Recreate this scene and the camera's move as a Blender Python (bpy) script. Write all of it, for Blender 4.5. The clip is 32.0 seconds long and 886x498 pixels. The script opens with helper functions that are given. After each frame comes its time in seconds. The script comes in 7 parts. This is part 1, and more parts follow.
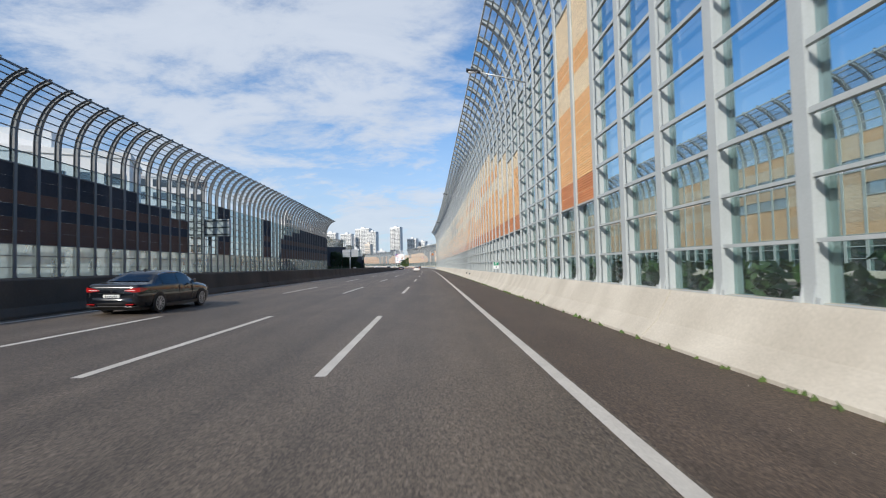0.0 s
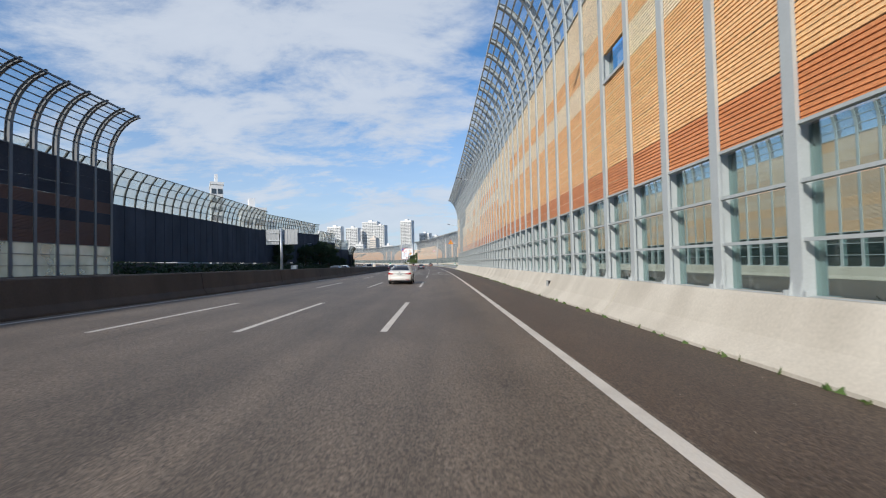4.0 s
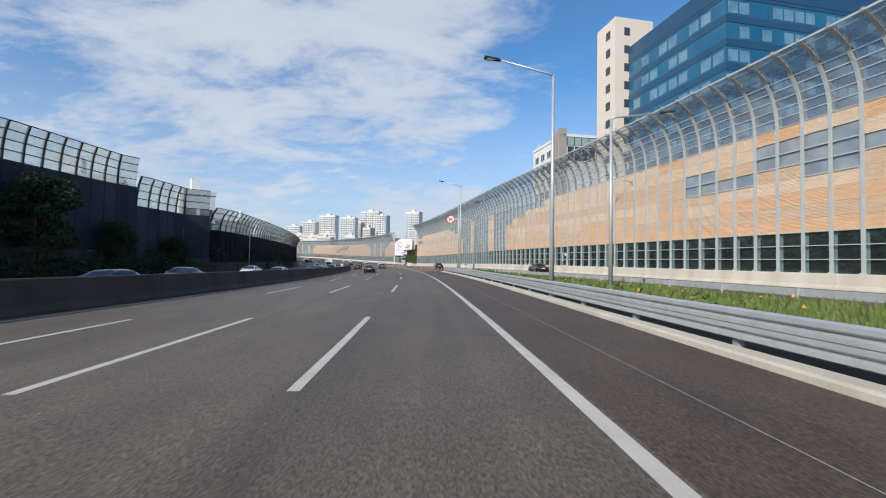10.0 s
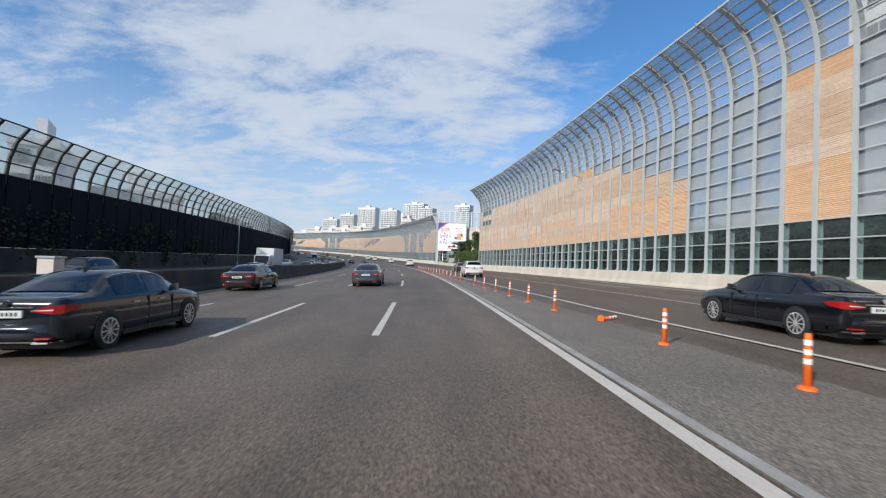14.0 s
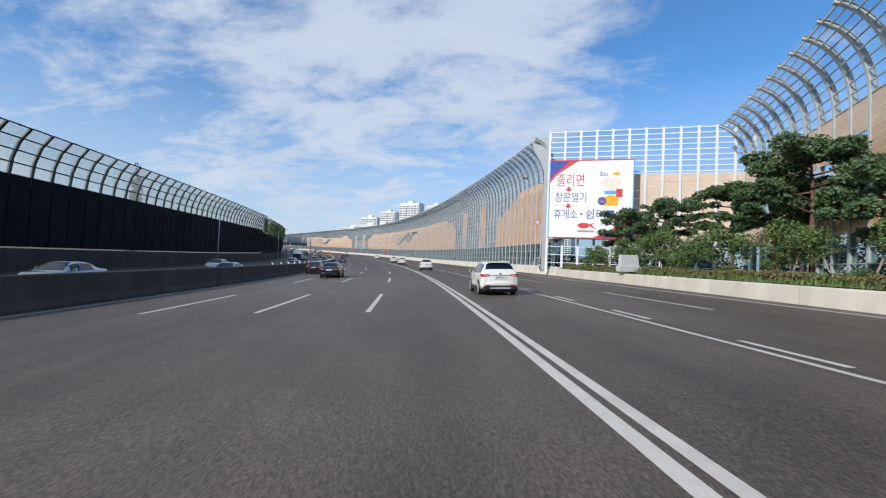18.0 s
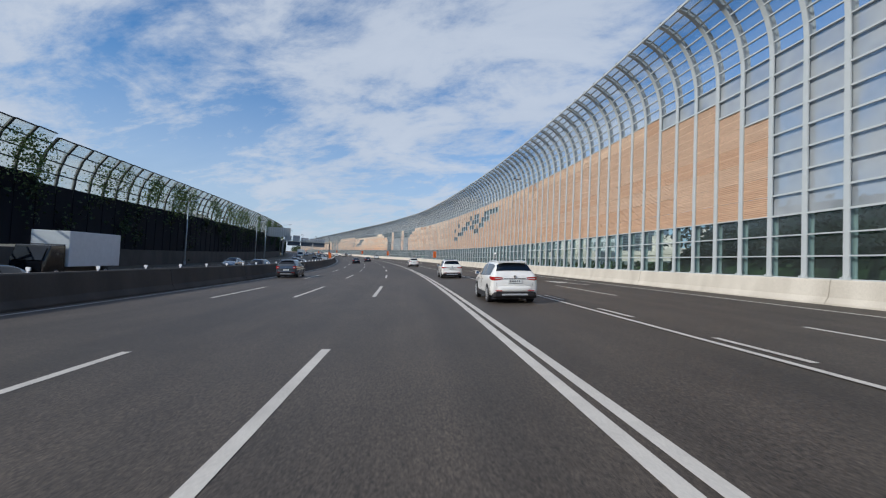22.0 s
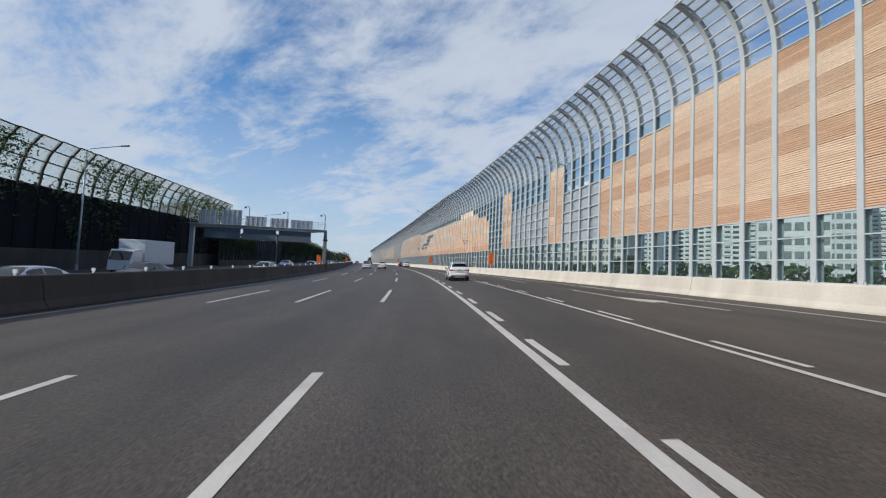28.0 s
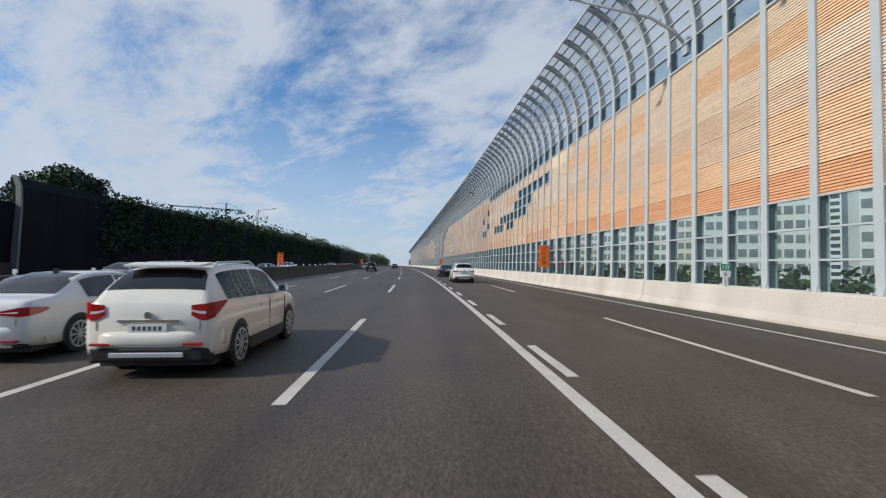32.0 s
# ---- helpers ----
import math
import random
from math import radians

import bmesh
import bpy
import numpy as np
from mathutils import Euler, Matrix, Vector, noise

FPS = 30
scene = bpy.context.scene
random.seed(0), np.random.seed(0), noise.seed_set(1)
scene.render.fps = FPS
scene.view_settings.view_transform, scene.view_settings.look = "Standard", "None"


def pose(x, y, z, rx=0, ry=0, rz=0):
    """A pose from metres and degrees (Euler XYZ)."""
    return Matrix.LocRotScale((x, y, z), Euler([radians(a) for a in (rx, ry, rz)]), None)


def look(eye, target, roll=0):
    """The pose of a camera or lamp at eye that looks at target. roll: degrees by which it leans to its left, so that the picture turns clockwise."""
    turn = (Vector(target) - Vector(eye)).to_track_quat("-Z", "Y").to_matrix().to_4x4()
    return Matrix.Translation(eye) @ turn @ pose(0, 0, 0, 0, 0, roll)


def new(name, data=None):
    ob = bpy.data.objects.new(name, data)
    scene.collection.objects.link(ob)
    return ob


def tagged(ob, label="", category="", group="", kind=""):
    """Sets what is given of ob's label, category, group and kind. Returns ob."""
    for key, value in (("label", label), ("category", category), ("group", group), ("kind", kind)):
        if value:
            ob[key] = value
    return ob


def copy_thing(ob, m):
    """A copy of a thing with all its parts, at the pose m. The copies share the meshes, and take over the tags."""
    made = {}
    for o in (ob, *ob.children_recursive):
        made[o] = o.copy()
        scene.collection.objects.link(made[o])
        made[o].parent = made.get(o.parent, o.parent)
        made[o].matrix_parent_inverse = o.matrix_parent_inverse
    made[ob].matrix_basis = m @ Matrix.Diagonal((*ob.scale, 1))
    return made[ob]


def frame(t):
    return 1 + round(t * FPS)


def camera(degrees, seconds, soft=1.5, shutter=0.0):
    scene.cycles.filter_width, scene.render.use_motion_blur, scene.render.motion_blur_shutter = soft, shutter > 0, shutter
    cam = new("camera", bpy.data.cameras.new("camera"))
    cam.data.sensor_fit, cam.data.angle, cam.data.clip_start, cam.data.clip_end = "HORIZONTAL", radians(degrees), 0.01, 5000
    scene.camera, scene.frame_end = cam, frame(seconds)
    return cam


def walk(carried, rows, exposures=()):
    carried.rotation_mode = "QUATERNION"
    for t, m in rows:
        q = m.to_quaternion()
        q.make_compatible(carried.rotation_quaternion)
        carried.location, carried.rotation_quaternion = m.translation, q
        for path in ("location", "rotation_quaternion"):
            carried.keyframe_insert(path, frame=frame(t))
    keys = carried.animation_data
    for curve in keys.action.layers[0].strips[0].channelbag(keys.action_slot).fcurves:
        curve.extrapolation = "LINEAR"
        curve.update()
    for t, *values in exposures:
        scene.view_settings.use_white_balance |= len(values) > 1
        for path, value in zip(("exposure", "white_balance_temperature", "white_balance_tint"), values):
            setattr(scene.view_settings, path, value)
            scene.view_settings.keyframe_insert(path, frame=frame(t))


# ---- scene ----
# The road's own line: arc length from the start, heading, grade and cross fall.
HEADING = [(-200, 1.64), (0, 1.64), (40, 1.75), (80, 1.94), (120, 2.32), (160, 3.04), (200, 3.9), (240, 4.98), (280, 7.22),
           (320, 9.91), (360, 12.81), (400, 15.76), (440, 18.81), (480, 21.85), (520, 24.83), (560, 27.69), (600, 30.16),
           (640, 32.84), (680, 35.58), (720, 38.18), (760, 40.49), (800, 42.3), (850, 43.4), (900, 43.6), (4000, 43.6)]
BANK = [(-200, 1.4), (80, 1.43), (120, 1.09), (160, 0.58), (200, -0.08), (240, -0.94), (280, -1.84), (320, -2.41), (360, -2.55),
        (480, -2.54), (600, -2.76), (720, -2.52), (760, -2.1), (900, -1.2), (4000, -1.2)]
GRADE = [(-200, 0.0), (420, 0.05), (480, 0.42), (520, 0.68), (560, 0.94), (600, 1.18), (640, 1.44), (680, 1.55), (760, 1.53),
         (1000, 1.2), (4000, 0.6)]
EYE_HEIGHT, EYE_TILT = 1.63, 1.9
S0, S1 = -200, 2600


def knots(table, s):
    return float(np.interp(s, [k[0] for k in table], [k[1] for k in table]))


def road_table():
    """Place, heading and cross fall of the lane's middle for every metre of road."""
    s = np.arange(S0, S1 + 1.0)
    kern = np.exp(-0.5 * (np.arange(-45, 46) / 16) ** 2)
    kern /= kern.sum()

    def smooth(table):
        v = np.interp(s, [k[0] for k in table], [k[1] for k in table])
        return np.convolve(np.pad(v, 45, mode="edge"), kern, mode="valid")
    psi, bank, grade = (np.radians(smooth(k)) for k in (HEADING, BANK, GRADE))
    x, y, z = np.cumsum(-np.sin(psi)), np.cumsum(np.cos(psi)), np.cumsum(np.tan(grade))
    o = -S0
    return np.stack([x - x[o], y - y[o], z - z[o], psi, bank], 1)


ROAD = road_table()


def at(s):
    s = min(max(s, S0), S1 - 1.001) - S0
    i = int(s)
    return ROAD[i] * (1 - (s - i)) + ROAD[i + 1] * (s - i)


# how far the joining carriageway falls away to the right
FALL = [(0, 0.13), (300, 0.18), (345, 0.17), (415, 0.25), (440, 0.20), (490, 0.14), (530, 0.12), (600, 0.17), (700, 0.17), (740, 0.19), (775, 0.24)]


def spread(s, lat):
    return knots(FALL, s) * min(max((lat - 6.0) / 5.0, 0.0), 1.0)


def P(s, lat, z=0.0):
    """The place lat metres to the right of the lane's middle at s metres along the road, z above its surface."""
    x, y, zz, psi, bank = at(s)
    k = spread(s, lat)
    lat, z = lat + (lat + 0.3) * k, z + (z - 1.63) * k
    c = min(max(lat, -16.0), 20.0)
    return Vector((x + lat * math.cos(psi), y + lat * math.sin(psi), zz + z - c * math.tan(bank)))


def turn(s):
    """The road's heading at s, in degrees."""
    return math.degrees(at(s)[3])


# Seconds, metres along the road, metres right of the lane's middle, yaw, tilt and lean of the camera.
DRIVE = [
    (0.0, -0.01, -0.091, 0.07, 2.82, 1.39),
    (1.0, 23.75, -0.234, 0.86, 2.69, 1.49),
    (2.0, 47.65, -0.358, 1.82, 2.59, 1.52),
    (3.0, 71.77, -0.420, 2.13, 2.53, 1.47),
    (4.0, 95.95, -0.353, 1.87, 2.51, 1.31),
    (5.0, 120.11, -0.280, 1.58, 2.52, 1.09),
    (6.0, 144.27, -0.224, 1.60, 2.52, 0.84),
    (7.0, 168.51, -0.244, 1.93, 2.54, 0.44),
    (8.0, 192.78, -0.168, 2.22, 2.53, 0.04),
    (9.0, 216.90, -0.078, 2.49, 2.53, -0.40),
    (10.0, 240.84, -0.090, 3.13, 2.57, -0.96),
    (11.0, 264.71, -0.231, 4.39, 2.58, -1.53),
    (12.0, 288.65, -0.423, 5.89, 2.56, -1.99),
    (13.0, 312.68, -0.589, 7.48, 2.53, -2.34),
    (14.0, 336.69, -0.758, 9.06, 2.46, -2.55),
    (15.0, 360.66, -0.602, 10.42, 2.46, -2.57),
    (16.0, 384.59, -0.442, 11.47, 2.51, -2.54),
    (17.0, 408.40, -0.330, 13.06, 2.55, -2.49),
    (18.0, 432.05, -0.323, 15.16, 2.64, -2.51),
    (19.0, 455.66, -0.347, 17.18, 2.77, -2.54),
    (20.0, 479.21, -0.341, 18.62, 2.91, -2.54),
    (21.0, 502.69, -0.275, 20.24, 3.05, -2.57),
    (22.0, 526.20, -0.243, 21.70, 3.19, -2.66),
    (23.0, 549.82, -0.266, 23.99, 3.34, -2.73),
    (24.0, 573.52, -0.259, 25.89, 3.50, -2.77),
    (25.0, 597.21, -0.233, 27.52, 3.67, -2.77),
    (26.0, 620.83, -0.232, 29.17, 3.83, -2.70),
    (27.0, 644.38, -0.257, 30.75, 3.99, -2.63),
    (28.0, 667.85, -0.286, 32.30, 4.14, -2.61),
    (29.0, 691.20, -0.309, 33.89, 4.15, -2.62),
    (30.0, 714.54, -0.310, 35.38, 4.11, -2.55),
    (31.0, 737.93, -0.253, 36.66, 4.10, -2.37),
    (32.0, 761.37, -0.170, 37.91, 4.13, -2.06)
]
cam = camera(89.1, 32.0, soft=1.15, shutter=0.06)
walk(cam, [(t, pose(*P(s, e, EYE_HEIGHT), 90 + tilt - 0.7, lean, yaw)) for t, s, e, yaw, tilt, lean in DRIVE],
     [(0, 0.10, 6400, 10), (3, 0.02, 6380, 10), (8, 0.02, 6380, 10), (14, 0.03, 6320, 10), (16.5, 0.02, 6250, 10), (18, 0.06, 6150, 10), (19, -0.16, 6150, 10), (23, -0.14, 6200, 10), (28, -0.10, 6280, 10), (32, -0.13, 6300, 10)])

# ---- sky and sun ----
SUN_AHEAD, SUN_UP = -33.0, 29.0        # the way the shadows fall, in degrees left of straight ahead; the sun's height


def sky_world():
    world = bpy.data.worlds.new("world")
    scene.world = world
    world.use_nodes = True
    nt = world.node_tree
    nt.nodes.clear()
    N = nt.nodes.new

    def link(a, b):
        nt.links.new(a, b)

    def maths(op, a, b=None, clamp=False):
        n = N("ShaderNodeMath")
        n.operation, n.use_clamp = op, clamp
        for i, v in enumerate((a, b)):
            if v is None:
                continue
            if isinstance(v, (int, float)):
                n.inputs[i].default_value = v
            else:
                link(v, n.inputs[i])
        return n.outputs[0]

    sky = N("ShaderNodeTexSky")
    sky.sky_type, sky.sun_disc = "NISHITA", False
    sky.sun_elevation, sky.sun_rotation = radians(SUN_UP), radians(180 - SUN_AHEAD)
    sky.air_density, sky.dust_density, sky.ozone_density = 1.0, 0.6, 2.2
    co = N("ShaderNodeTexCoord").outputs["Generated"]
    sep = N("ShaderNodeSeparateXYZ")
    link(co, sep.inputs[0])
    x, y, z = sep.outputs
    up = maths("MAXIMUM", z, 0.02)
    # clouds lie on a high sheet, gently foreshortened towards the horizon
    h = maths("ADD", up, 0.26)
    flat = N("ShaderNodeCombineXYZ")
    link(maths("DIVIDE", x, h), flat.inputs[0])
    link(maths("DIVIDE", y, h), flat.inputs[1])
    turn_ = N("ShaderNodeMapping")
    turn_.inputs["Rotation"].default_value[2] = radians(-38)
    turn_.inputs["Scale"].default_value = (0.74, 1.2, 1)
    link(flat.outputs[0], turn_.inputs[0])

    def fbm(scale, detail, rough, dist, loc):
        m = N("ShaderNodeMapping")
        m.inputs["Location"].default_value = loc
        link(turn_.outputs[0], m.inputs[0])
        n = N("ShaderNodeTexNoise")
        n.inputs["Scale"].default_value, n.inputs["Detail"].default_value = scale, detail
        n.inputs["Roughness"].default_value, n.inputs["Distortion"].default_value = rough, dist
        link(m.outputs[0], n.inputs["Vector"])
        return n.outputs[0]

    def smooth(v, lo, hi, a, c):
        r = N("ShaderNodeMapRange")
        r.interpolation_type = "SMOOTHSTEP"
        for i, q in ((1, lo), (2, hi), (3, a), (4, c)):
            r.inputs[i].default_value = q
        link(v, r.inputs[0])
        return r.outputs[0]

    big, mid, fine = fbm(1.0, 3, 0.5, 0.3, (7.6, 2.4, 0)), fbm(2.9, 10, 0.62, 0.45, (4.3, 1.2, 0)), fbm(11.0, 8, 0.66, 0.15, (1, 1, 0))
    # the sheet is thickest ahead and to the left of the road's first direction, torn beyond that and clear to the right
    left = maths("ARCTAN2", maths("MULTIPLY", x, -1.0), y)
    bias = maths("ADD", smooth(left, -0.42, 0.14, -0.17, 0.09), maths("ADD", smooth(left, 0.62, 0.95, 0.0, -0.05), smooth(left, 1.0, 1.3, 0.0, 0.12)))
    amount = maths("ADD", maths("MULTIPLY", big, 0.42), maths("ADD", maths("MULTIPLY", mid, 0.56), maths("MULTIPLY", fine, 0.24)))
    amount = maths("ADD", amount, bias)
    ramp = N("ShaderNodeMapRange")
    ramp.interpolation_type = "SMOOTHSTEP"
    for i, v in ((1, 0.545), (2, 0.765), (3, 0.02), (4, 0.90)):
        ramp.inputs[i].default_value = v
    link(amount, ramp.inputs[0])
    haze = N("ShaderNodeMapRange")
    for i, v in ((1, 0.02), (2, 0.38), (3, 0.86), (4, 0.0)):
        haze.inputs[i].default_value = v
    link(z, haze.inputs[0])
    cover = maths("MAXIMUM", ramp.outputs[0], haze.outputs[0], clamp=True)
    tone = N("ShaderNodeMix")
    tone.data_type = "RGBA"
    link(mid, tone.inputs[0])
    tone.inputs[6].default_value, tone.inputs[7].default_value = (5.6, 6.4, 7.7, 1), (8.6, 9.1, 9.8, 1)
    mix = N("ShaderNodeMix")
    mix.data_type = "RGBA"
    link(cover, mix.inputs[0])
    blue = N("ShaderNodeMix")
    blue.data_type, blue.blend_type = "RGBA", "MULTIPLY"
    blue.inputs[0].default_value = 1.0
    link(sky.outputs[0], blue.inputs[6])
    blue.inputs[7].default_value = (0.86, 1.45, 1.86, 1)
    link(blue.outputs[2], mix.inputs[6])
    link(tone.outputs[2], mix.inputs[7])
    bg, out = N("ShaderNodeBackground"), N("ShaderNodeOutputWorld")
    link(mix.outputs[2], bg.inputs[0])
    bg.inputs[1].default_value = 0.085
    link(bg.outputs[0], out.inputs[0])


sky_world()
sun = new("sun", bpy.data.lights.new("sun", "SUN"))
sun.data.energy, sun.data.angle, sun.data.color = 4.2, radians(0.55), (1.0, 0.94, 0.85)
_a, _u = radians(SUN_AHEAD), radians(SUN_UP)
sun.matrix_world = look((0, 0, 60), (-math.sin(_a) * math.cos(_u), math.cos(_a) * math.cos(_u), 60 - math.sin(_u)))

# ---- materials ----


def material(name, colour, rough=0.7, metal=0.0, second=None, scale=2.0, amount=0.5, grain=60.0, bump=0.15, spec=0.5, stretch=(1, 1, 1),
             rand=0.0, dirt=0.0, space="Object", coat=0.0):
    """A surface with large stains and fine grain; second: the colour that the stains mix in."""
    m = bpy.data.materials.new(name)
    m.use_nodes = True
    nt = m.node_tree
    N, link = nt.nodes.new, nt.links.new
    b = nt.nodes["Principled BSDF"]
    b.inputs["Roughness"].default_value, b.inputs["Metallic"].default_value = rough, metal
    b.inputs["Specular IOR Level"].default_value = spec
    b.inputs["Coat Weight"].default_value = coat
    second = second or tuple(c * 0.7 for c in colour)
    co = N("ShaderNodeTexCoord")
    mp = N("ShaderNodeMapping")
    mp.inputs["Scale"].default_value = stretch
    if space == "World":
        geo = N("ShaderNodeNewGeometry")
        link(geo.outputs["Position"], mp.inputs[0])
    else:
        link(co.outputs["Object"], mp.inputs[0])
    big, small = N("ShaderNodeTexNoise"), N("ShaderNodeTexNoise")
    big.inputs["Scale"].default_value, big.inputs["Detail"].default_value = scale, 6
    small.inputs["Scale"].default_value, small.inputs["Detail"].default_value = grain, 3
    link(mp.outputs[0], big.inputs[0])
    link(mp.outputs[0], small.inputs[0])
    ramp = N("ShaderNodeMapRange")
    for i, v in ((1, 0.35), (2, 0.7), (3, 0.0), (4, amount)):
        ramp.inputs[i].default_value = v
    link(big.outputs[0], ramp.inputs[0])
    mix = N("ShaderNodeMix")
    mix.data_type = "RGBA"
    mix.inputs[6].default_value, mix.inputs[7].default_value = (*colour, 1), (*second, 1)
    link(ramp.outputs[0], mix.inputs[0])
    gr = N("ShaderNodeMapRange")
    for i, v in ((1, 0.2), (2, 0.8), (3, 1 - 0.5 * max(dirt, 0.12)), (4, 1 + 0.5 * max(dirt, 0.12))):
        gr.inputs[i].default_value = v
    link(small.outputs[0], gr.inputs[0])
    val = N("ShaderNodeHueSaturation")
    link(mix.outputs[2], val.inputs["Color"])
    if rand:
        info = N("ShaderNodeObjectInfo")
        rr = N("ShaderNodeMapRange")
        for i, v in ((1, 0), (2, 1), (3, 1 - rand), (4, 1 + rand)):
            rr.inputs[i].default_value = v
        link(info.outputs["Random"], rr.inputs[0])
        mul = N("ShaderNodeMath")
        mul.operation = "MULTIPLY"
        link(rr.outputs[0], mul.inputs[0])
        link(gr.outputs[0], mul.inputs[1])
        link(mul.outputs[0], val.inputs["Value"])
    else:
        link(gr.outputs[0], val.inputs["Value"])
    link(val.outputs[0], b.inputs["Base Color"])
    if bump:
        bp = N("ShaderNodeBump")
        bp.inputs["Strength"].default_value, bp.inputs["Distance"].default_value = bump, 0.02
        link(small.outputs[0], bp.inputs["Height"])
        link(bp.outputs[0], b.inputs["Normal"])
    return m


def glass(name, tint, gloss_rough=0.02, milk=0.0, milk_colour=(0.5, 0.52, 0.54)):
    """A clear or milky pane: see-through, with a Fresnel gloss."""
    m = bpy.data.materials.new(name)
    m.use_nodes = True
    nt = m.node_tree
    nt.nodes.clear()
    N, link = nt.nodes.new, nt.links.new
    clear, shine, mix, out = N("ShaderNodeBsdfTransparent"), N("ShaderNodeBsdfGlossy"), N("ShaderNodeMixShader"), N("ShaderNodeOutputMaterial")
    clear.inputs[0].default_value = (*tint, 1)
    shine.inputs["Roughness"].default_value = gloss_rough
    fr, power, scale_ = N("ShaderNodeLayerWeight"), N("ShaderNodeMath"), N("ShaderNodeMath")
    fr.inputs[0].default_value = 0.5
    power.operation, scale_.operation = "POWER", "MULTIPLY_ADD"
    power.inputs[1].default_value = 4.0
    scale_.inputs[1].default_value, scale_.inputs[2].default_value = 0.55, 0.035
    link(fr.outputs["Facing"], power.inputs[0])
    link(power.outputs[0], scale_.inputs[0])
    link(scale_.outputs[0], mix.inputs[0])
    body = clear.outputs[0]
    if milk:
        dif, tr, half, blend = N("ShaderNodeBsdfDiffuse"), N("ShaderNodeBsdfTranslucent"), N("ShaderNodeMixShader"), N("ShaderNodeMixShader")
        no = N("ShaderNodeTexNoise")
        no.inputs["Scale"].default_value = 0.45
        co = N("ShaderNodeNewGeometry")
        link(co.outputs["Position"], no.inputs[0])
        mr = N("ShaderNodeMapRange")
        for i, v in ((1, 0.3), (2, 0.7), (3, milk * 0.6), (4, min(1, milk * 1.3))):
            mr.inputs[i].default_value = v
        link(no.outputs[0], mr.inputs[0])
        for n in (dif, tr):
            n.inputs[0].default_value = (*milk_colour, 1)
        half.inputs[0].default_value = 0.35
        link(dif.outputs[0], half.inputs[1])
        link(tr.outputs[0], half.inputs[2])
        link(mr.outputs[0], blend.inputs[0])
        link(clear.outputs[0], blend.inputs[1])
        link(half.outputs[0], blend.inputs[2])
        body = blend.outputs[0]
    link(body, mix.inputs[1])
    link(shine.outputs[0], mix.inputs[2])
    link(mix.outputs[0], out.inputs[0])
    return m


def road_surface(name, colour, second, streaks):
    """Asphalt in the road's own coordinates (x across, y along): stone grain, wheel tracks and patches."""
    m = bpy.data.materials.new(name)
    m.use_nodes = True
    nt = m.node_tree
    N, link = nt.nodes.new, nt.links.new
    b = nt.nodes["Principled BSDF"]
    b.inputs["Roughness"].default_value, b.inputs["Specular IOR Level"].default_value = 0.62, 0.42
    uv = N("ShaderNodeUVMap")
    uv.uv_map = "road"

    def noise_(scale, detail, stretch):
        mp, n = N("ShaderNodeMapping"), N("ShaderNodeTexNoise")
        mp.inputs["Scale"].default_value = stretch
        link(uv.outputs[0], mp.inputs[0])
        link(mp.outputs[0], n.inputs[0])
        n.inputs["Scale"].default_value, n.inputs["Detail"].default_value = scale, detail
        return n.outputs[0]

    def ranged(v, a, c, lo, hi):
        r = N("ShaderNodeMapRange")
        for i, q in ((1, a), (2, c), (3, lo), (4, hi)):
            r.inputs[i].default_value = q
        link(v, r.inputs[0])
        return r.outputs[0]

    track, patch, stone = noise_(0.9, 4, (1, 0.012, 1)), noise_(0.12, 5, (1, 0.35, 1)), noise_(30, 6, (1, 0.55, 1))
    cells = N("ShaderNodeTexVoronoi")
    cells.inputs["Scale"].default_value = 62
    link(uv.outputs[0], cells.inputs["Vector"])
    pick = N("ShaderNodeSeparateColor")
    link(cells.outputs["Color"], pick.inputs[0])
    chip = pick.outputs[0]
    mix = N("ShaderNodeMix")
    mix.data_type = "RGBA"
    mix.inputs[6].default_value, mix.inputs[7].default_value = (*colour, 1), (*second, 1)
    add = N("ShaderNodeMath")
    link(ranged(track, 0.3, 0.7, 0, streaks), add.inputs[0])
    link(ranged(patch, 0.35, 0.65, -0.15, 0.5), add.inputs[1])
    add.use_clamp = True
    link(add.outputs[0], mix.inputs[0])
    mul, mul2 = N("ShaderNodeMath"), N("ShaderNodeMath")
    mul.operation = mul2.operation = "MULTIPLY"
    blotch, both = noise_(0.9, 5, (1, 0.4, 1)), N("ShaderNodeMath")
    both.operation = "MULTIPLY"
    link(ranged(stone, 0.28, 0.72, 0.6, 1.4), both.inputs[0])
    link(ranged(blotch, 0.3, 0.7, 0.84, 1.16), both.inputs[1])
    link(both.outputs[0], mul.inputs[0])
    link(ranged(chip, 0.0, 1.0, 0.36, 1.72), mul.inputs[1])
    hs = N("ShaderNodeHueSaturation")
    link(mix.outputs[2], hs.inputs["Color"])
    link(mul.outputs[0], hs.inputs["Value"])
    link(hs.outputs[0], b.inputs["Base Color"])
    bp = N("ShaderNodeBump")
    bp.inputs["Strength"].default_value, bp.inputs["Distance"].default_value = 0.35, 0.01
    link(stone, bp.inputs["Height"])
    link(bp.outputs[0], b.inputs["Normal"])
    return m


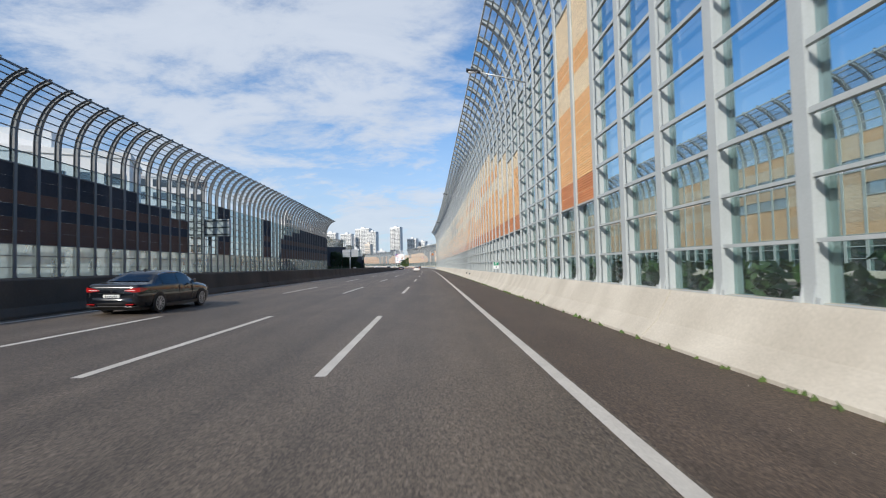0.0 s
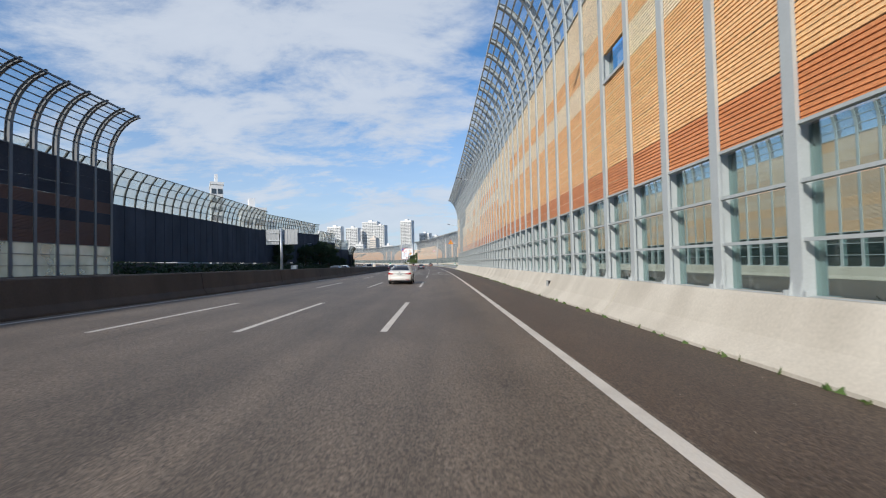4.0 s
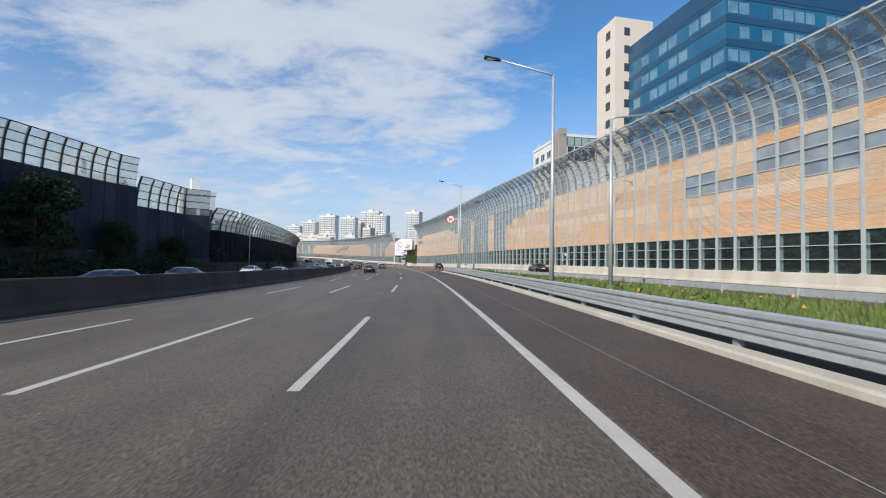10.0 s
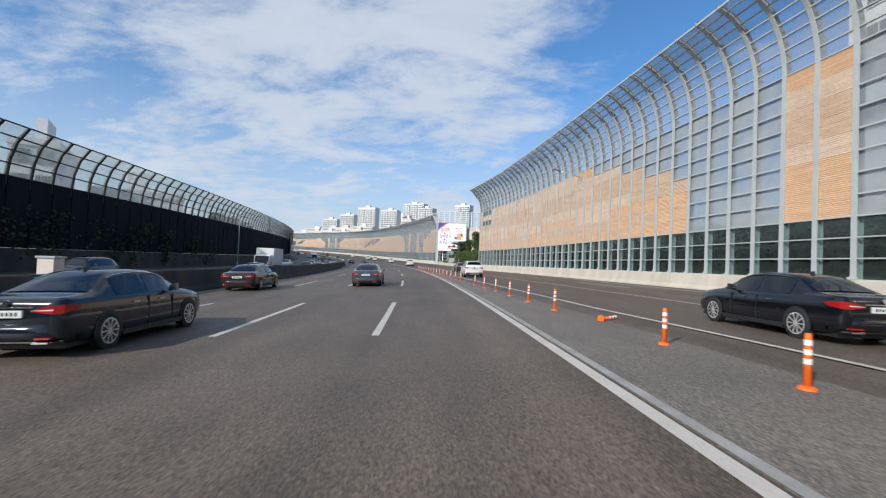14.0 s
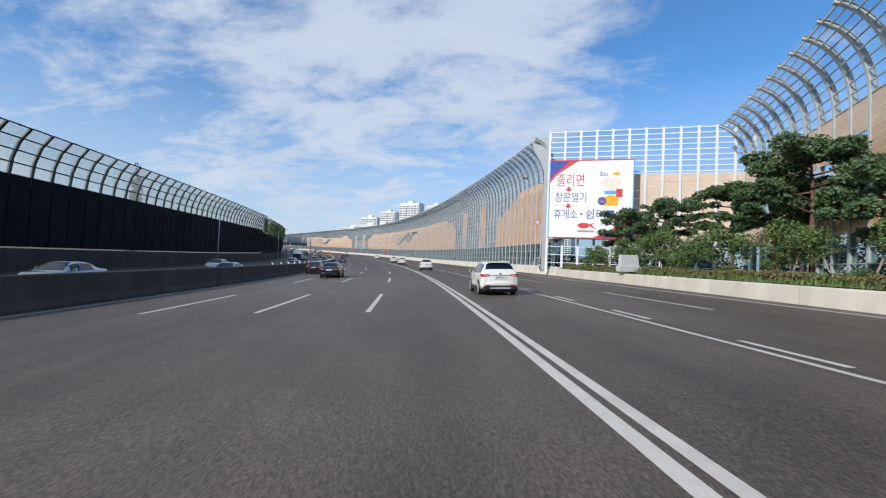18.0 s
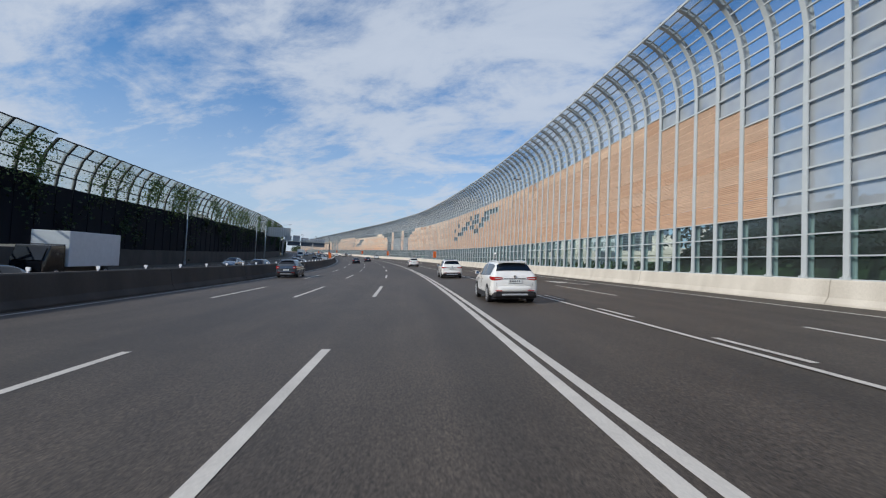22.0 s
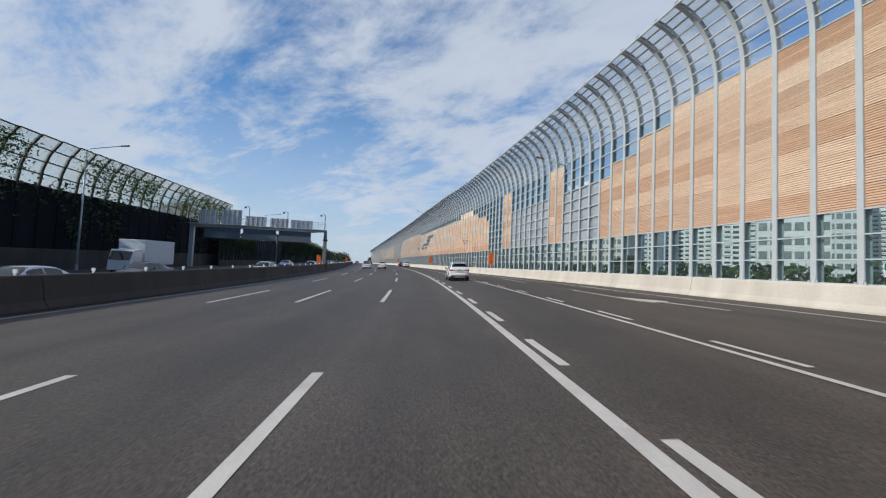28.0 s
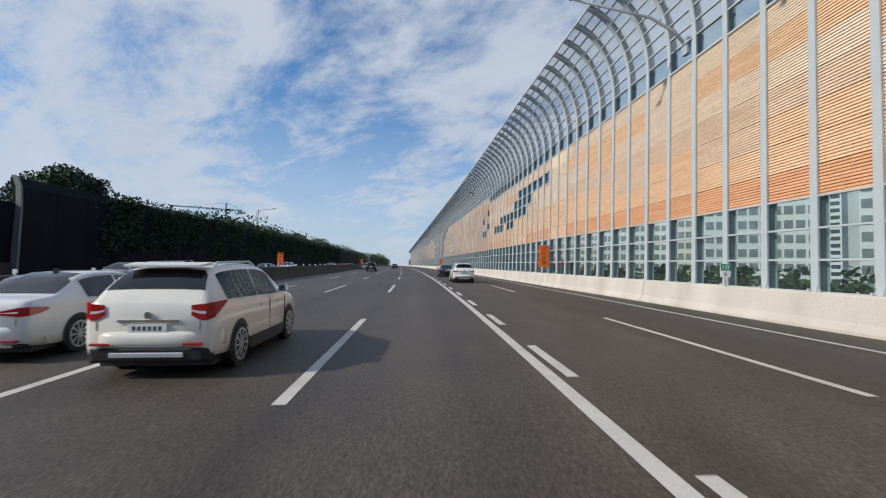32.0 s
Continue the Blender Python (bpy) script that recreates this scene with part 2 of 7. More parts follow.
ASPHALT_NEW = road_surface("new_asphalt", (0.112, 0.089, 0.069), (0.064, 0.051, 0.039), 0.8)
ASPHALT_DARK = road_surface("coarse_asphalt", (0.081, 0.064, 0.049), (0.046, 0.037, 0.029), 0.8)
ASPHALT = road_surface("asphalt", (0.137, 0.108, 0.082), (0.077, 0.061, 0.047), 0.8)
SHOULDER = road_surface("dark_asphalt", (0.089, 0.062, 0.044), (0.056, 0.041, 0.030), 0.6)
GORE = road_surface("pale_asphalt", (0.175, 0.155, 0.128), (0.125, 0.112, 0.096), 0.4)
PAINT = material("road_paint", (0.57, 0.535, 0.48), 0.65, second=(0.43, 0.40, 0.36), scale=1.5, amount=0.7, grain=40, dirt=0.3, space="World")
PAINT_OLD = material("worn_road_paint", (0.37, 0.36, 0.335), 0.7, second=(0.23, 0.22, 0.205), scale=2.2, amount=0.7, grain=45, dirt=0.45, space="World")
CONCRETE = material("concrete", (0.56, 0.515, 0.44), 0.85, second=(0.40, 0.36, 0.30), scale=0.7, amount=0.75, grain=30, dirt=0.25, space="World", stretch=(1, 1, 0.35))
# stained concrete of the unlit left side, its shade darkened into the base colour
CONCRETE_SHADE = material("old_concrete", (0.080, 0.068, 0.056), 0.9, second=(0.046, 0.039, 0.033), scale=0.6, amount=0.9, grain=25, dirt=0.3, space="World", stretch=(1, 1, 0.4))
STEEL = material("grey_painted_steel", (0.435, 0.465, 0.47), 0.42, 0.0, second=(0.355, 0.385, 0.39), scale=1.2, amount=0.6, grain=25, bump=0.05)
GALV = material("galvanised_steel", (0.52, 0.55, 0.57), 0.40, 0.35, second=(0.38, 0.40, 0.42), scale=3.0, grain=50, bump=0.05)
DARKSTEEL = material("dark_green_steel", (0.018, 0.024, 0.022), 0.65, second=(0.028, 0.034, 0.031), grain=30, bump=0.05)
RUBBER = material("tyre_rubber", (0.018, 0.018, 0.019), 0.75, grain=40, bump=0.2)
BLACK = material("black_plastic", (0.02, 0.02, 0.022), 0.5, grain=60, bump=0.05)
CHROME = material("chrome", (0.75, 0.75, 0.76), 0.15, 1.0, grain=20, bump=0.0)
RIM = material("alloy", (0.72, 0.73, 0.74), 0.3, 0.6, grain=30, bump=0.0)
PLATE = material("number_plate", (0.72, 0.73, 0.70), 0.5, grain=20, bump=0.0)
INK = material("dark_ink", (0.03, 0.03, 0.05), 0.6, grain=20, bump=0.0)
REDLIGHT = material("red_lens", (0.36, 0.012, 0.012), 0.12, grain=40, bump=0.0, coat=0.5)
WHITELIGHT = material("clear_lens", (0.7, 0.7, 0.72), 0.15, grain=40, bump=0.0, coat=0.5)
SIGNWHITE = material("white_sheeting", (0.82, 0.82, 0.82), 0.5, second=(0.74, 0.74, 0.75), grain=30, bump=0.0)
SIGNRED = material("red_sheeting", (0.62, 0.05, 0.05), 0.5, grain=30, bump=0.0)
SIGNBLUE = material("blue_sheeting", (0.05, 0.07, 0.34), 0.5, grain=30, bump=0.0)
SIGNCYAN = material("light_blue_sheeting", (0.12, 0.38, 0.70), 0.5, grain=30, bump=0.0)
SIGNYELLOW = material("yellow_sheeting", (0.85, 0.42, 0.02), 0.5, grain=30, bump=0.0)
SIGNGREEN = material("green_sheeting", (0.01, 0.26, 0.14), 0.5, grain=30, bump=0.0)
ORANGE = material("orange_vinyl", (0.86, 0.165, 0.012), 0.55, second=(0.74, 0.125, 0.01), grain=30, bump=0.05)
SIGNBACK = material("sign_back", (0.36, 0.375, 0.385), 0.5, 0.3, grain=12, bump=0.1)
PANE = glass("clear_pane", (0.80, 0.87, 0.88))
PANE_LOW = glass("dusty_pane", (0.78, 0.86, 0.85), 0.03, 0.045, (0.50, 0.54, 0.53))
PANE_HAZE = glass("hazy_curved_pane", (0.86, 0.90, 0.92), 0.06, 0.2, (0.56, 0.58, 0.59))
PANE_GREY = glass("grey_curved_pane", (0.86, 0.88, 0.90), 0.08, 0.40, (0.50, 0.50, 0.49))
PANE_TOP = glass("curved_pane", (0.90, 0.93, 0.95))
FROST = glass("milky_pane", (0.78, 0.83, 0.86), 0.10, 0.6, (0.54, 0.565, 0.58))
SCREEN = glass("screen_pane", (0.82, 0.88, 0.86), 0.1, 0.4, (0.60, 0.64, 0.62))
CARGLASS = material("tinted_car_glass", (0.005, 0.008, 0.014), 0.03, grain=10, bump=0.0, spec=0.55)
OFFICEGLASS = material("blue_curtain_wall", (0.015, 0.10, 0.20), 0.10, second=(0.03, 0.15, 0.26), scale=0.12, amount=0.9, grain=3, bump=0.0, spec=0.7, dirt=0.3)
OFFICEGREEN = material("pale_green_glass", (0.30, 0.40, 0.36), 0.12, second=(0.22, 0.32, 0.30), scale=0.5, grain=3, bump=0.0, spec=0.6)
WHITEWALL = material("white_facade", (0.72, 0.72, 0.71), 0.8, second=(0.60, 0.60, 0.60), scale=0.08, grain=4, bump=0.05)
PALEWALL = material("cream_facade", (0.70, 0.62, 0.54), 0.8, second=(0.62, 0.54, 0.47), scale=0.2, grain=5, bump=0.05)
DARKWINDOW = material("dark_window", (0.05, 0.065, 0.08), 0.15, grain=2, bump=0.0, spec=0.6)
GREYWINDOW = material("grey_window", (0.15, 0.17, 0.18), 0.2, second=(0.25, 0.27, 0.27), scale=0.35, amount=1.0, grain=2, bump=0.0, spec=0.5)
GRASS = material("grass", (0.085, 0.115, 0.030), 0.9, second=(0.13, 0.12, 0.045), scale=0.8, amount=0.8, grain=18, dirt=0.7, bump=0.6, space="World")
VERGEGRASS = material("verge_grass", (0.10, 0.165, 0.035), 0.85, second=(0.16, 0.17, 0.05), scale=0.9, amount=0.8, grain=14, dirt=0.6, bump=0.0, space="World")
SOIL = material("earth", (0.12, 0.10, 0.075), 0.95, second=(0.075, 0.085, 0.04), scale=0.06, amount=0.9, grain=4, dirt=0.5, space="World")
LEAF = material("leaf", (0.070, 0.128, 0.030), 0.7, second=(0.095, 0.135, 0.036), scale=1.2, amount=1.0, grain=9, dirt=0.6, bump=0.0, space="World")
HEDGE = material("olive_hedge", (0.12, 0.135, 0.035), 0.8, second=(0.15, 0.11, 0.045), scale=0.7, amount=0.9, grain=9, dirt=0.6, bump=0.0, space="World")
PINE = material("pine_needles", (0.052, 0.105, 0.042), 0.75, second=(0.09, 0.135, 0.05), scale=1.4, amount=1.0, grain=10, dirt=0.6, bump=0.0, space="World")
BANKGREEN = material("planted_slope", (0.050, 0.082, 0.030), 0.9, second=(0.022, 0.036, 0.016), scale=0.9, amount=1.0, grain=7, dirt=0.8, bump=0.5, space="World")
DARKLEAF = material("ivy", (0.022, 0.044, 0.015), 0.75, second=(0.045, 0.066, 0.019), scale=1.0, amount=1.0, grain=10, dirt=0.6, bump=0.0, space="World")
BARK = material("bark", (0.14, 0.075, 0.045), 0.9, second=(0.09, 0.06, 0.04), scale=4, grain=30, dirt=0.5, bump=0.5)
# panels turned from the sun: shade is deepened in this colour
SHADEPANEL = material("dark_absorber_panel", (0.013, 0.014, 0.018), 0.8, second=(0.007, 0.008, 0.010), scale=0.35, amount=0.9, grain=12, dirt=0.3, space="World", stretch=(1, 1, 0.3), spec=0.12)
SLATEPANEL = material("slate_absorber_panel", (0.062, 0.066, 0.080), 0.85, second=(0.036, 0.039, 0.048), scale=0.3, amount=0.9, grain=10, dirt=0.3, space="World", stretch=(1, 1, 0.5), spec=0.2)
# louvre brown for the backlit barrier, darkened to hold its shade
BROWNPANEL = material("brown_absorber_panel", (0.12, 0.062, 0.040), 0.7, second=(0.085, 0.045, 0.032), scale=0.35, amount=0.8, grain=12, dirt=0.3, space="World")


def timber(name, colour, second):
    return material(name, colour, 0.5, second=second, scale=1.1, amount=0.85, grain=18, dirt=0.85, bump=0.1, space="World", stretch=(0.55, 0.55, 4), spec=0.5)


TIMBER = {
    "brown": timber("brown_louvre", (0.64, 0.25, 0.095), (0.52, 0.19, 0.065)),
    "rust": timber("rust_louvre", (0.66, 0.355, 0.185), (0.55, 0.27, 0.13)),
    "orange": timber("orange_louvre", (0.86, 0.53, 0.25), (0.76, 0.42, 0.18)),
    "clay": timber("clay_louvre", (0.55, 0.36, 0.235), (0.45, 0.28, 0.175)),
    "fawn": timber("fawn_louvre", (0.57, 0.40, 0.28), (0.47, 0.32, 0.215)),
    "tan": timber("tan_louvre", (0.66, 0.49, 0.35), (0.55, 0.39, 0.27)),
    "sand": timber("sand_louvre", (0.72, 0.575, 0.44), (0.62, 0.48, 0.355)),
    "peach": timber("peach_louvre", (0.72, 0.485, 0.30), (0.62, 0.385, 0.22)),
    "cream": timber("cream_louvre", (0.88, 0.75, 0.55), (0.80, 0.65, 0.46)),
}


# ---- mesh tools ----


class Geo:
    """Collects vertices and faces for one mesh."""

    def __init__(self):
        self.v, self.f = [], []

    def add(self, verts, faces, m=None):
        o = len(self.v)
        self.v += [m @ Vector(p) for p in verts] if m else [Vector(p) for p in verts]
        self.f += [tuple(i + o for i in f) for f in faces]
        return self

    def box(self, x0, x1, y0, y1, z0, z1, m=None):
        v = [(x, y, z) for z in (z0, z1) for y in (y0, y1) for x in (x0, x1)]
        return self.add(v, [(0, 2, 3, 1), (4, 5, 7, 6), (0, 1, 5, 4), (2, 6, 7, 3), (0, 4, 6, 2), (1, 3, 7, 5)], m)

    def plate(self, pts, thick, m=None):
        """A flat polygon in the xz plane, with thickness along y."""
        n = len(pts)
        v = [(x, 0, z) for x, z in pts] + [(x, thick, z) for x, z in pts]
        f = [tuple(range(n)), tuple(range(2 * n - 1, n - 1, -1))] + [(i, i + n, (i + 1) % n + n, (i + 1) % n) for i in range(n)]
        return self.add(v, f, m)

    def tube(self, path, r, n=8, caps=True):
        path = [Vector(p) for p in path]
        rr = r if isinstance(r, (list, tuple)) else [r] * len(path)
        rings, ref = [], None
        for i, p in enumerate(path):
            d = (path[min(i + 1, len(path) - 1)] - path[max(i - 1, 0)]).normalized()
            ref = Vector((0, 0, 1)) if ref is None and abs(d.z) < 0.9 else (ref or Vector((1, 0, 0)))
            a = d.cross(ref).normalized()
            b = d.cross(a)
            rings.append([p + (a * math.cos(2 * math.pi * k / n) + b * math.sin(2 * math.pi * k / n)) * rr[i] for k in range(n)])
        f = [(i * n + k, i * n + (k + 1) % n, (i + 1) * n + (k + 1) % n, (i + 1) * n + k) for i in range(len(path) - 1) for k in range(n)]
        if caps:
            f += [tuple(range(n)), tuple(range((len(path) - 1) * n, len(path) * n))]
        return self.add([q for ring in rings for q in ring], f)

    def loft(self, sections, closed=True, caps=True):
        n = len(sections[0])
        f = [(i * n + k, i * n + (k + 1) % n, (i + 1) * n + (k + 1) % n, (i + 1) * n + k)
             for i in range(len(sections) - 1) for k in range(n if closed else n - 1)]
        if caps and closed:
            f += [tuple(range(n)), tuple(range((len(sections) - 1) * n, len(sections) * n))]
        return self.add([p for s in sections for p in s], f)

    def mesh(self, name, mat, smooth=False, bevel=0.0):
        me = bpy.data.meshes.new(name)
        me.from_pydata(self.v, [], self.f)
        me.materials.append(mat)
        bm = bmesh.new()
        bm.from_mesh(me)
        if bevel:
            bmesh.ops.bevel(bm, geom=[e for e in bm.edges if len(e.link_faces) == 2 and e.calc_face_angle(0) > 0.6], offset=bevel, segments=1, affect="EDGES")
        if len(bm.faces) < 20000:
            bmesh.ops.recalc_face_normals(bm, faces=bm.faces)
        bm.to_mesh(me)
        bm.free()
        if smooth:
            for p in me.polygons:
                p.use_smooth = True
        return me


def put(name, me, parent=None, m=None, label=""):
    ob = new(name, me)
    if parent:
        ob.parent = parent
    if m is not None:
        ob.matrix_basis = m
    if label:
        ob["label"] = label
    return ob


def part(name, geo, mat, parent, label="", smooth=False, bevel=0.0, m=None):
    return put(name, geo.mesh(name, mat, smooth, bevel), parent, m, label)


def thing(name, label, category, m=None, group="", kind=""):
    ob = new(name)
    ob.empty_display_size = 0.3
    if m is not None:
        ob.matrix_basis = m
    return tagged(ob, label, category, group, kind)


def on_road(s, lat, z=0.0, spin=0.0):
    """A pose on the road: x to the right, y along it."""
    return Matrix.Translation(P(s, lat, z)) @ Matrix.Rotation(radians(turn(s) + spin), 4, "Z")


def on_slope(s, lat, z=0.0, spin=0.0):
    """The same, leaning with the road's cross fall and grade."""
    a, b, c = P(s - 1, lat, z), P(s + 1, lat, z), P(s, lat + 1, z)
    o = P(s, lat, z)
    y = (b - a).normalized()
    x = (c - o).normalized()
    zz = x.cross(y).normalized()
    x = y.cross(zz)
    return Matrix.Translation(o) @ Matrix((x, y, zz)).transposed().to_4x4() @ Matrix.Rotation(radians(spin), 4, "Z")


def sweep(profile, s0, s1, mat, name, step=4.0, off=None, uv=False, parent=None, closed=False, smooth=False, label="", kind="", category=""):
    """A profile of (lat, z) points drawn along the road."""
    n = max(1, int(math.ceil((s1 - s0) / step)))
    ss = [s0 + (s1 - s0) * i / n for i in range(n + 1)]
    k = len(profile)
    v, uvs = [], []
    for s in ss:
        o = knots(off, s) if off else 0.0
        rigid = closed and off
        a, foot = radians(turn(s)), P(s, o)
        for lat, z in profile:
            v.append(foot + Vector((lat * math.cos(a), lat * math.sin(a), z)) if rigid else P(s, lat + o, z))
            uvs.append((lat + o, s))
    f = [(i * k + j, (i + 1) * k + j, (i + 1) * k + (j + 1) % k, i * k + (j + 1) % k) for i in range(n) for j in range(k if closed else k - 1)]
    if closed:
        f += [tuple(range(k)), tuple(range(n * k + k - 1, n * k - 1, -1))]
    me = bpy.data.meshes.new(name)
    me.from_pydata(v, [], f)
    me.materials.append(mat)
    if uv:
        layer = me.uv_layers.new(name="road")
        for lp in me.loops:
            layer.data[lp.index].uv = uvs[lp.vertex_index]
    if smooth:
        for p in me.polygons:
            p.use_smooth = True
    ob = put(name, me, parent)
    return tagged(ob, label, category, "", kind)


# ---- lettering, shaped while the scene is still empty ----


def letter_mesh(body):
    """The shapes of some letters as a flat mesh."""
    cu = bpy.data.curves.new("letters", "FONT")
    cu.body = body
    ob = new("letters", cu)
    dg = bpy.context.evaluated_depsgraph_get()
    dg.update()
    me = bpy.data.meshes.new_from_object(ob.evaluated_get(dg))
    bpy.data.objects.remove(ob)
    return me


LETTERS = {body: letter_mesh(body) for body in ("\ud654\ubb3c\ucc28", "\ubc84\uc2a4", "\uc878\ub9ac\uba74", "\ucc3d\ubb38\uc5f4\uae30", "\ud734\uac8c\uc18c", "\uc27c\ud130", "\uc591\ubcf4",
                                               "\uac10", "\uc18d", "\uc6b4", "\ud589", "9", "8", "10", "0", "1", "3", "5", "6", "NO", "Zzz")}


def lettering(body, width, height):
    """Letters of a given size, centred on x, from y = 0 up."""
    me = LETTERS[body].copy()
    xs, ys = [v.co.x for v in me.vertices], [v.co.y for v in me.vertices]
    x0, x1, y0, y1 = min(xs), max(xs), min(ys), max(ys)
    for v in me.vertices:
        v.co = ((v.co.x - (x0 + x1) / 2) / (x1 - x0) * width, (v.co.y - y0) / (y1 - y0) * height, 0)
    return me



# ---- ground, carriageways and markings ----
WALL_B = [(-60, 31), (150, 30), (200, 28.5), (240, 26.8), (264, 24.5), (307, 19.7), (330, 17.5), (375, 15.1), (421, 13.5), (433, 13.3)]
WALL_C = [(480, 15.6), (540, 15.4), (587, 15.0), (622, 14.7), (681, 14.4), (703, 13.2), (726, 12.0), (748, 10.9), (771, 9.75), (800, 9.3), (2600, 9.3)]

_g = Geo()
_ring = [(3600 * math.cos(a * math.pi / 24), 3600 * math.sin(a * math.pi / 24) + 400, -6) for a in range(48)]
_g.add(_ring, [tuple(range(48))])
tagged(put("ground", _g.mesh("ground", SOIL)), "brown-green open ground reaching to the horizon", "ground", kind="structure")
sweep([(-160, -1.2), (-60, -0.6), (-40, -0.06), (-16, -0.06), (0, -0.06), (6, -0.08), (8.5, -0.1), (11, -0.12), (20, -0.12), (36, -0.3), (80, -1.0), (160, -1.6)], -180, 1700, SOIL, "ground", 10, label="bare earth and weeds beside the motorway",
      category="ground", kind="structure")

road = sweep([(-31.5, 0), (-25, 0), (-18, 0), (-16, 0), (-12.6, 0), (-8.75, 0), (-5.25, 0), (-1.75, 0), (0, 0), (1.9, 0)], -180, 433, ASPHALT, "road", 3, uv=True,
             label="worn grey asphalt motorway with pale wheel tracks", category="road", kind="structure")
sweep([(-31.5, 0), (-25, 0), (-18, 0), (-16, 0), (-12.6, 0), (-8.75, 0), (-5.25, 0), (-1.75, 0), (0, 0), (1.9, 0)], 433, 521, ASPHALT_NEW, "road", 3, uv=True,
      label="grey coarse asphalt motorway", category="road", kind="structure")
sweep([(-31.5, 0), (-25, 0), (-18, 0), (-16, 0), (-12.6, 0), (-8.75, 0), (-5.25, 0), (-1.75, 0), (0, 0), (1.9, 0)], 521, 1700, ASPHALT_DARK, "road", 3, uv=True,
      label="dark grey coarse asphalt motorway", category="road", kind="structure")
# the paved strip on the right: dark hard shoulder, then the joining carriageway
sweep([(1.9, 0), (3.5, 0), (5.25, 0)], -180, 322, SHOULDER, "road_shoulder", 3, uv=True, label="dark brown asphalt hard shoulder", category="road", kind="structure")
_gore = [(322, 6.0), (345, 4.6), (405, 2.35), (424, 1.95)]


def between(lo, hi, s0, s1, mat, name, label, step=3.0, cols=5, z=0.0, slope=0.0):
    """Paving between two lines that run along the road."""
    n = int(math.ceil((s1 - s0) / step))
    v, uvs = [], []
    for i in range(n + 1):
        s = s0 + (s1 - s0) * i / n
        a, b = knots(lo, s), knots(hi, s)
        for j in range(cols):
            lat = a + (b - a) * j / (cols - 1)
            v.append(P(s, lat, z + slope * j / (cols - 1)))
            uvs.append((lat, s))
    f = [(i * cols + j, (i + 1) * cols + j, (i + 1) * cols + j + 1, i * cols + j + 1) for i in range(n) for j in range(cols - 1)]
    me = bpy.data.meshes.new(name)
    me.from_pydata(v, [], f)
    me.materials.append(mat)
    layer = me.uv_layers.new(name="road")
    for lp in me.loops:
        layer.data[lp.index].uv = uvs[lp.vertex_index]
    return tagged(put(name, me), label, "road", kind="structure")


between([(322, 1.9), (424, 1.9)], _gore, 322, 424, GORE, "gore_paving", "pale asphalt gore between the carriageways")
between([(318, 5.25), (322, 5.25)], [(318, 7.4), (322, 6.0)], 318, 322, SHOULDER, "gore_paving", "dark asphalt at the tip of the gore", step=1.0)
_inner = [(-60, 19), (195, 17.5), (235, 15.0), (280, 11.5), (318, 7.4), (322, 6.0)] + _gore[1:] + [(425, 1.9), (2600, 1.9)]
_outer = [(s, w + 0.3) for s, w in WALL_B] + [(434, 14.2), (479, 15.8)] + [(s, w + 0.3) for s, w in WALL_C[1:]]
between(_inner, _outer, 521, 1700, ASPHALT_DARK, "joining_road", "dark grey asphalt joining carriageway", cols=7)
between(_inner, _outer, 433, 521, ASPHALT_NEW, "joining_road", "dark grey asphalt joining carriageway", cols=7)
between(_inner, _outer, -60, 433, ASPHALT, "joining_road", "grey asphalt joining carriageway", cols=7)
between([(203, 5.25), (318, 5.4)], [(203, 17.0), (235, 15.0), (280, 11.5), (318, 7.4)], 203, 318, GRASS, "grass_verge", "rough green verge between guard rails", cols=9, z=0.02)
between([(-60, 5.8), (203, 5.8)], [(-60, 19), (195, 17.5), (203, 17.0)], -60, 203, GRASS, "grass_verge", "rough green verge behind the noise barrier", cols=7, z=-0.05)

markings = thing("road_markings", "white painted lane lines, worn in places", "road marking", kind="structure")


def line(s0, s1, lat, width=0.18, off=None, mat=PAINT, name="edge_line", step=4.0, z=0.006):
    return sweep([(lat - width / 2, z), (lat + width / 2, z)], s0, s1, mat, name, step, off=off, parent=markings)


DASH = 6.7
SLIP = [(460, 0), (480, -0.95), (500, -1.0), (520, 0)]      # a stretch painted a little out of step
for lat in (-1.75, -5.25, -8.75):
    for k in range(-3, 43):
        a = DASH + 20 * k + knots(SLIP, 20 * k)
        line(a, a + 8, lat, 0.17, name="lane_dash")
    far_paint = Geo()
    for k in range(43, 56):
        a, b = DASH + 20 * k, DASH + 20 * k + 8
        far_paint.add([P(a, lat - 0.09, 0.006), P(a, lat + 0.09, 0.006), P(b, lat + 0.09, 0.006), P(b, lat - 0.09, 0.006)], [(0, 1, 2, 3)])
    tagged(part("far_dashes", far_paint, PAINT, markings), kind="stuff")
line(-100, 1600, 1.75, 0.2)
line(-100, 1600, -12.2, 0.17)
line(-100, 1600, -14.6, 0.17)
for lat in (-18.1, -21.6, -25.1):
    for k in range(22, 28):
        line(DASH + 20 * k, DASH + 20 * k + 8, lat, 0.17, name="lane_dash")
line(-100, 1600, -28.8, 0.17)
# the joining carriageway's own lines
line(322, 424, 0, 0.16, off=[(318, 8.1), (322, 7.8), (343, 6.3), (352, 5.4), (405, 2.60), (412, 2.36), (424, 2.06)], step=2)
line(424, 597, 2.06, 0.18)
line(336, 423, 2.0, 0.15, mat=PAINT_OLD, name="worn_line")
k = 598.56
while k < 900:
    line(k, k + 2.45, 2.06, 0.18, name="lane_dash", step=3)
    k += 5.46
LINE_2 = [(322, 11.8), (403, 7.4), (438, 6.0), (560, 5.85), (700, 5.4), (745, 5.22), (767, 5.4), (2600, 5.5)]
line(322, 760, 0, 0.15, off=LINE_2, step=2)
k = 421.0
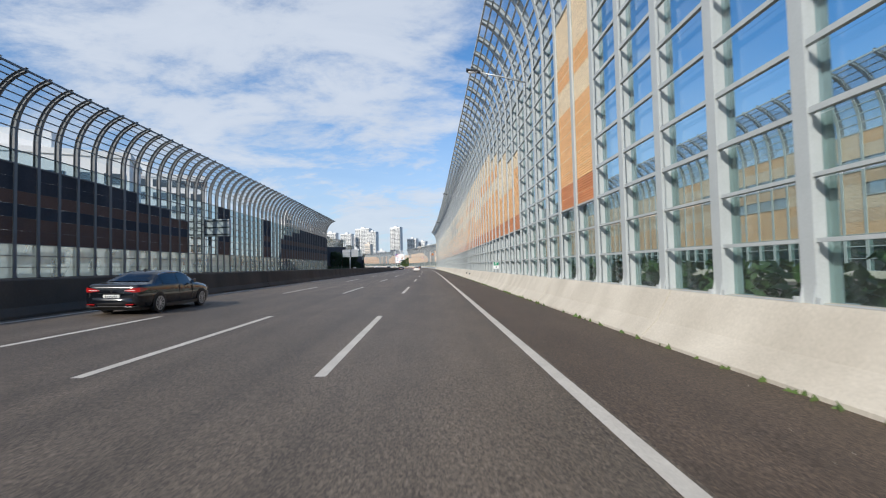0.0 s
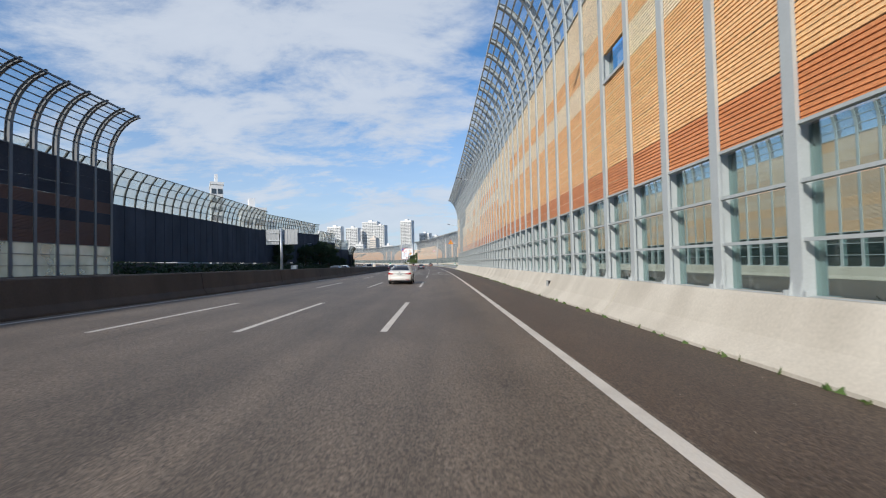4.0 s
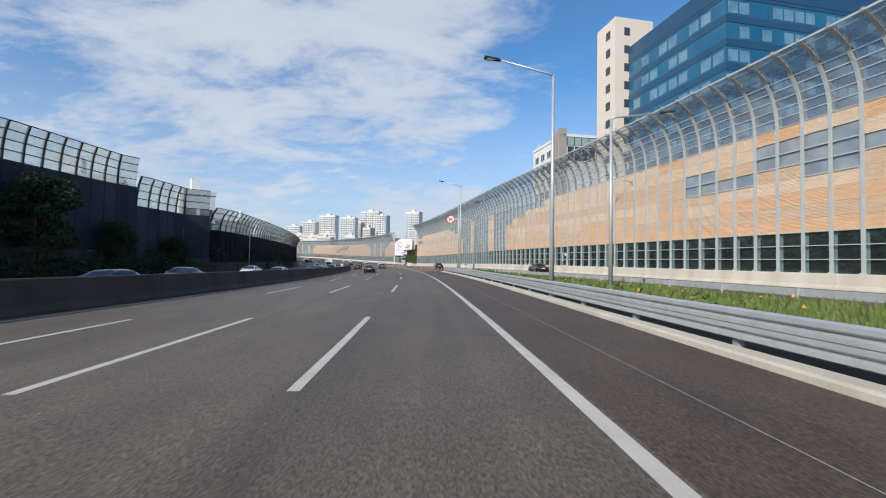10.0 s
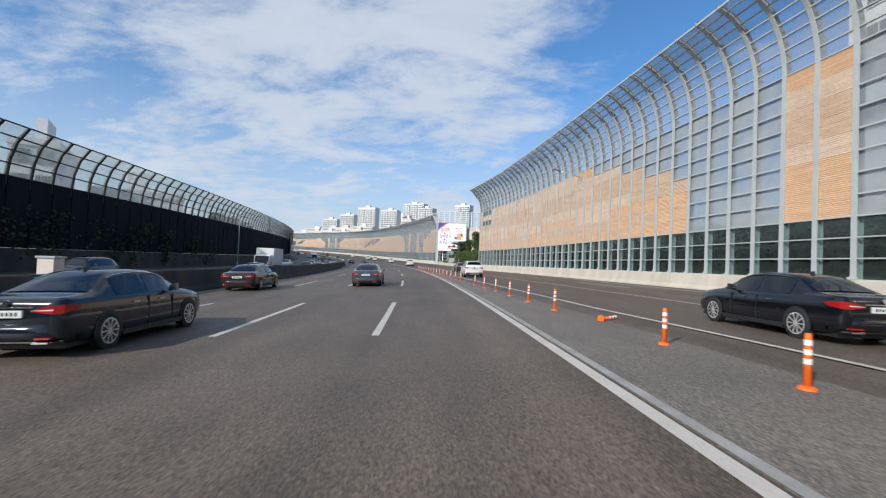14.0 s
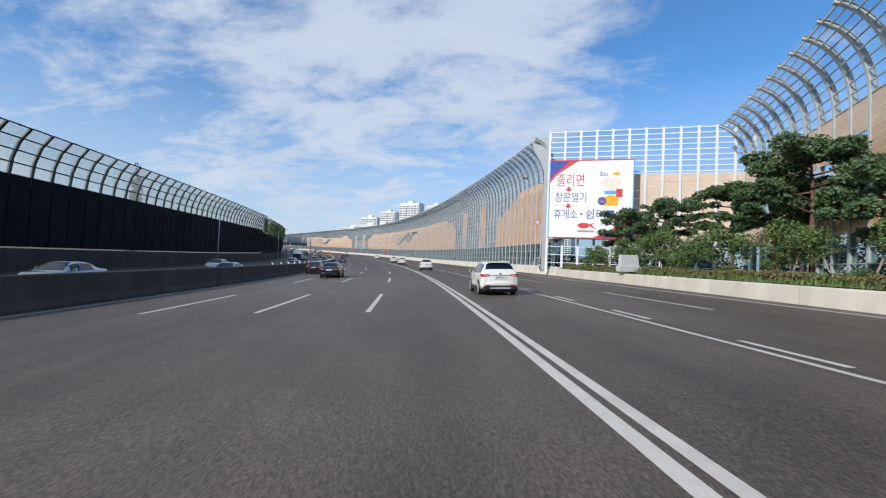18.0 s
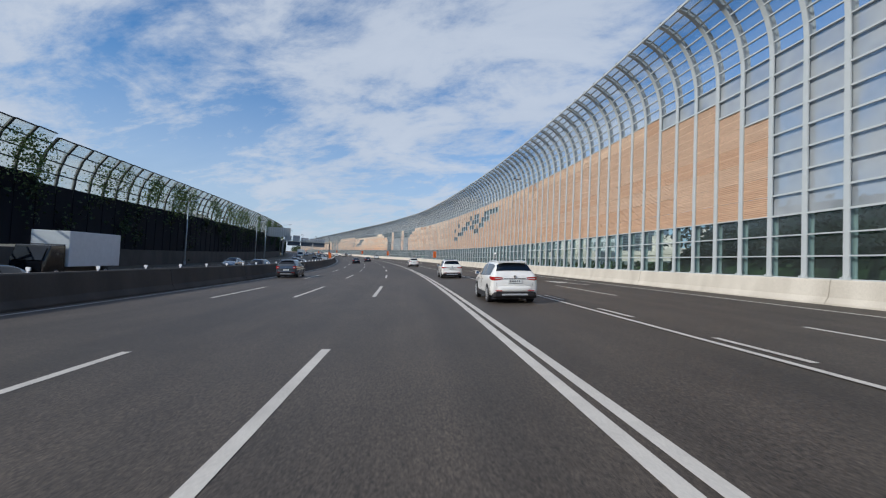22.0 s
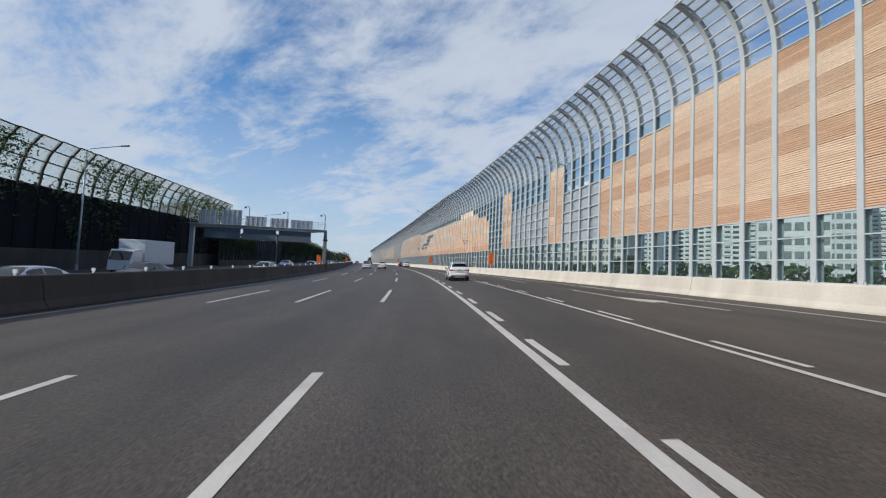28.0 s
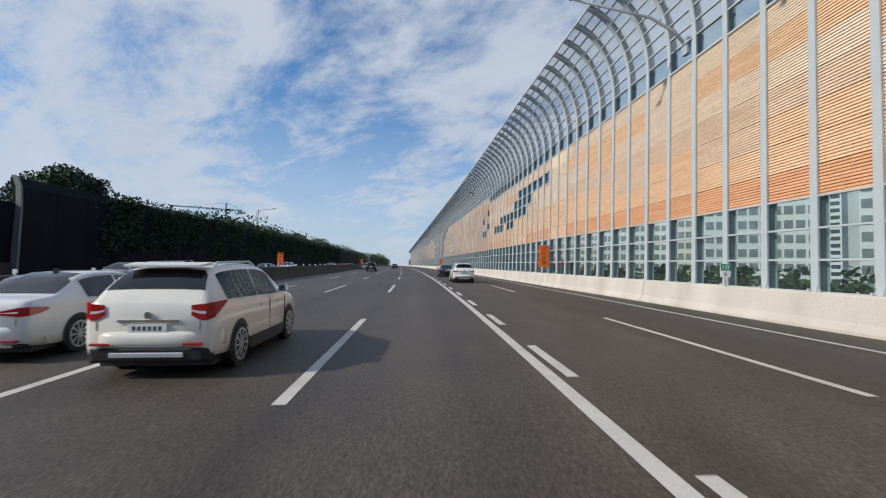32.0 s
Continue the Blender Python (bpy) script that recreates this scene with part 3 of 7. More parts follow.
while k < 742:
    line(k, k + 2.4, 0.40, 0.15, off=LINE_2, name="lane_dash", step=3)
    k += 5.9
for k in range(38, 70):
    line(DASH + 20 * k, DASH + 20 * k + 8, 0, 0.15, off=LINE_2, name="lane_dash")
LINE_3 = [(320, 14.2), (440, 9.8), (515, 9.55), (600, 9.6), (690, 9.3), (720, 9.0), (738, 8.7)]
for k in range(16, 37):
    line(DASH + 20 * k + 1.9, DASH + 20 * k + 11, 0, 0.15, off=LINE_3, name="lane_dash")
EDGE_R = [(205, 24.6), (264, 22.0), (307, 18.0), (330, 16.2), (375, 14.0), (421, 12.5), (444, 13.2), (500, 13.7), (620, 13.3), (681, 12.7), (703, 11.4), (726, 10.0), (748, 8.8), (771, 8.3),
          (800, 8.2), (2600, 8.2)]
line(205, 1600, 0, 0.15, off=EDGE_R, step=3)
line(700, 762, 0.3, 0.12, off=EDGE_R, step=3)


def paint_plate(name, pts, s, lat, mat=PAINT_OLD, z=0.007):
    """A flat painted shape, points (across, along)."""
    me = bpy.data.meshes.new(name)
    me.from_pydata([P(s + y, lat + x, z) for x, y in pts], [], [tuple(range(len(pts)))])
    me.materials.append(mat)
    return put(name, me, markings)


ARROW = [(-0.19, 0), (0.19, 0), (0.18, 2.5), (0.58, 2.5), (0.0, 5.5), (-0.58, 2.5), (-0.18, 2.5)]
for lat in (0.0, -3.5, -7.0, -10.5):
    paint_plate("painted_arrow", ARROW, 170.3, lat)
# merging arrows in the lane that ends
for s in (566, 600, 662, 692):
    paint_plate("merge_arrow", [(0.48, 0), (0.68, 0), (0.16, 3.8), (0.58, 4.2), (-0.65, 6.4), (-0.48, 3.0), (-0.05, 3.5)], s - 6.9, knots(EDGE_R, s) - 2.1, PAINT)


for lat in (0.0, -3.5):
    for body, s, w, h in (("\ud654\ubb3c\ucc28", 158.6, 2.6, 4.0), ("\ubc84\uc2a4", 164.6, 2.0, 3.6)):
        me = lettering(body, w, h)
        for v in me.vertices:
            v.co = P(s + v.co.y, lat + v.co.x, 0.007)
        me.materials.append(PAINT_OLD)
        put("painted_letters", me, markings)
for s, h in ((158.6, 0.5), (160.2, 0.4), (161.6, 0.5), (164.6, 0.5), (166.4, 0.5)):
    paint_plate("painted_bar", [(-1.0, 0), (1.0, 0), (1.0, h), (-1.0, h)], s, -7.0)
# an old line worn away
sweep([(3.158, 0.004), (3.174, 0.004)], 225, 322, PAINT_OLD, "faint_line", 5, parent=markings)

# ---- concrete barriers ----


def barrier(name, profile, s0, s1, mat, off, seg, label):
    """Cast segments with open joints, each bent to the road's line."""
    top = thing(name, label, "concrete barrier", kind="structure")
    s = s0
    while s < s1 - 0.5:
        e = min(s + seg, s1)
        sweep(profile, s, e - 0.04, mat, "barrier_segment", 5.0, off=off, parent=top, closed=True)
        s = e
    return top


FACE = [(0, -0.1), (0, 0.08), (0.16, 0.32), (0.26, 1.02), (0.30, 1.08), (0.75, 1.08), (0.78, 1.0), (0.78, -0.1)]
FACE_A = [(-0.42, -0.1), (-0.42, 0.07), (-0.06, 0.42), (0.26, 1.02), (0.30, 1.08), (0.75, 1.08), (0.78, 1.0), (0.78, -0.1)]
first_barrier = barrier("barrier_wall_a", FACE_A, -60, 204.2, CONCRETE, [(-60, 5.0), (210, 5.0)], 10, "pale sunlit concrete barrier under the noise wall, streaked")
barrier("barrier_wall_b", FACE, -60, 433, CONCRETE, WALL_B, 10, "pale concrete barrier at the foot of the far noise wall")
barrier("barrier_wall_c", FACE, 484, 1500, CONCRETE, WALL_C, 15, "pale concrete barrier at the foot of the curving noise wall")
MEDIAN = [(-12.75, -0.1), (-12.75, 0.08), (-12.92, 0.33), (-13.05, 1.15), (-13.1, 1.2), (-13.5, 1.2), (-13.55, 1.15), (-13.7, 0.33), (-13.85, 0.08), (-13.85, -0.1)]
median = barrier("median_barrier", MEDIAN, -60, 1400, CONCRETE_SHADE, None, 12, "dark weathered concrete median barrier in shade")

for s in (58.1, 62.6, 118.4):
    drain = part("drain_box", Geo().box(-0.03, 0.25, -0.19, 0.19, 0.36, 0.74), BLACK, first_barrier, "black drain opening", m=on_road(s, 5.0))
    for k in range(5):
        part("bar", Geo().box(-0.045, -0.03, -0.16 + 0.08 * k - 0.012, -0.16 + 0.08 * k + 0.012, 0.38, 0.72), GALV, drain)

# reflectors along the top of the median
_r = Geo().box(-0.03, 0.03, -0.03, 0.03, 0, 0.08).box(-0.07, 0.07, -0.02, 0.02, 0.08, 0.20)
_rm = _r.mesh("reflector", SIGNWHITE)
for i in range(110):
    put("reflector", _rm, median, on_road(478 + 3.6 * i, -13.3, 1.2))


# ---- noise barriers ----
ROW0, ROW_H = 4.1, 1.04


def arc_path(zv, zt, inward, n=9, span=78):
    """The upright's line, (y, z): straight up, then bending in over the road."""
    m = radians(span)
    return [(-inward * (1 - math.cos(m * i / n)) / (1 - math.cos(m)), zv + (zt - zv) * math.sin(m * i / n) / math.sin(m)) for i in range(n + 1)]


def post_mesh(name, zv, zt, inward, base, mat, wide=0.26, deep=0.40, lip=0.07):
    """An I-section upright with a bolted foot."""
    path = [(0, base)] + arc_path(zv, zt, inward)
    t = 0.02
    sec = [(-wide / 2, 0), (wide / 2, 0), (wide / 2, lip), (t / 2, lip), (t / 2, deep - t), (wide / 2, deep - t), (wide / 2, deep), (-wide / 2, deep), (-wide / 2, deep - t), (-t / 2, deep - t),
           (-t / 2, lip), (-wide / 2, lip)]
    rings = []
    for i, (y, z) in enumerate(path):
        a, b = path[max(i - 1, 0)], path[min(i + 1, len(path) - 1)]
        d = Vector((b[0] - a[0], b[1] - a[1])).normalized()
        if i < 2:
            d = Vector((0, 1))
        shrink = 1.0 if i < 3 else 1.0 - 0.35 * (i - 2) / (len(path) - 3)
        rings.append([(x, y + q * shrink * d.y, z - q * shrink * d.x) for x, q in sec])
    g = Geo().loft(rings)
    g.box(-0.26, 0.26, -0.08, deep + 0.1, base, base + 0.03)
    for sx in (-0.2, 0.2):
        g.box(sx - 0.03, sx + 0.03, -0.05, 0.01, base + 0.03, base + 0.12)
        g.add([(sx * 0.6, -0.06, base + 0.03), (sx * 0.6, 0, base + 0.03), (sx * 0.6, 0, base + 0.3), (sx * 0.5, -0.06, base + 0.03), (sx * 0.5, 0, base + 0.03), (sx * 0.5, 0, base + 0.3)],
              [(0, 1, 2), (3, 5, 4), (0, 2, 5, 3), (1, 4, 5, 2), (0, 3, 4, 1)])
    return g.mesh(name, mat)


def louvre_geo(length=1.78, h=0.97, ribs=11):
    """One louvred panel: overlapping slats on a back board."""
    g = Geo()
    pitch = h / ribs
    x0, x1 = 0.11, 0.11 + length
    v, f = [], []
    for i in range(ribs):
        z = i * pitch
        for y, zz in ((0.098, z), (0.076, z + 0.004), (0.088, z + pitch * 0.80), (0.102, z + pitch * 0.88)) if ribs > 10 else ((0.108, z), (0.074, z + 0.004), (0.092, z + pitch * 0.74), (0.110, z + pitch * 0.82)):
            v += [(x0, y, zz), (x1, y, zz)]
    n = ribs * 4
    f = [(2 * j, 2 * j + 1, 2 * j + 3, 2 * j + 2) for j in range(n - 1)]
    g.add(v, f)
    g.add([(x0, 0.19, 0), (x1, 0.19, 0), (x1, 0.19, h), (x0, 0.19, h)], [(0, 3, 2, 1)])
    g.add([(x0, 0.10, 0), (x1, 0.10, 0), (x1, 0.19, 0), (x0, 0.19, 0)], [(0, 1, 2, 3)])
    return g


def two_tone(me):
    """Gives the panel its pale joint strips, one at the foot and one half-way."""
    me.materials.append(TIMBER["cream"])
    for p in me.polygons:
        zs = [me.vertices[i].co.z for i in p.vertices]
        mid = sum(zs) / len(zs)
        if p.normal.z < -0.5 and (mid < 0.05 or abs(mid - 0.485) < 0.05):
            p.material_index = 1
    return me


def bay_pose(s, off, step, side, bay=2.0):
    """A bay's frame: x along the wall, y away from the road, z up; its length is scaled to the wall's line."""
    a, b = P(s, knots(off, s)), P(s + step, knots(off, s + step))
    if side > 0:
        a, b = b, a
    d = (b - a)
    length = math.hypot(d.x, d.y)
    x = Vector((d.x / length, d.y / length, 0))
    y = Vector((-x.y, x.x, 0))
    m = Matrix.Identity(4)
    m.col[0][:3], m.col[1][:3] = x * (length / bay), y
    m.translation = (a.x, a.y, (a.z + b.z) / 2)
    return m


def noise_wall(name, label, off, s0, s1, near, pattern, zv, zt, inward, side=1, base=1.08, rows=7, post_mat=None, lower=None, timber_set=None, sky_pane=None, purlins=9, row0=ROW0, ROW=1.04, pitch=1.96, cap=300, ribs=10, wide=0.26, set_back=0.18):
    """Uprights every two metres, glass below, louvres or panes above and a curved glazed top. near: the stretch whose pieces are single objects."""
    wall = thing(name, label, "noise barrier")
    post_mat, lower, sky_pane = post_mat or STEEL, lower or PANE_LOW, sky_pane or PANE_TOP
    pm = post_mesh("post", zv, zt, inward, base, post_mat, wide)
    lg = louvre_geo(h=ROW - 0.006, ribs=ribs)
    louvre = {k: lg.mesh("louvre_panel", m) if timber_set else two_tone(lg.mesh("louvre_panel", m)) for k, m in (timber_set or TIMBER).items()}
    low_z = [base, base + (row0 - base) / 3, base + 2 * (row0 - base) / 3, row0]
    lowh = (row0 - base) / 3
    pane = Geo().box(0.02, 1.98, set_back, set_back + 0.02, 0.02, lowh - 0.02).mesh("pane", lower)
    clear = Geo().box(0.02, 1.98, set_back, set_back + 0.02, 0.0, ROW - 0.004)
    upper = {"clear": clear.mesh("pane", PANE), "milky": clear.mesh("milky_pane", FROST)}
    cross_rail = Geo().box(0.12, 1.88, 0.015, 0.10, -0.05, 0.04).mesh("pane_rail", post_mat)
    arc = arc_path(zv, zt, inward)
    v = [(x, y + 0.1, z) for y, z in arc for x in (0.1, 1.9)]
    curved = Geo().add(v, [(2 * i, 2 * i + 1, 2 * i + 3, 2 * i + 2) for i in range(len(arc) - 1)]).mesh("curved_pane", sky_pane, True)
    far = {}
    counts = {}

    def piece(kind, me, m, mid):
        counts[kind] = counts.get(kind, 0)
        if near[0] <= mid <= near[1] and counts[kind] < {"upper_pane": cap // 3, "curved_pane": cap // 3}.get(kind, cap):
            counts[kind] += 1
            put(kind, me, wall, m)
        else:
            far.setdefault((kind, me.materials[0].name), []).append((me, m))

    n = int((s1 - s0) / pitch)
    for i in range(n):
        s = s0 + pitch * i
        m = bay_pose(s, off, pitch, side)
        mid = s + pitch / 2
        piece("post", pm, m, mid)
        for z in low_z[:3]:
            piece("lower_pane", pane, m @ Matrix.Translation((0, 0, z)), mid)
        for r in range(rows):
            what = pattern(mid, r)
            mm = m @ Matrix.Translation((0, 0, row0 + r * ROW + 0.003))
            if what in louvre:
                piece("louvre_panel", louvre[what], mm, mid)
            else:
                piece("upper_pane", upper[what], mm, mid)
                far.setdefault(("pane_rail", post_mat.name), []).append((cross_rail, mm))
        piece("curved_pane", curved, m, mid)
    piece("post", pm, bay_pose(s0 + pitch * n, off, pitch, side) if side < 0 else bay_pose(s0 - pitch, off, pitch, side), s0)
    for (kind, mat_name), items in far.items():
        vs, fs, tones, o = [], [], [], 0
        for me, m in items:
            a = np.array(m)
            co = np.empty(len(me.vertices) * 3)
            me.vertices.foreach_get("co", co)
            vs.append(co.reshape(-1, 3) @ a[:3, :3].T + a[:3, 3])
            fs += [tuple(q + o for q in p.vertices) for p in me.polygons]
            tones += [p.material_index for p in me.polygons]
            o += len(me.vertices)
        me = bpy.data.meshes.new("far_" + kind)
        me.from_pydata(np.concatenate(vs).tolist(), [], fs)
        for mat in items[0][0].materials:
            me.materials.append(mat)
        me.polygons.foreach_set("material_index", tones)
        tagged(put("far_" + kind, me, wall), kind="stuff")
    # rails between the panes and purlins along the curve
    side_off = side
    rail = [(0.03, -0.03), (0.03, 0.03), (0.16, 0.03), (0.16, -0.03)]
    for z in low_z + [row0 + rows * ROW]:
        sweep([(side_off * y, z + q) for y, q in rail], s0, s0 + pitch * n, post_mat, "rail", 2.0, off=off, parent=wall, closed=True)
    for i in range(1, purlins + 1):
        t = i / purlins * (len(arc) - 1)
        j = min(int(t), len(arc) - 2)
        y = arc[j][0] + (arc[j + 1][0] - arc[j][0]) * (t - j)
        z = arc[j][1] + (arc[j + 1][1] - arc[j][1]) * (t - j)
        w = 0.035 if i < purlins else 0.07
        sweep([(side_off * (y + 0.02), z - w), (side_off * (y + 0.02), z + w), (side_off * (y + 0.11), z + w), (side_off * (y + 0.11), z - w)], s0, s0 + pitch * n, post_mat, "purlin", 2.0, off=off,
              parent=wall, closed=True)
    return wall


def mixed(s, r, seed=0.0):
    """A number between 0 and 1 for each bay and row."""
    return (math.sin((s + seed) * 12.9898 + r * 78.233) * 43758.5453) % 1.0


def stair(s, steps):
    """The number of louvred rows at s, from (s, height) steps."""
    return max(0, int(round((knots(steps, s) - ROW0) / ROW_H)))


BANDS_A = ["brown", "orange", "orange", "orange", "cream", "orange", "cream", "cream"]
BANDS_B = ["peach", "tan", "peach", "sand", "tan", "tan", "sand", "sand"]
BANDS_D = ["clay", "clay", "fawn", "clay", "fawn", "fawn", "fawn", "tan"]
BANDS_M = ["clay", "fawn", "tan", "clay", "tan", "fawn", "tan", "sand"]
BANDS_C = ["rust", "peach", "peach", "tan", "sand", "peach", "sand", "cream"]


def pattern_a(s, r):
    band = BANDS_A[min(7, max(0, r + (1 if mixed(s // 6, 3) > 0.72 and r in (3, 5) else 0)))]
    if s < 27:
        return band if 15 < s < 19.3 else "clear"
    if 190 < s < 197:
        return "clear"
    top = stair(s, [(27, 8.6), (30, 9.6), (35, 10.9), (42, 12.4), (180, 12.4), (183, 10), (190, 8.9), (196, 8.9), (197, 12.4), (204, 12.4)])
    if r >= top:
        return "clear"
    if 84 < s < 114 and r in (4, 5, 6) and mixed(s // 2, r) > 0.52:
        return "clear"
    return band


def pattern_b(s, r):
    band = BANDS_B[(r + (1 if mixed(s // 4, r, 3) > 0.8 else 0)) % 8] if r else "peach"
    if s < 300:
        hole = (228 < s < 284 and r in (4, 5, 6) and mixed(s // 4, r) > 0.5) or (20 < s < 60 and r in (3, 5) and mixed(s // 4, r) > 0.5)
        return "milky" if hole else band
    if 333.5 < s < 369.2:
        return band if 340.9 < s < 345.0 or 356.6 < s < 360.8 else "milky"
    top = stair(s, [(300, 12.4), (313, 12.4), (320, 11.4), (328, 10), (333, 8.9), (369.5, 8.2), (372, 9.2), (376, 10.3), (382, 11.5), (388, 12.4), (470, 12.4)])
    if r >= top:
        return "milky"
    if 425 < s < 432 and r in (5, 7):
        return "clear"
    if 436 < s and 2 <= r <= 5 and mixed(s // 4, r, 7) > 0.5:
        return "clear"
    return band


HOLES_C = [(6,), (6,), (5, 6), (5, 6), (4, 5), (4,), (3, 5, 6), (3, 5, 6), (4, 5), (4, 6), (5,), (5, 4), (4,), (4, 3), (3,), (3, 5), (2,), (2, 4)]


def pattern_c(s, r):
    while s > 830:
        s -= 195
    b = BANDS_C if s > 742 else BANDS_M if s > 650 else BANDS_D
    band = b[(r + (1 if mixed(s // 4, r, 5) > 0.82 else 0)) % 8]
    if 512.3 < s < 547.4:
        return band if 519.9 < s < 524.0 or 535.5 < s < 539.8 else "milky"
    if 707 < s < 743.2:
        if 714.4 < s < 718.6 or 731.2 < s < 735.4:
            return band
        return "milky" if r < 5 and s < 733 else "clear"
    top = stair(s, [(480, 12.4), (500, 12.4), (502, 11.4), (504, 10.7), (508, 10.2), (509, 9.3), (512.5, 9.3), (547, 9.3), (550, 10.4), (554, 11.4), (559, 12.4), (691, 12.4), (696, 12.3), (699, 11.3), (703, 10.2),
                    (705, 9.4), (707, 9.3), (743, 9.3), (748, 10.1), (752, 11.2), (756, 12.0), (761, 12.4), (768, 11.4), (840, 11.4)])
    if r >= top:
        return "milky" if s < 600 else "clear"
    k = int((s - 606.2) / 1.96)
    if 0 <= k < len(HOLES_C) and r in HOLES_C[k]:
        return "clear"
    if 800 < s < 826 and 2 <= r <= 5 and abs((s - 800) / 5 - (6 - r)) < 1.3 and mixed(s // 2, r) > 0.25:
        return "clear"
    return band


noise_wall("noise_barrier", "tall noise barrier, grey posts, glass, orange louvres, curved top", [(-60, 5.4), (210, 5.4)], -30.68, 204.2, (4, 204), pattern_a, 11.9, 16.6, 2.1, rows=8, base=1.06, row0=3.88, ROW=0.99, pitch=2.06, cap=150, ribs=11, set_back=0.30)
noise_wall("noise_barrier", "tall curved-top noise barrier with tan louvres, clear and milky panes", [(s, w + 0.4) for s, w in WALL_B], -39.22, 433.3, (318, 433), pattern_b, 12.4, 17.2, 2.7, rows=8, cap=130, sky_pane=PANE_GREY)
noise_wall("noise_barrier", "long sweeping noise barrier with timber-coloured louvres and glazed curved top", [(s, w + 0.4) for s, w in WALL_C], 486.66, 1300, (484, 800), pattern_c, 12.4, 16.9, 2.7, rows=8, cap=165, wide=0.27, sky_pane=PANE_HAZE)

RETURN_B = [(431, 13.9), (436, 14.9), (446, 18.2), (462, 25.0), (478, 31.5)]
noise_wall("noise_barrier", "noise barrier with tan louvres turning away behind the pine garden", RETURN_B, 433.3, 476.6, (432, 476), pattern_b, 12.4, 17.2, 2.7, rows=8, cap=60)
# shaded copies of the post and louvre colours, for the backlit barrier
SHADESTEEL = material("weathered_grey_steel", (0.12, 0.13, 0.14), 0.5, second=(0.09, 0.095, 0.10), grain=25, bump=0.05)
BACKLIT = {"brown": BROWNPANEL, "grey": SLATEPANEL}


def pattern_l(s, r):
    band = ["brown", "brown", "grey", "brown", "grey", "grey", "grey", "grey"][r]
    if 58 < s < 95:
        return band if (66 < s < 71 and r < 7) or (83 < s < 88 and r < 7) else "clear"
    top = max(0, int(round(knots([(-60, 6), (45, 6), (58, 4), (95, 4.4), (104, 6), (112, 7), (140, 7)], s))))
    return band if r < top else "clear"


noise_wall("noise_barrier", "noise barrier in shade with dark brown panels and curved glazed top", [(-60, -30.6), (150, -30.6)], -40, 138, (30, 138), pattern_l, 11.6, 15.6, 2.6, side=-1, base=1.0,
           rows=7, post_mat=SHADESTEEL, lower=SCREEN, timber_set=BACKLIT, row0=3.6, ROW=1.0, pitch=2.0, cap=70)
barrier("barrier_wall_left", [(-x, z) for x, z in FACE], -60, 138, CONCRETE_SHADE, [(-60, -30.2), (150, -30.2)], 12, "weathered concrete footing of the noise barrier in shade")


def screen_wall(label, s0, s1, foot, head, rise, lean, panel_mat, bays=2.5):
    """A dark panel wall, foot to head metres high along its length, with a glazed screen on top that leans in on dark green posts."""
    wall = thing("noise_barrier", label, "noise barrier")
    arc = [(0.05, -1.2), (0.02, 0.0), (-lean * 0.10, rise * 0.35), (-lean * 0.42, rise * 0.7), (-lean, rise)]
    g = Geo().loft([[(-0.12, y, z), (0.12, y, z), (0.12, y + 0.22, z), (-0.12, y + 0.22, z)] for y, z in arc])
    for k in range(5):
        t = 1 + k * 0.75
        j = min(int(t), 3)
        y, z = (arc[j][q] + (arc[j + 1][q] - arc[j][q]) * (t - j) for q in (0, 1))
        g.box(0.12, bays - 0.12, y + 0.03, y + 0.12, z - 0.05, z + 0.05)
    frame_ = g.mesh("screen_frame", DARKSTEEL)
    v = [(x, y + 0.09, z) for y, z in arc[1:] for x in (0.12, bays - 0.12)]
    pane = Geo().add(v, [(2 * i, 2 * i + 1, 2 * i + 3, 2 * i + 2) for i in range(len(arc) - 2)]).mesh("screen_pane", SCREEN, True)
    low = foot / 4
    tall = Geo().box(0.12, bays, 0.04, 0.14, low, foot).box(0.0, 0.12, -0.02, 0.16, low, foot).mesh("panel", panel_mat)
    n = round((s1 - s0) / bays)
    step = (s1 - s0) / n
    for i in range(n):
        m = bay_pose(s0 + step * i, LEFT, step, -1, bays)
        top = foot + (head - foot) * i / n
        up = m @ Matrix.Translation((0, 0, top))
        put("screen_frame", frame_, wall, up)
        put("screen_pane", pane, wall, up)
        put("panel", tall, wall, m @ Matrix.Diagonal((1, 1, top / foot, 1)))
    sweep([(0.25, -0.2), (0.2, low), (-0.2, low + 0.02), (-0.3, -0.2)], s0, s1, CONCRETE_SHADE, "plinth", 5, off=LEFT, parent=wall, closed=True)
    return wall


LEFT = [(138, -44), (218, -46), (289, -46.3), (290, -44.5), (311, -42), (312, -40.5), (325, -38.7), (326, -34.6), (336, -34), (570, -33.6), (700, -34.2), (762, -35.5)]
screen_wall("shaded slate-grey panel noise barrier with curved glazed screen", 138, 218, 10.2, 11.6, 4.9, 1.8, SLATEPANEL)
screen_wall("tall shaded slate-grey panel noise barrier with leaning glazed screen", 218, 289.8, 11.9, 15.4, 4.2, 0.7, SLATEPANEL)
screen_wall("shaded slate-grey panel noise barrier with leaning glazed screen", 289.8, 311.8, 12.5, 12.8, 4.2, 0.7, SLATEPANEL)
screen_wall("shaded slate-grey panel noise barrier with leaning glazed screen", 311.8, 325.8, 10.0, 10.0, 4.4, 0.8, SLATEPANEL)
screen_wall("long shaded dark panel noise barrier with leaning glazed screen, creepers", 325.8, 570.8, 7.6, 8.5, 3.9, 1.5, SHADEPANEL)
screen_wall("long shaded dark panel noise barrier with leaning glazed screen, creepers", 570.8, 762, 7.8, 7.6, 4.2, 1.6, SHADEPANEL)

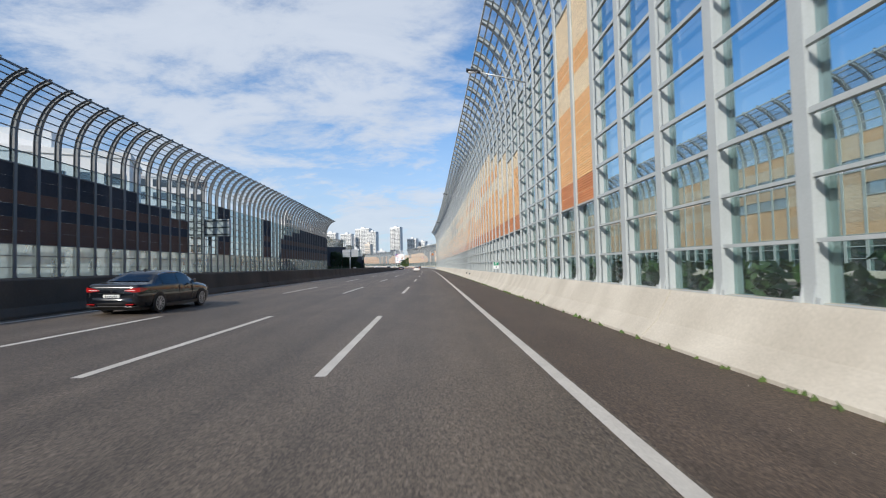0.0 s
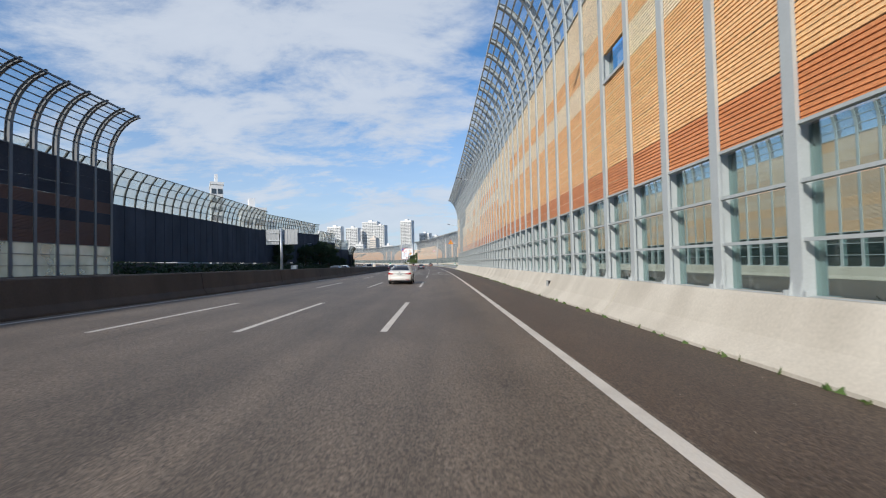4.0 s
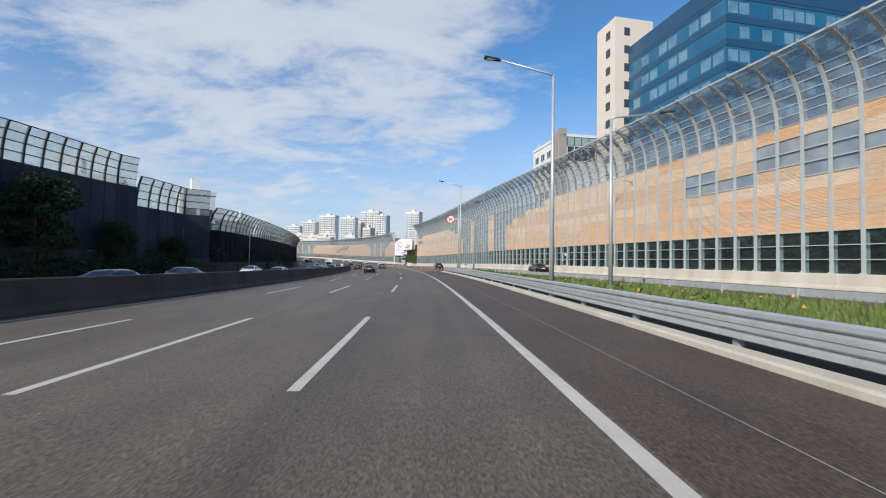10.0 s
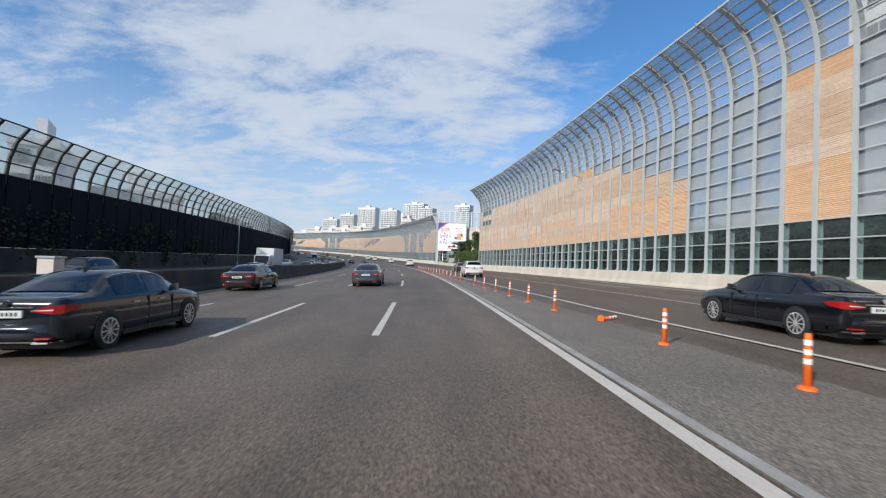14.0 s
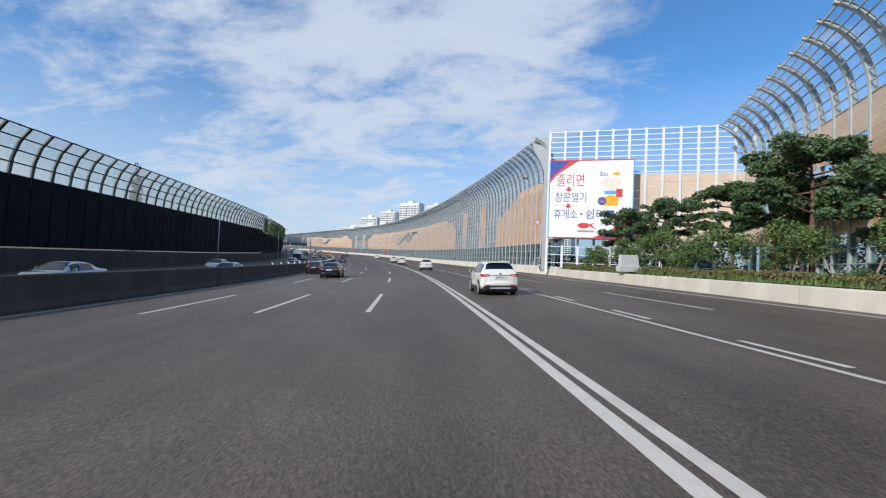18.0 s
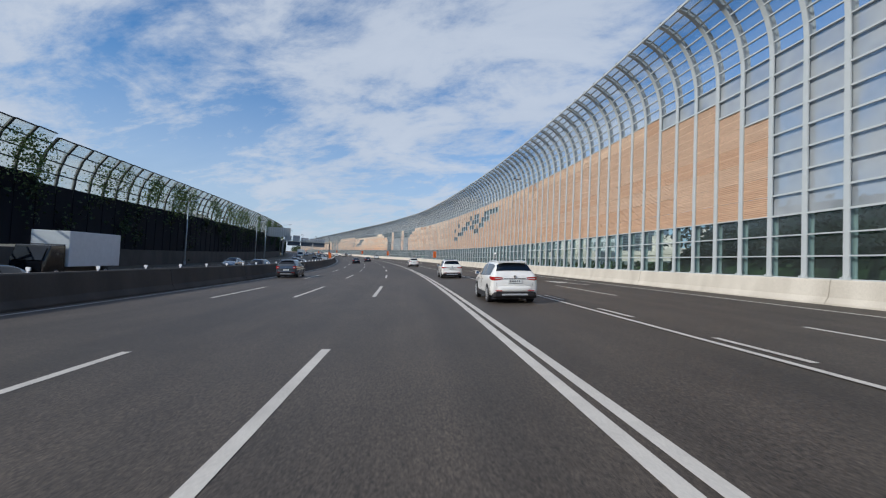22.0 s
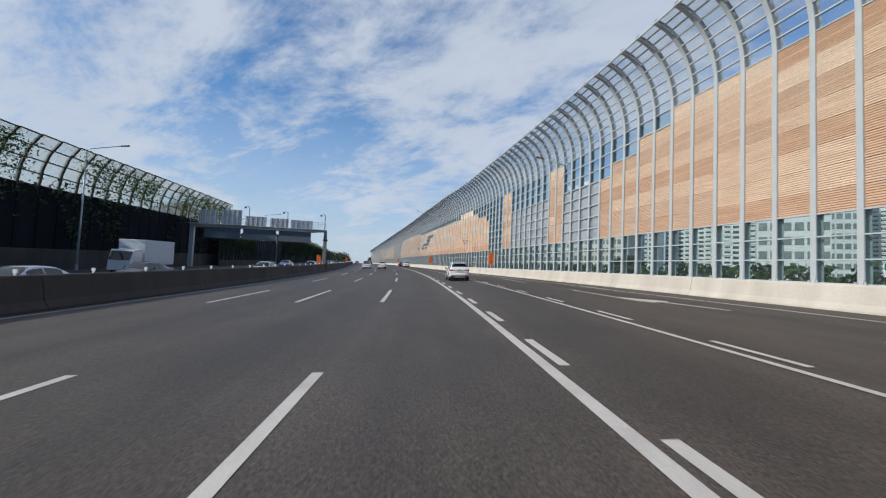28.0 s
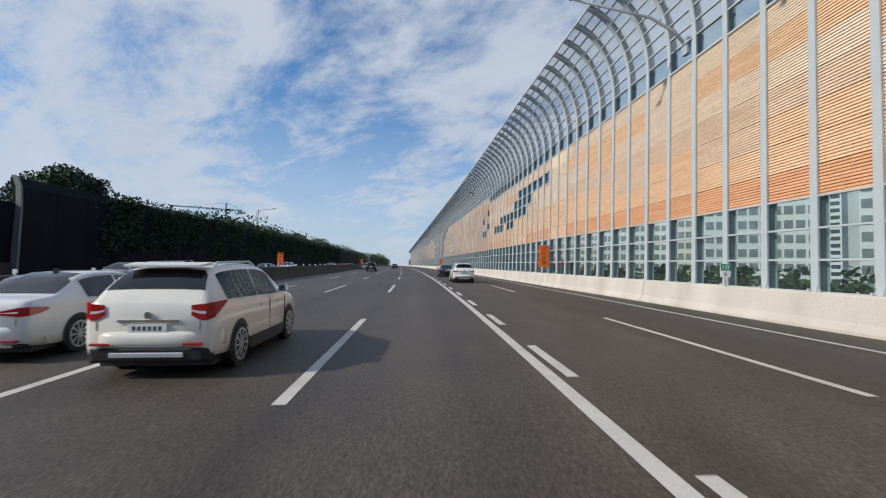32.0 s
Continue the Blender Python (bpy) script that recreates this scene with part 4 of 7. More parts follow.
# ---- billboard, transverse screen and pine garden ----
def letters(body, w, h, x, z, mat, parent, name="lettering", y=-0.012):
    """Letters standing proud on a board, with their middle at x and their foot at z."""
    me = lettering(body, w, h)
    for v in me.vertices:
        v.co = (x + v.co.x, y, z + v.co.y)
    me.materials.append(mat)
    return put(name, me, parent)


T0 = on_road(486.4, 15.3, 0.2, -24)
cross = thing("noise_barrier", "transverse noise barrier of white steel posts, glass and tan louvres", "noise barrier", T0)
WHITESTEEL = material("white_painted_steel", (0.68, 0.70, 0.71), 0.5, second=(0.58, 0.60, 0.61), grain=20, bump=0.05)
CH = 17.9
_post = Geo().box(-0.14, 0.14, -0.02, 0.0, 0, CH).box(-0.012, 0.012, 0.0, 0.24, 0, CH).box(-0.14, 0.14, 0.24, 0.26, 0, CH).mesh("post", WHITESTEEL)
_lou, _cl = two_tone(louvre_geo(h=0.97).mesh("louvre_panel", TIMBER["sand"])), Geo().box(0.12, 1.88, 0.11, 0.13, 0.03, 0.96).mesh("pane", PANE)
CW = 1.86
for i in range(13):
    put("post", _post, cross, Matrix.Translation((CW * i, 0, 0)))
    if i == 12:
        break
    for r in range(12):
        me = _lou if r >= 4 else _cl
        put("louvre_panel" if me is _lou else "pane", me, cross, Matrix.Translation((CW * i, 0, r + 0.4)) @ Matrix.Diagonal((CW / 1.96, 1, 1, 1)))
for z in (0.4, 1.4, 2.4, 3.4, 4.4):
    part("rail", Geo().box(0, CW * 12, 0.02, 0.10, z - 0.04, z + 0.04), WHITESTEEL, cross)
for r in range(9):
    part("rail", Geo().box(0, CW * 12, 0.02, 0.12, 12.55 + r * 0.64, 12.68 + r * 0.64), WHITESTEEL, cross)
for i in range(12):
    part("upper_pane", Geo().box(CW * i + 0.14, CW * (i + 1) - 0.14, 0.13, 0.145, 12.5, CH - 0.15), PANE_TOP, cross)
part("end_plate", Geo().plate([(-0.6, 0.4), (0.0, 0.4), (0.0, 17.2), (-2.4, 17.2), (-2.4, 17.0), (-1.9, 15.4), (-1.0, 13.8), (-0.6, 12.6)], 0.08), SIGNBACK, cross)

bb = thing("billboard", "white safety billboard with red and dark blue lettering", "billboard", on_road(485.18, 14.92, 4.05, -23.55))
BW, BH = 9.68, 9.5
part("panel", Geo().box(0, BW, 0.0, 0.25, 0, BH), SIGNWHITE, bb)
for n_, (a, b, c, d) in (("frame_bottom", (0, BW, 0, 0.12)), ("frame_top", (0, BW, BH - 0.12, BH)), ("frame_left", (0, 0.12, 0.12, BH - 0.12)), ("frame_right", (BW - 0.12, BW, 0.12, BH - 0.12))):
    part(n_, Geo().box(a, b, -0.03, 0.0, c, d), SIGNCYAN if "left" in n_ or "right" in n_ else SIGNRED, bb)


def flat(name, pts, mat, y=-0.008):
    return part(name, Geo().add([(x, y, z) for x, z in pts], [tuple(range(len(pts)))]), mat, bb)


flat("corner_red", [(0.12, 6.7), (0.9, 7.7), (2.2, 8.6), (3.4, BH - 0.12), (0.12, BH - 0.12)], SIGNRED)
flat("corner_blue", [(0.12, 7.2), (0.7, 7.9), (1.5, 8.5), (2.3, BH - 0.12), (0.12, BH - 0.12)], SIGNBLUE, -0.012)
flat("corner_red", [(BW - 0.12, 2.3), (BW - 1.5, 1.6), (BW - 3.6, 0.5), (BW - 4.4, 0.12), (BW - 0.12, 0.12)], SIGNRED)
flat("corner_blue", [(BW - 0.12, 1.8), (BW - 1.4, 1.2), (BW - 2.9, 0.5), (BW - 3.6, 0.12), (BW - 0.12, 0.12)], SIGNBLUE, -0.012)
letters("\uc878\ub9ac\uba74", 3.2, 1.5, 2.5, 6.3, SIGNRED, bb, "red_lettering")
letters("\ucc3d\ubb38\uc5f4\uae30", 3.6, 1.15, 2.6, 4.4, SIGNBLUE, bb)
letters("\ud734\uac8c\uc18c", 2.75, 1.15, 2.05, 2.35, SIGNBLUE, bb)
letters("\uc27c\ud130", 2.2, 1.15, 5.45, 2.35, SIGNBLUE, bb)
flat("dot", [(3.8, 2.8), (4.03, 2.8), (4.03, 3.03), (3.8, 3.03)], SIGNBLUE)
flat("bar", [(6.75, 2.4), (7.6, 2.4), (7.6, 3.4), (6.75, 3.4)], SIGNBLUE)
for z in (5.85, 3.83):
    flat("down_arrow", [(2.17, z + 0.1), (1.92, z + 0.1), (2.35, z - 0.25), (2.78, z + 0.1), (2.53, z + 0.1), (2.53, z + 0.35), (2.17, z + 0.35)], SIGNRED)
# the sponsor's mark and the cartoon become plain shapes
flat("mark", [(3.4, 1.55), (3.9, 1.2), (4.5, 1.2), (4.9, 1.5), (5.4, 1.2), (5.6, 1.2), (5.1, 1.6), (5.5, 1.85), (5.3, 1.85), (4.9, 1.7), (4.5, 1.85), (3.9, 1.85)], SIGNRED)
flat("caption_bar", [(3.5, 0.75), (5.4, 0.75), (5.4, 0.98), (3.5, 0.98)], SIGNBACK)


def disc(cx, cz, rx, rz, n=20):
    return [(cx + rx * math.cos(2 * math.pi * k / n), cz + rz * math.sin(2 * math.pi * k / n)) for k in range(n)]


CREAMPRINT = material("cream_print", (0.80, 0.72, 0.62), 0.5, grain=20, bump=0.0)
flat("plain_shape", disc(7.2, 6.7, 1.05, 0.95), CREAMPRINT)
flat("plain_shape", disc(7.2, 7.5, 0.85, 0.22), SIGNWHITE, -0.011)
flat("plain_shape", disc(7.75, 7.75, 0.38, 0.22), SIGNYELLOW, -0.014)
flat("plain_shape", [(6.5, 5.3), (7.8, 5.3), (7.95, 5.75), (6.35, 5.75)], SIGNCYAN, -0.011)
flat("plain_shape", [(6.4, 3.95), (7.95, 3.95), (8.05, 4.85), (7.4, 5.2), (6.9, 5.2), (6.3, 4.85)], SIGNYELLOW, -0.011)
flat("plain_shape", [(7.75, 4.95), (8.45, 4.95), (8.45, 5.95), (7.75, 5.95)], SIGNRED, -0.014)
flat("plain_shape", disc(6.2, 4.5, 0.5, 0.48), SIGNBLUE, -0.014)
letters("NO", 0.6, 0.36, 6.2, 4.32, SIGNYELLOW, bb, "lettering", -0.018)
letters("Zzz", 1.0, 0.42, 6.3, 7.55, INK, bb, "lettering")
for i in range(3):
    part("strut", Geo().box(1.6 + 3.1 * i, 1.8 + 3.1 * i, 0.25, 0.75, 0.5, 0.7), STEEL, bb)

# low retaining wall, planted bank
GARDEN = [(433, 13.5), (445, 14.0), (460, 14.7), (484, 15.6)]
barrier("garden_wall", [(0, -0.1), (0.02, 0.78), (0.1, 0.84), (0.5, 0.84), (0.5, -0.1)], 433, 484, CONCRETE, GARDEN, 6, "low pale concrete wall along the planted bank")
between([(433, 14.0), (445, 14.5), (460, 15.2), (484, 16.0)], [(433, 14.2), (446, 19), (462, 26.5), (484, 35.0)], 433, 484, GRASS, "planted_bank", "planted bank of grass and low shrubs", cols=8, z=0.72)
PALESTONE = material("pale_stone", (0.46, 0.47, 0.46), 0.7, second=(0.38, 0.39, 0.38), scale=2.5, grain=30, dirt=0.2)
mark = thing("stone_marker", "pale stone marker block on the low garden wall", "marker", on_road(467.9, 15.42, 0.83))
part("plinth", Geo().box(-0.95, 0.95, -0.35, 0.35, 0, 0.46), PALESTONE, mark, bevel=0.02)
part("slab", Geo().loft([[(-0.80, -0.26, 0.46), (0.80, -0.26, 0.46), (0.80, 0.28, 0.46), (-0.80, 0.28, 0.46)], [(-0.74, -0.10, 1.42), (0.74, -0.10, 1.42), (0.74, 0.28, 1.42), (-0.74, 0.28, 1.42)]]), PALESTONE, mark, bevel=0.02)
for k in range(5):
    part("inscription_bar", Geo().box(-0.5, 0.5 - 0.12 * (k % 2), -0.215 + 0.024 * k, -0.20 + 0.024 * k, 0.62 + 0.14 * k, 0.67 + 0.14 * k), SIGNBACK, mark)


def leaf_cloud(rng, blobs, count, size, flat_z=1.0):
    """Many small leaf cards scattered through the given (centre, radius) blobs, as one mesh."""
    v, f = [], []
    tot = sum(r ** 2 for _, r in blobs)
    for c, r in blobs:
        for _ in range(max(6, int(count * r * r / tot))):
            d = Vector((rng.gauss(0, 1), rng.gauss(0, 1), rng.gauss(0, 1)))
            d.normalize()
            q = Vector(c) + Vector((d.x, d.y, d.z * flat_z)) * r * (0.55 + 0.5 * rng.random())
            a = Vector((rng.gauss(0, 1), rng.gauss(0, 1), rng.gauss(0, 0.6))).normalized()
            b = a.cross(Vector((rng.gauss(0, 1), rng.gauss(0, 1), rng.gauss(0, 1)))).normalized()
            k = size * (0.6 + 0.8 * rng.random())
            o = len(v)
            v += [q - a * k, q + b * k * 0.55, q + a * k, q - b * k * 0.55]
            f.append((o, o + 1, o + 2, o + 3))
    return v, f


def tree(name, label, seed, height, crown_r, mat, pine=False, leaves=2600, leaf=0.16, trunk_r=0.13, category="tree"):
    """A leaning trunk with limbs and a crown of separate leaf clumps."""
    rng = random.Random(seed)
    top = thing(name, label, category)
    bend = Vector((rng.uniform(-0.5, 0.5), rng.uniform(-0.4, 0.4), 0)) * (1.6 if pine else 0.6)
    path = [Vector((0, 0, -0.2))] + [Vector((bend.x * t * t + 0.12 * math.sin(5 * t + seed), bend.y * t * t, height * 0.86 * t)) for t in (0.25, 0.5, 0.75, 1.0)]
    wood = Geo().tube(path, [trunk_r * 1.3, trunk_r, trunk_r * 0.8, trunk_r * 0.6, trunk_r * 0.3], 7)
    blobs = []
    n = 16 if pine else 12
    for i in range(n):
        t = (0.50 + 0.48 * i / (n - 1)) if pine else (0.35 + 0.6 * i / (n - 1))
        base = Vector((bend.x * t * t, bend.y * t * t, height * 0.86 * t))
        a = i * 2.4 + rng.uniform(-0.4, 0.4)
        reach = crown_r * (1.15 - 0.75 * abs(t - (0.68 if pine else 0.55))) * rng.uniform(0.6, 1.0)
        tip = base + Vector((math.cos(a) * reach, math.sin(a) * reach, rng.uniform(-0.3, 1.0) if pine else rng.uniform(0.0, 0.5)))
        wood.tube([base, base.lerp(tip, 0.5) + Vector((0, 0, 0.15)), tip], [trunk_r * 0.45, trunk_r * 0.3, trunk_r * 0.12], 5)
        for k in (0.5, 0.78, 0.98):
            c = base.lerp(tip, k) + Vector((rng.uniform(-0.3, 0.3), rng.uniform(-0.3, 0.3), 0.2))
            blobs.append((c, crown_r * (0.19 if pine else 0.36) * rng.uniform(0.6, 1.4)))
    blobs.append((path[-1] + Vector((0, 0, 0.2)), crown_r * 0.4))
    part("trunk", wood, BARK, top, smooth=True)
    v, f = leaf_cloud(rng, blobs, leaves, leaf, 0.6 if pine else 0.85)
    me = bpy.data.meshes.new("crown")
    me.from_pydata(v, [], f)
    me.materials.append(mat)
    put("crown", me, top)
    return top


def plant(src, s, lat, z, spin, k):
    m = on_road(s, lat, z, spin) @ Matrix.Diagonal((k, k, k, 1))
    made = copy_thing(src, m)
    made.scale = (k, k, k)
    return made


pines = [tree("pine_tree", "spreading dark green pine with a reddish trunk", 11, 9.6, 3.6, PINE, True, 15000, 0.13, 0.17),
         tree("pine_tree", "layered dark green pine with a bent trunk", 12, 6.4, 2.5, PINE, True, 8500, 0.12, 0.14)]
for ob, (s, lat, sp) in zip(pines, ((458.5, 21.2, 0), (451.8, 19.4, 90))):
    ob.matrix_basis = on_road(s, lat, 0.7, sp)
for i, (which, s, lat, k) in enumerate(((0, 463.5, 23.0, 0.86), (0, 474.3, 21.8, 0.82), (1, 479.3, 20.6, 1.12), (0, 468.5, 23.8, 0.9), (1, 456.5, 24.2, 1.1))):
    plant(pines[which], s, lat, 0.7, 70 * i + 20, k)
POLE = material("weathered_support_pole", (0.34, 0.29, 0.22), 0.85, second=(0.22, 0.18, 0.14), scale=3, grain=25, dirt=0.3, bump=0.2)
for s, lat, h in ((458.5, 21.2, 3.0), (451.8, 19.4, 2.8), (474.3, 21.8, 2.8)):
    prop = thing("tree_support", "four leaning timber poles propping the pine", "tree support", on_road(s, lat, 0.6))
    for k in range(4):
        ca, sa = math.cos(0.6 + 1.571 * k), math.sin(0.6 + 1.571 * k)
        part("pole", Geo().tube([(1.15 * ca, 1.15 * sa, 0), (0.2 * ca, 0.2 * sa, h)], 0.05, 7), POLE, prop)
        cb, sb = math.cos(0.6 + 1.571 * (k + 1)), math.sin(0.6 + 1.571 * (k + 1))
        part("crossbar", Geo().tube([(0.34 * ca, 0.34 * sa, h - 0.45), (0.34 * cb, 0.34 * sb, h - 0.45)], 0.035, 6), POLE, prop)
young = [tree("young_tree", "young bushy green tree on a thin trunk", 23, 3.9, 1.7, LEAF, False, 3600, 0.10, 0.06), tree("young_tree", "small loose green tree on a thin trunk", 24, 3.3, 1.4, LEAF, False, 2600, 0.10, 0.05)]
for ob, (s, lat) in zip(young, ((447.5, 17.3), (444.6, 16.6))):
    ob.matrix_basis = on_road(s, lat, 0.6)
for i, (s, lat, k) in enumerate(((442.4, 16.2, 1.0), (449.6, 18.2, 1.05), (462.0, 18.6, 0.9), (466.5, 19.0, 0.95), (471.0, 19.2, 1.0), (476.0, 19.4, 1.0), (455.0, 17.6, 0.85), (481.0, 18.4, 0.8))):
    plant(young[i % 2], s, lat, 0.6, 80 * i, k)
shrubs = [tree("shrub", "loose green shrub on the bank", 21, 2.2, 1.0, LEAF, False, 1500, 0.08, 0.04, "shrub"),
          tree("shrub", "low rounded green shrub", 22, 1.5, 0.8, LEAF, False, 1100, 0.08, 0.03, "shrub")]
for ob, (s, lat) in zip(shrubs, ((478, 17.8), (437.2, 15.3))):
    ob.matrix_basis = on_road(s, lat, 0.6)
rng = random.Random(5)
for i in range(9):
    s = 438.5 + 4.4 * i
    plant(shrubs[i % 2], s, knots(GARDEN, s) + rng.uniform(1.9, 3.6), 0.6, rng.uniform(0, 360), rng.uniform(0.5, 0.85))


def grass_stuff(name, label, s0, s1, lo, hi, n, h, mat, seed, z=0.0):
    rng = random.Random(seed)
    v, f = [], []
    for _ in range(n):
        s = rng.uniform(s0, s1)
        lat = knots(lo, s) + (knots(hi, s) - knots(lo, s)) * rng.random()
        p = P(s, lat, z)
        a, hh = rng.uniform(0, 6.28), h * rng.uniform(0.4, 1.3)
        w = 0.05 + 0.05 * rng.random()
        d = Vector((math.cos(a) * w, math.sin(a) * w, 0))
        lean = Vector((rng.uniform(-0.4, 0.4), rng.uniform(-0.4, 0.4), 1)) * hh
        o = len(v)
        v += [p - d, p + d, p + lean]
        f.append((o, o + 1, o + 2))
    me = bpy.data.meshes.new(name)
    me.from_pydata(v, [], f)
    me.materials.append(mat)
    return tagged(put(name, me), label, "grass", kind="stuff")


VERGE_LO, VERGE_HI = [(203, 6.9), (318, 6.7)], [(203, 16.5), (235, 14.6), (280, 11.2), (318, 7.2)]
grass_stuff("grass", "uneven tufts of green grass and weeds", 204, 318, VERGE_LO, VERGE_HI, 42000, 0.5, VERGEGRASS, 3)
grass_stuff("grass", "long grass on the planted bank", 434, 483, [(433, 14.1), (484, 16.1)], [(433, 14.3), (446, 17), (484, 20)], 9000, 0.3, LEAF, 4, 0.7)
FLOWER = material("orange_flower", (0.75, 0.28, 0.03), 0.6, grain=20, bump=0.0)
grass_stuff("flowers", "scattered orange and yellow wild flowers", 206, 290, VERGE_LO, VERGE_HI, 160, 0.12, FLOWER, 6, 0.4)

# ---- guard rails ----


def w_beam(z):
    return [(0.0, z - 0.155), (-0.08, z - 0.12), (-0.08, z - 0.05), (0.0, z - 0.01), (0.0, z + 0.01), (-0.08, z + 0.05), (-0.08, z + 0.12), (0.0, z + 0.155), (0.012, z + 0.155), (0.012, z - 0.155)]


def guard_rail(label, off, s0, s1, heights, flip=1):
    top = thing("guard_rail", label, "guard rail")
    for h in heights:
        s = s0
        while s < s1 - 1:
            e = min(s + 12, s1)
            sweep([(flip * x, z) for x, z in w_beam(h)], s, e, GALV, "rail_beam", 4, off=off, parent=top, closed=True, smooth=False)
            s = e
    pm = Geo().box(-0.06, 0.06, -0.07, 0.07, -0.2, heights[-1] + 0.14).mesh("rail_post", GALV)
    s = s0 + 0.5
    while s < s1:
        put("rail_post", pm, top, on_road(s, knots(off, s) + flip * 0.09))
        s += 4
    return top


guard_rail("double-height galvanised steel guard rail beside the shoulder", [(203, 5.62), (260, 5.66), (319, 5.85)], 204.5, 318, (0.37, 0.64))
guard_rail("galvanised steel guard rail facing the joining road", [(195, 17.0), (235, 14.8), (280, 11.3), (318, 7.0)], 206, 317, (0.62,), -1)
end = thing("guard_rail_end", "flared galvanised end of the guard rail against the barrier", "guard rail", on_road(204.4, 5.55, 0.0, 2))
part("end_shoe", Geo().box(-0.1, 0.06, -0.6, 0.9, 0.20, 0.82), GALV, end, bevel=0.04)
kerb = barrier("kerb", [(0, -0.1), (0.0, 0.10), (0.05, 0.14), (0.42, 0.14), (0.42, -0.1)], 204.3, 316.9, CONCRETE, [(203, 5.0), (320, 5.25)], 4, "pale concrete kerb under the guard rail")
# near-black strip that stands in for the shadow beneath the rail
RAIL_SHADE = material("dark_soil", (0.022, 0.020, 0.017), 0.95, second=(0.035, 0.03, 0.024), grain=20, bump=0.3, space="World")
sweep([(0.44, 0.045), (1.7, 0.045)], 204.5, 316.8, RAIL_SHADE, "soil_strip", 4, off=[(203, 5.0), (320, 5.25)], parent=kerb, label="dark soil in the gutter under the rail")
stop = thing("guard_rail_end", "galvanised end plate closing the twin guard rails", "guard rail", on_road(318.1, 6.35, 0.0))
part("end_plate", Geo().box(-0.62, 0.55, -0.02, 0.02, 0.20, 0.82), GALV, stop, bevel=0.01)
part("end_post", Geo().box(-0.06, 0.06, -0.16, -0.02, -0.1, 0.9), GALV, stop, bevel=0.01)


# ---- lane delineators ----
def delineator():
    top = thing("lane_delineator", "orange flexible lane post with white reflective bands", "delineator", group="orange posts along the gore")
    part("base", Geo().tube([(0, 0, 0), (0, 0, 0.03), (0, 0, 0.05)], [0.115, 0.105, 0.06], 14), ORANGE, top)
    part("post", Geo().tube([(0, 0, 0.04), (0, 0, 0.68), (0, 0, 0.72)], [0.048, 0.042, 0.03], 12), ORANGE, top, smooth=True)
    for z in (0.36, 0.48, 0.60):
        part("reflective_band", Geo().tube([(0, 0, z - 0.035), (0, 0, z + 0.035)], 0.047, 12), SIGNWHITE, top, "white reflective band")
    return top


DELIN = [(318, 5.8), (321, 5.6), (327, 5.15), (343, 4.15), (352, 3.72), (361, 3.42), (372, 3.0), (402, 2.2), (411, 2.02), (418, 1.97)]
first = delineator()
first.matrix_basis = on_road(320.46, knots(DELIN, 320.46))
for i in range(2, 33):
    s = 317.45 + 3.105 * i
    if i in (10, 17):
        continue
    copy_thing(first, on_road(s, knots(DELIN, s), 0, 40 * i))
fallen = copy_thing(first, on_road(348.9, 4.2, 0.05, 30) @ Matrix.Rotation(radians(86), 4, "Y"))
fallen["label"] = "orange lane post lying flat on the gore"


# ---- lamps ----
def street_lamp(label, s, lat, h, arm, lift=0.6, spin=0.0, r=0.09):
    top = thing("street_lamp", label, "street lamp", on_road(s, lat, 0, spin))
    part("base", Geo().tube([(0, 0, -0.1), (0, 0, 0.5)], r * 1.7, 12), GALV, top)
    part("pole", Geo().tube([(0, 0, 0.4), (0, 0, h * 0.5), (0, 0, h)], [r * 1.25, r, r * 0.7], 12), GALV, top, smooth=True)
    part("arm", Geo().tube([(0, 0, h - 0.05), (arm * 0.1, 0, h + 0.05), (arm, 0, h + lift)], [r * 0.7, r * 0.55, r * 0.45], 10), GALV, top, smooth=True)
    sg = 1 if arm > 0 else -1
    hd = part("lamp_head", Geo().loft([[(arm, -0.09, h + lift - 0.05), (arm, 0.09, h + lift - 0.05), (arm, 0.09, h + lift + 0.06), (arm, -0.09, h + lift + 0.06)],
                                       [(arm + sg * 0.75, -0.15, h + lift + 0.04), (arm + sg * 0.75, 0.15, h + lift + 0.04), (arm + sg * 0.75, 0.13, h + lift + 0.16), (arm + sg * 0.75, -0.13, h + lift + 0.16)]]),
              BLACK, top, bevel=0.02)
    part("lens", Geo().box(min(arm + sg * 0.2, arm + sg * 0.65), max(arm + sg * 0.2, arm + sg * 0.65), -0.1, 0.1, h + lift - 0.015, h + lift), WHITELIGHT, hd)
    return top


for s, lat, h in ((220, 6.9, 11.6), (261.8, 6.0, 10.6), (308.5, 6.9, 13.2)):
    street_lamp("tall galvanised street lamp on the grass verge", s, lat, h, -2.6)
for s, lat, h in ((214.7, 8.0, 7.6), (263.4, 8.7, 9.2), (311.5, 7.0, 10.8)):
    street_lamp("galvanised street lamp reaching over the joining road", s, lat, h, 2.6, 0.35)
for s in (259, 340, 430, 520, 600, 648):
    street_lamp("slim grey street lamp before the shaded wall", s, knots(LEFT, s) + 1.6, 9.6, 2.4, 0.5)
for s in (716, 787, 862):
    street_lamp("slim grey street lamp on the far side", s, -33.5, 12.2, 3.2, 0.5)


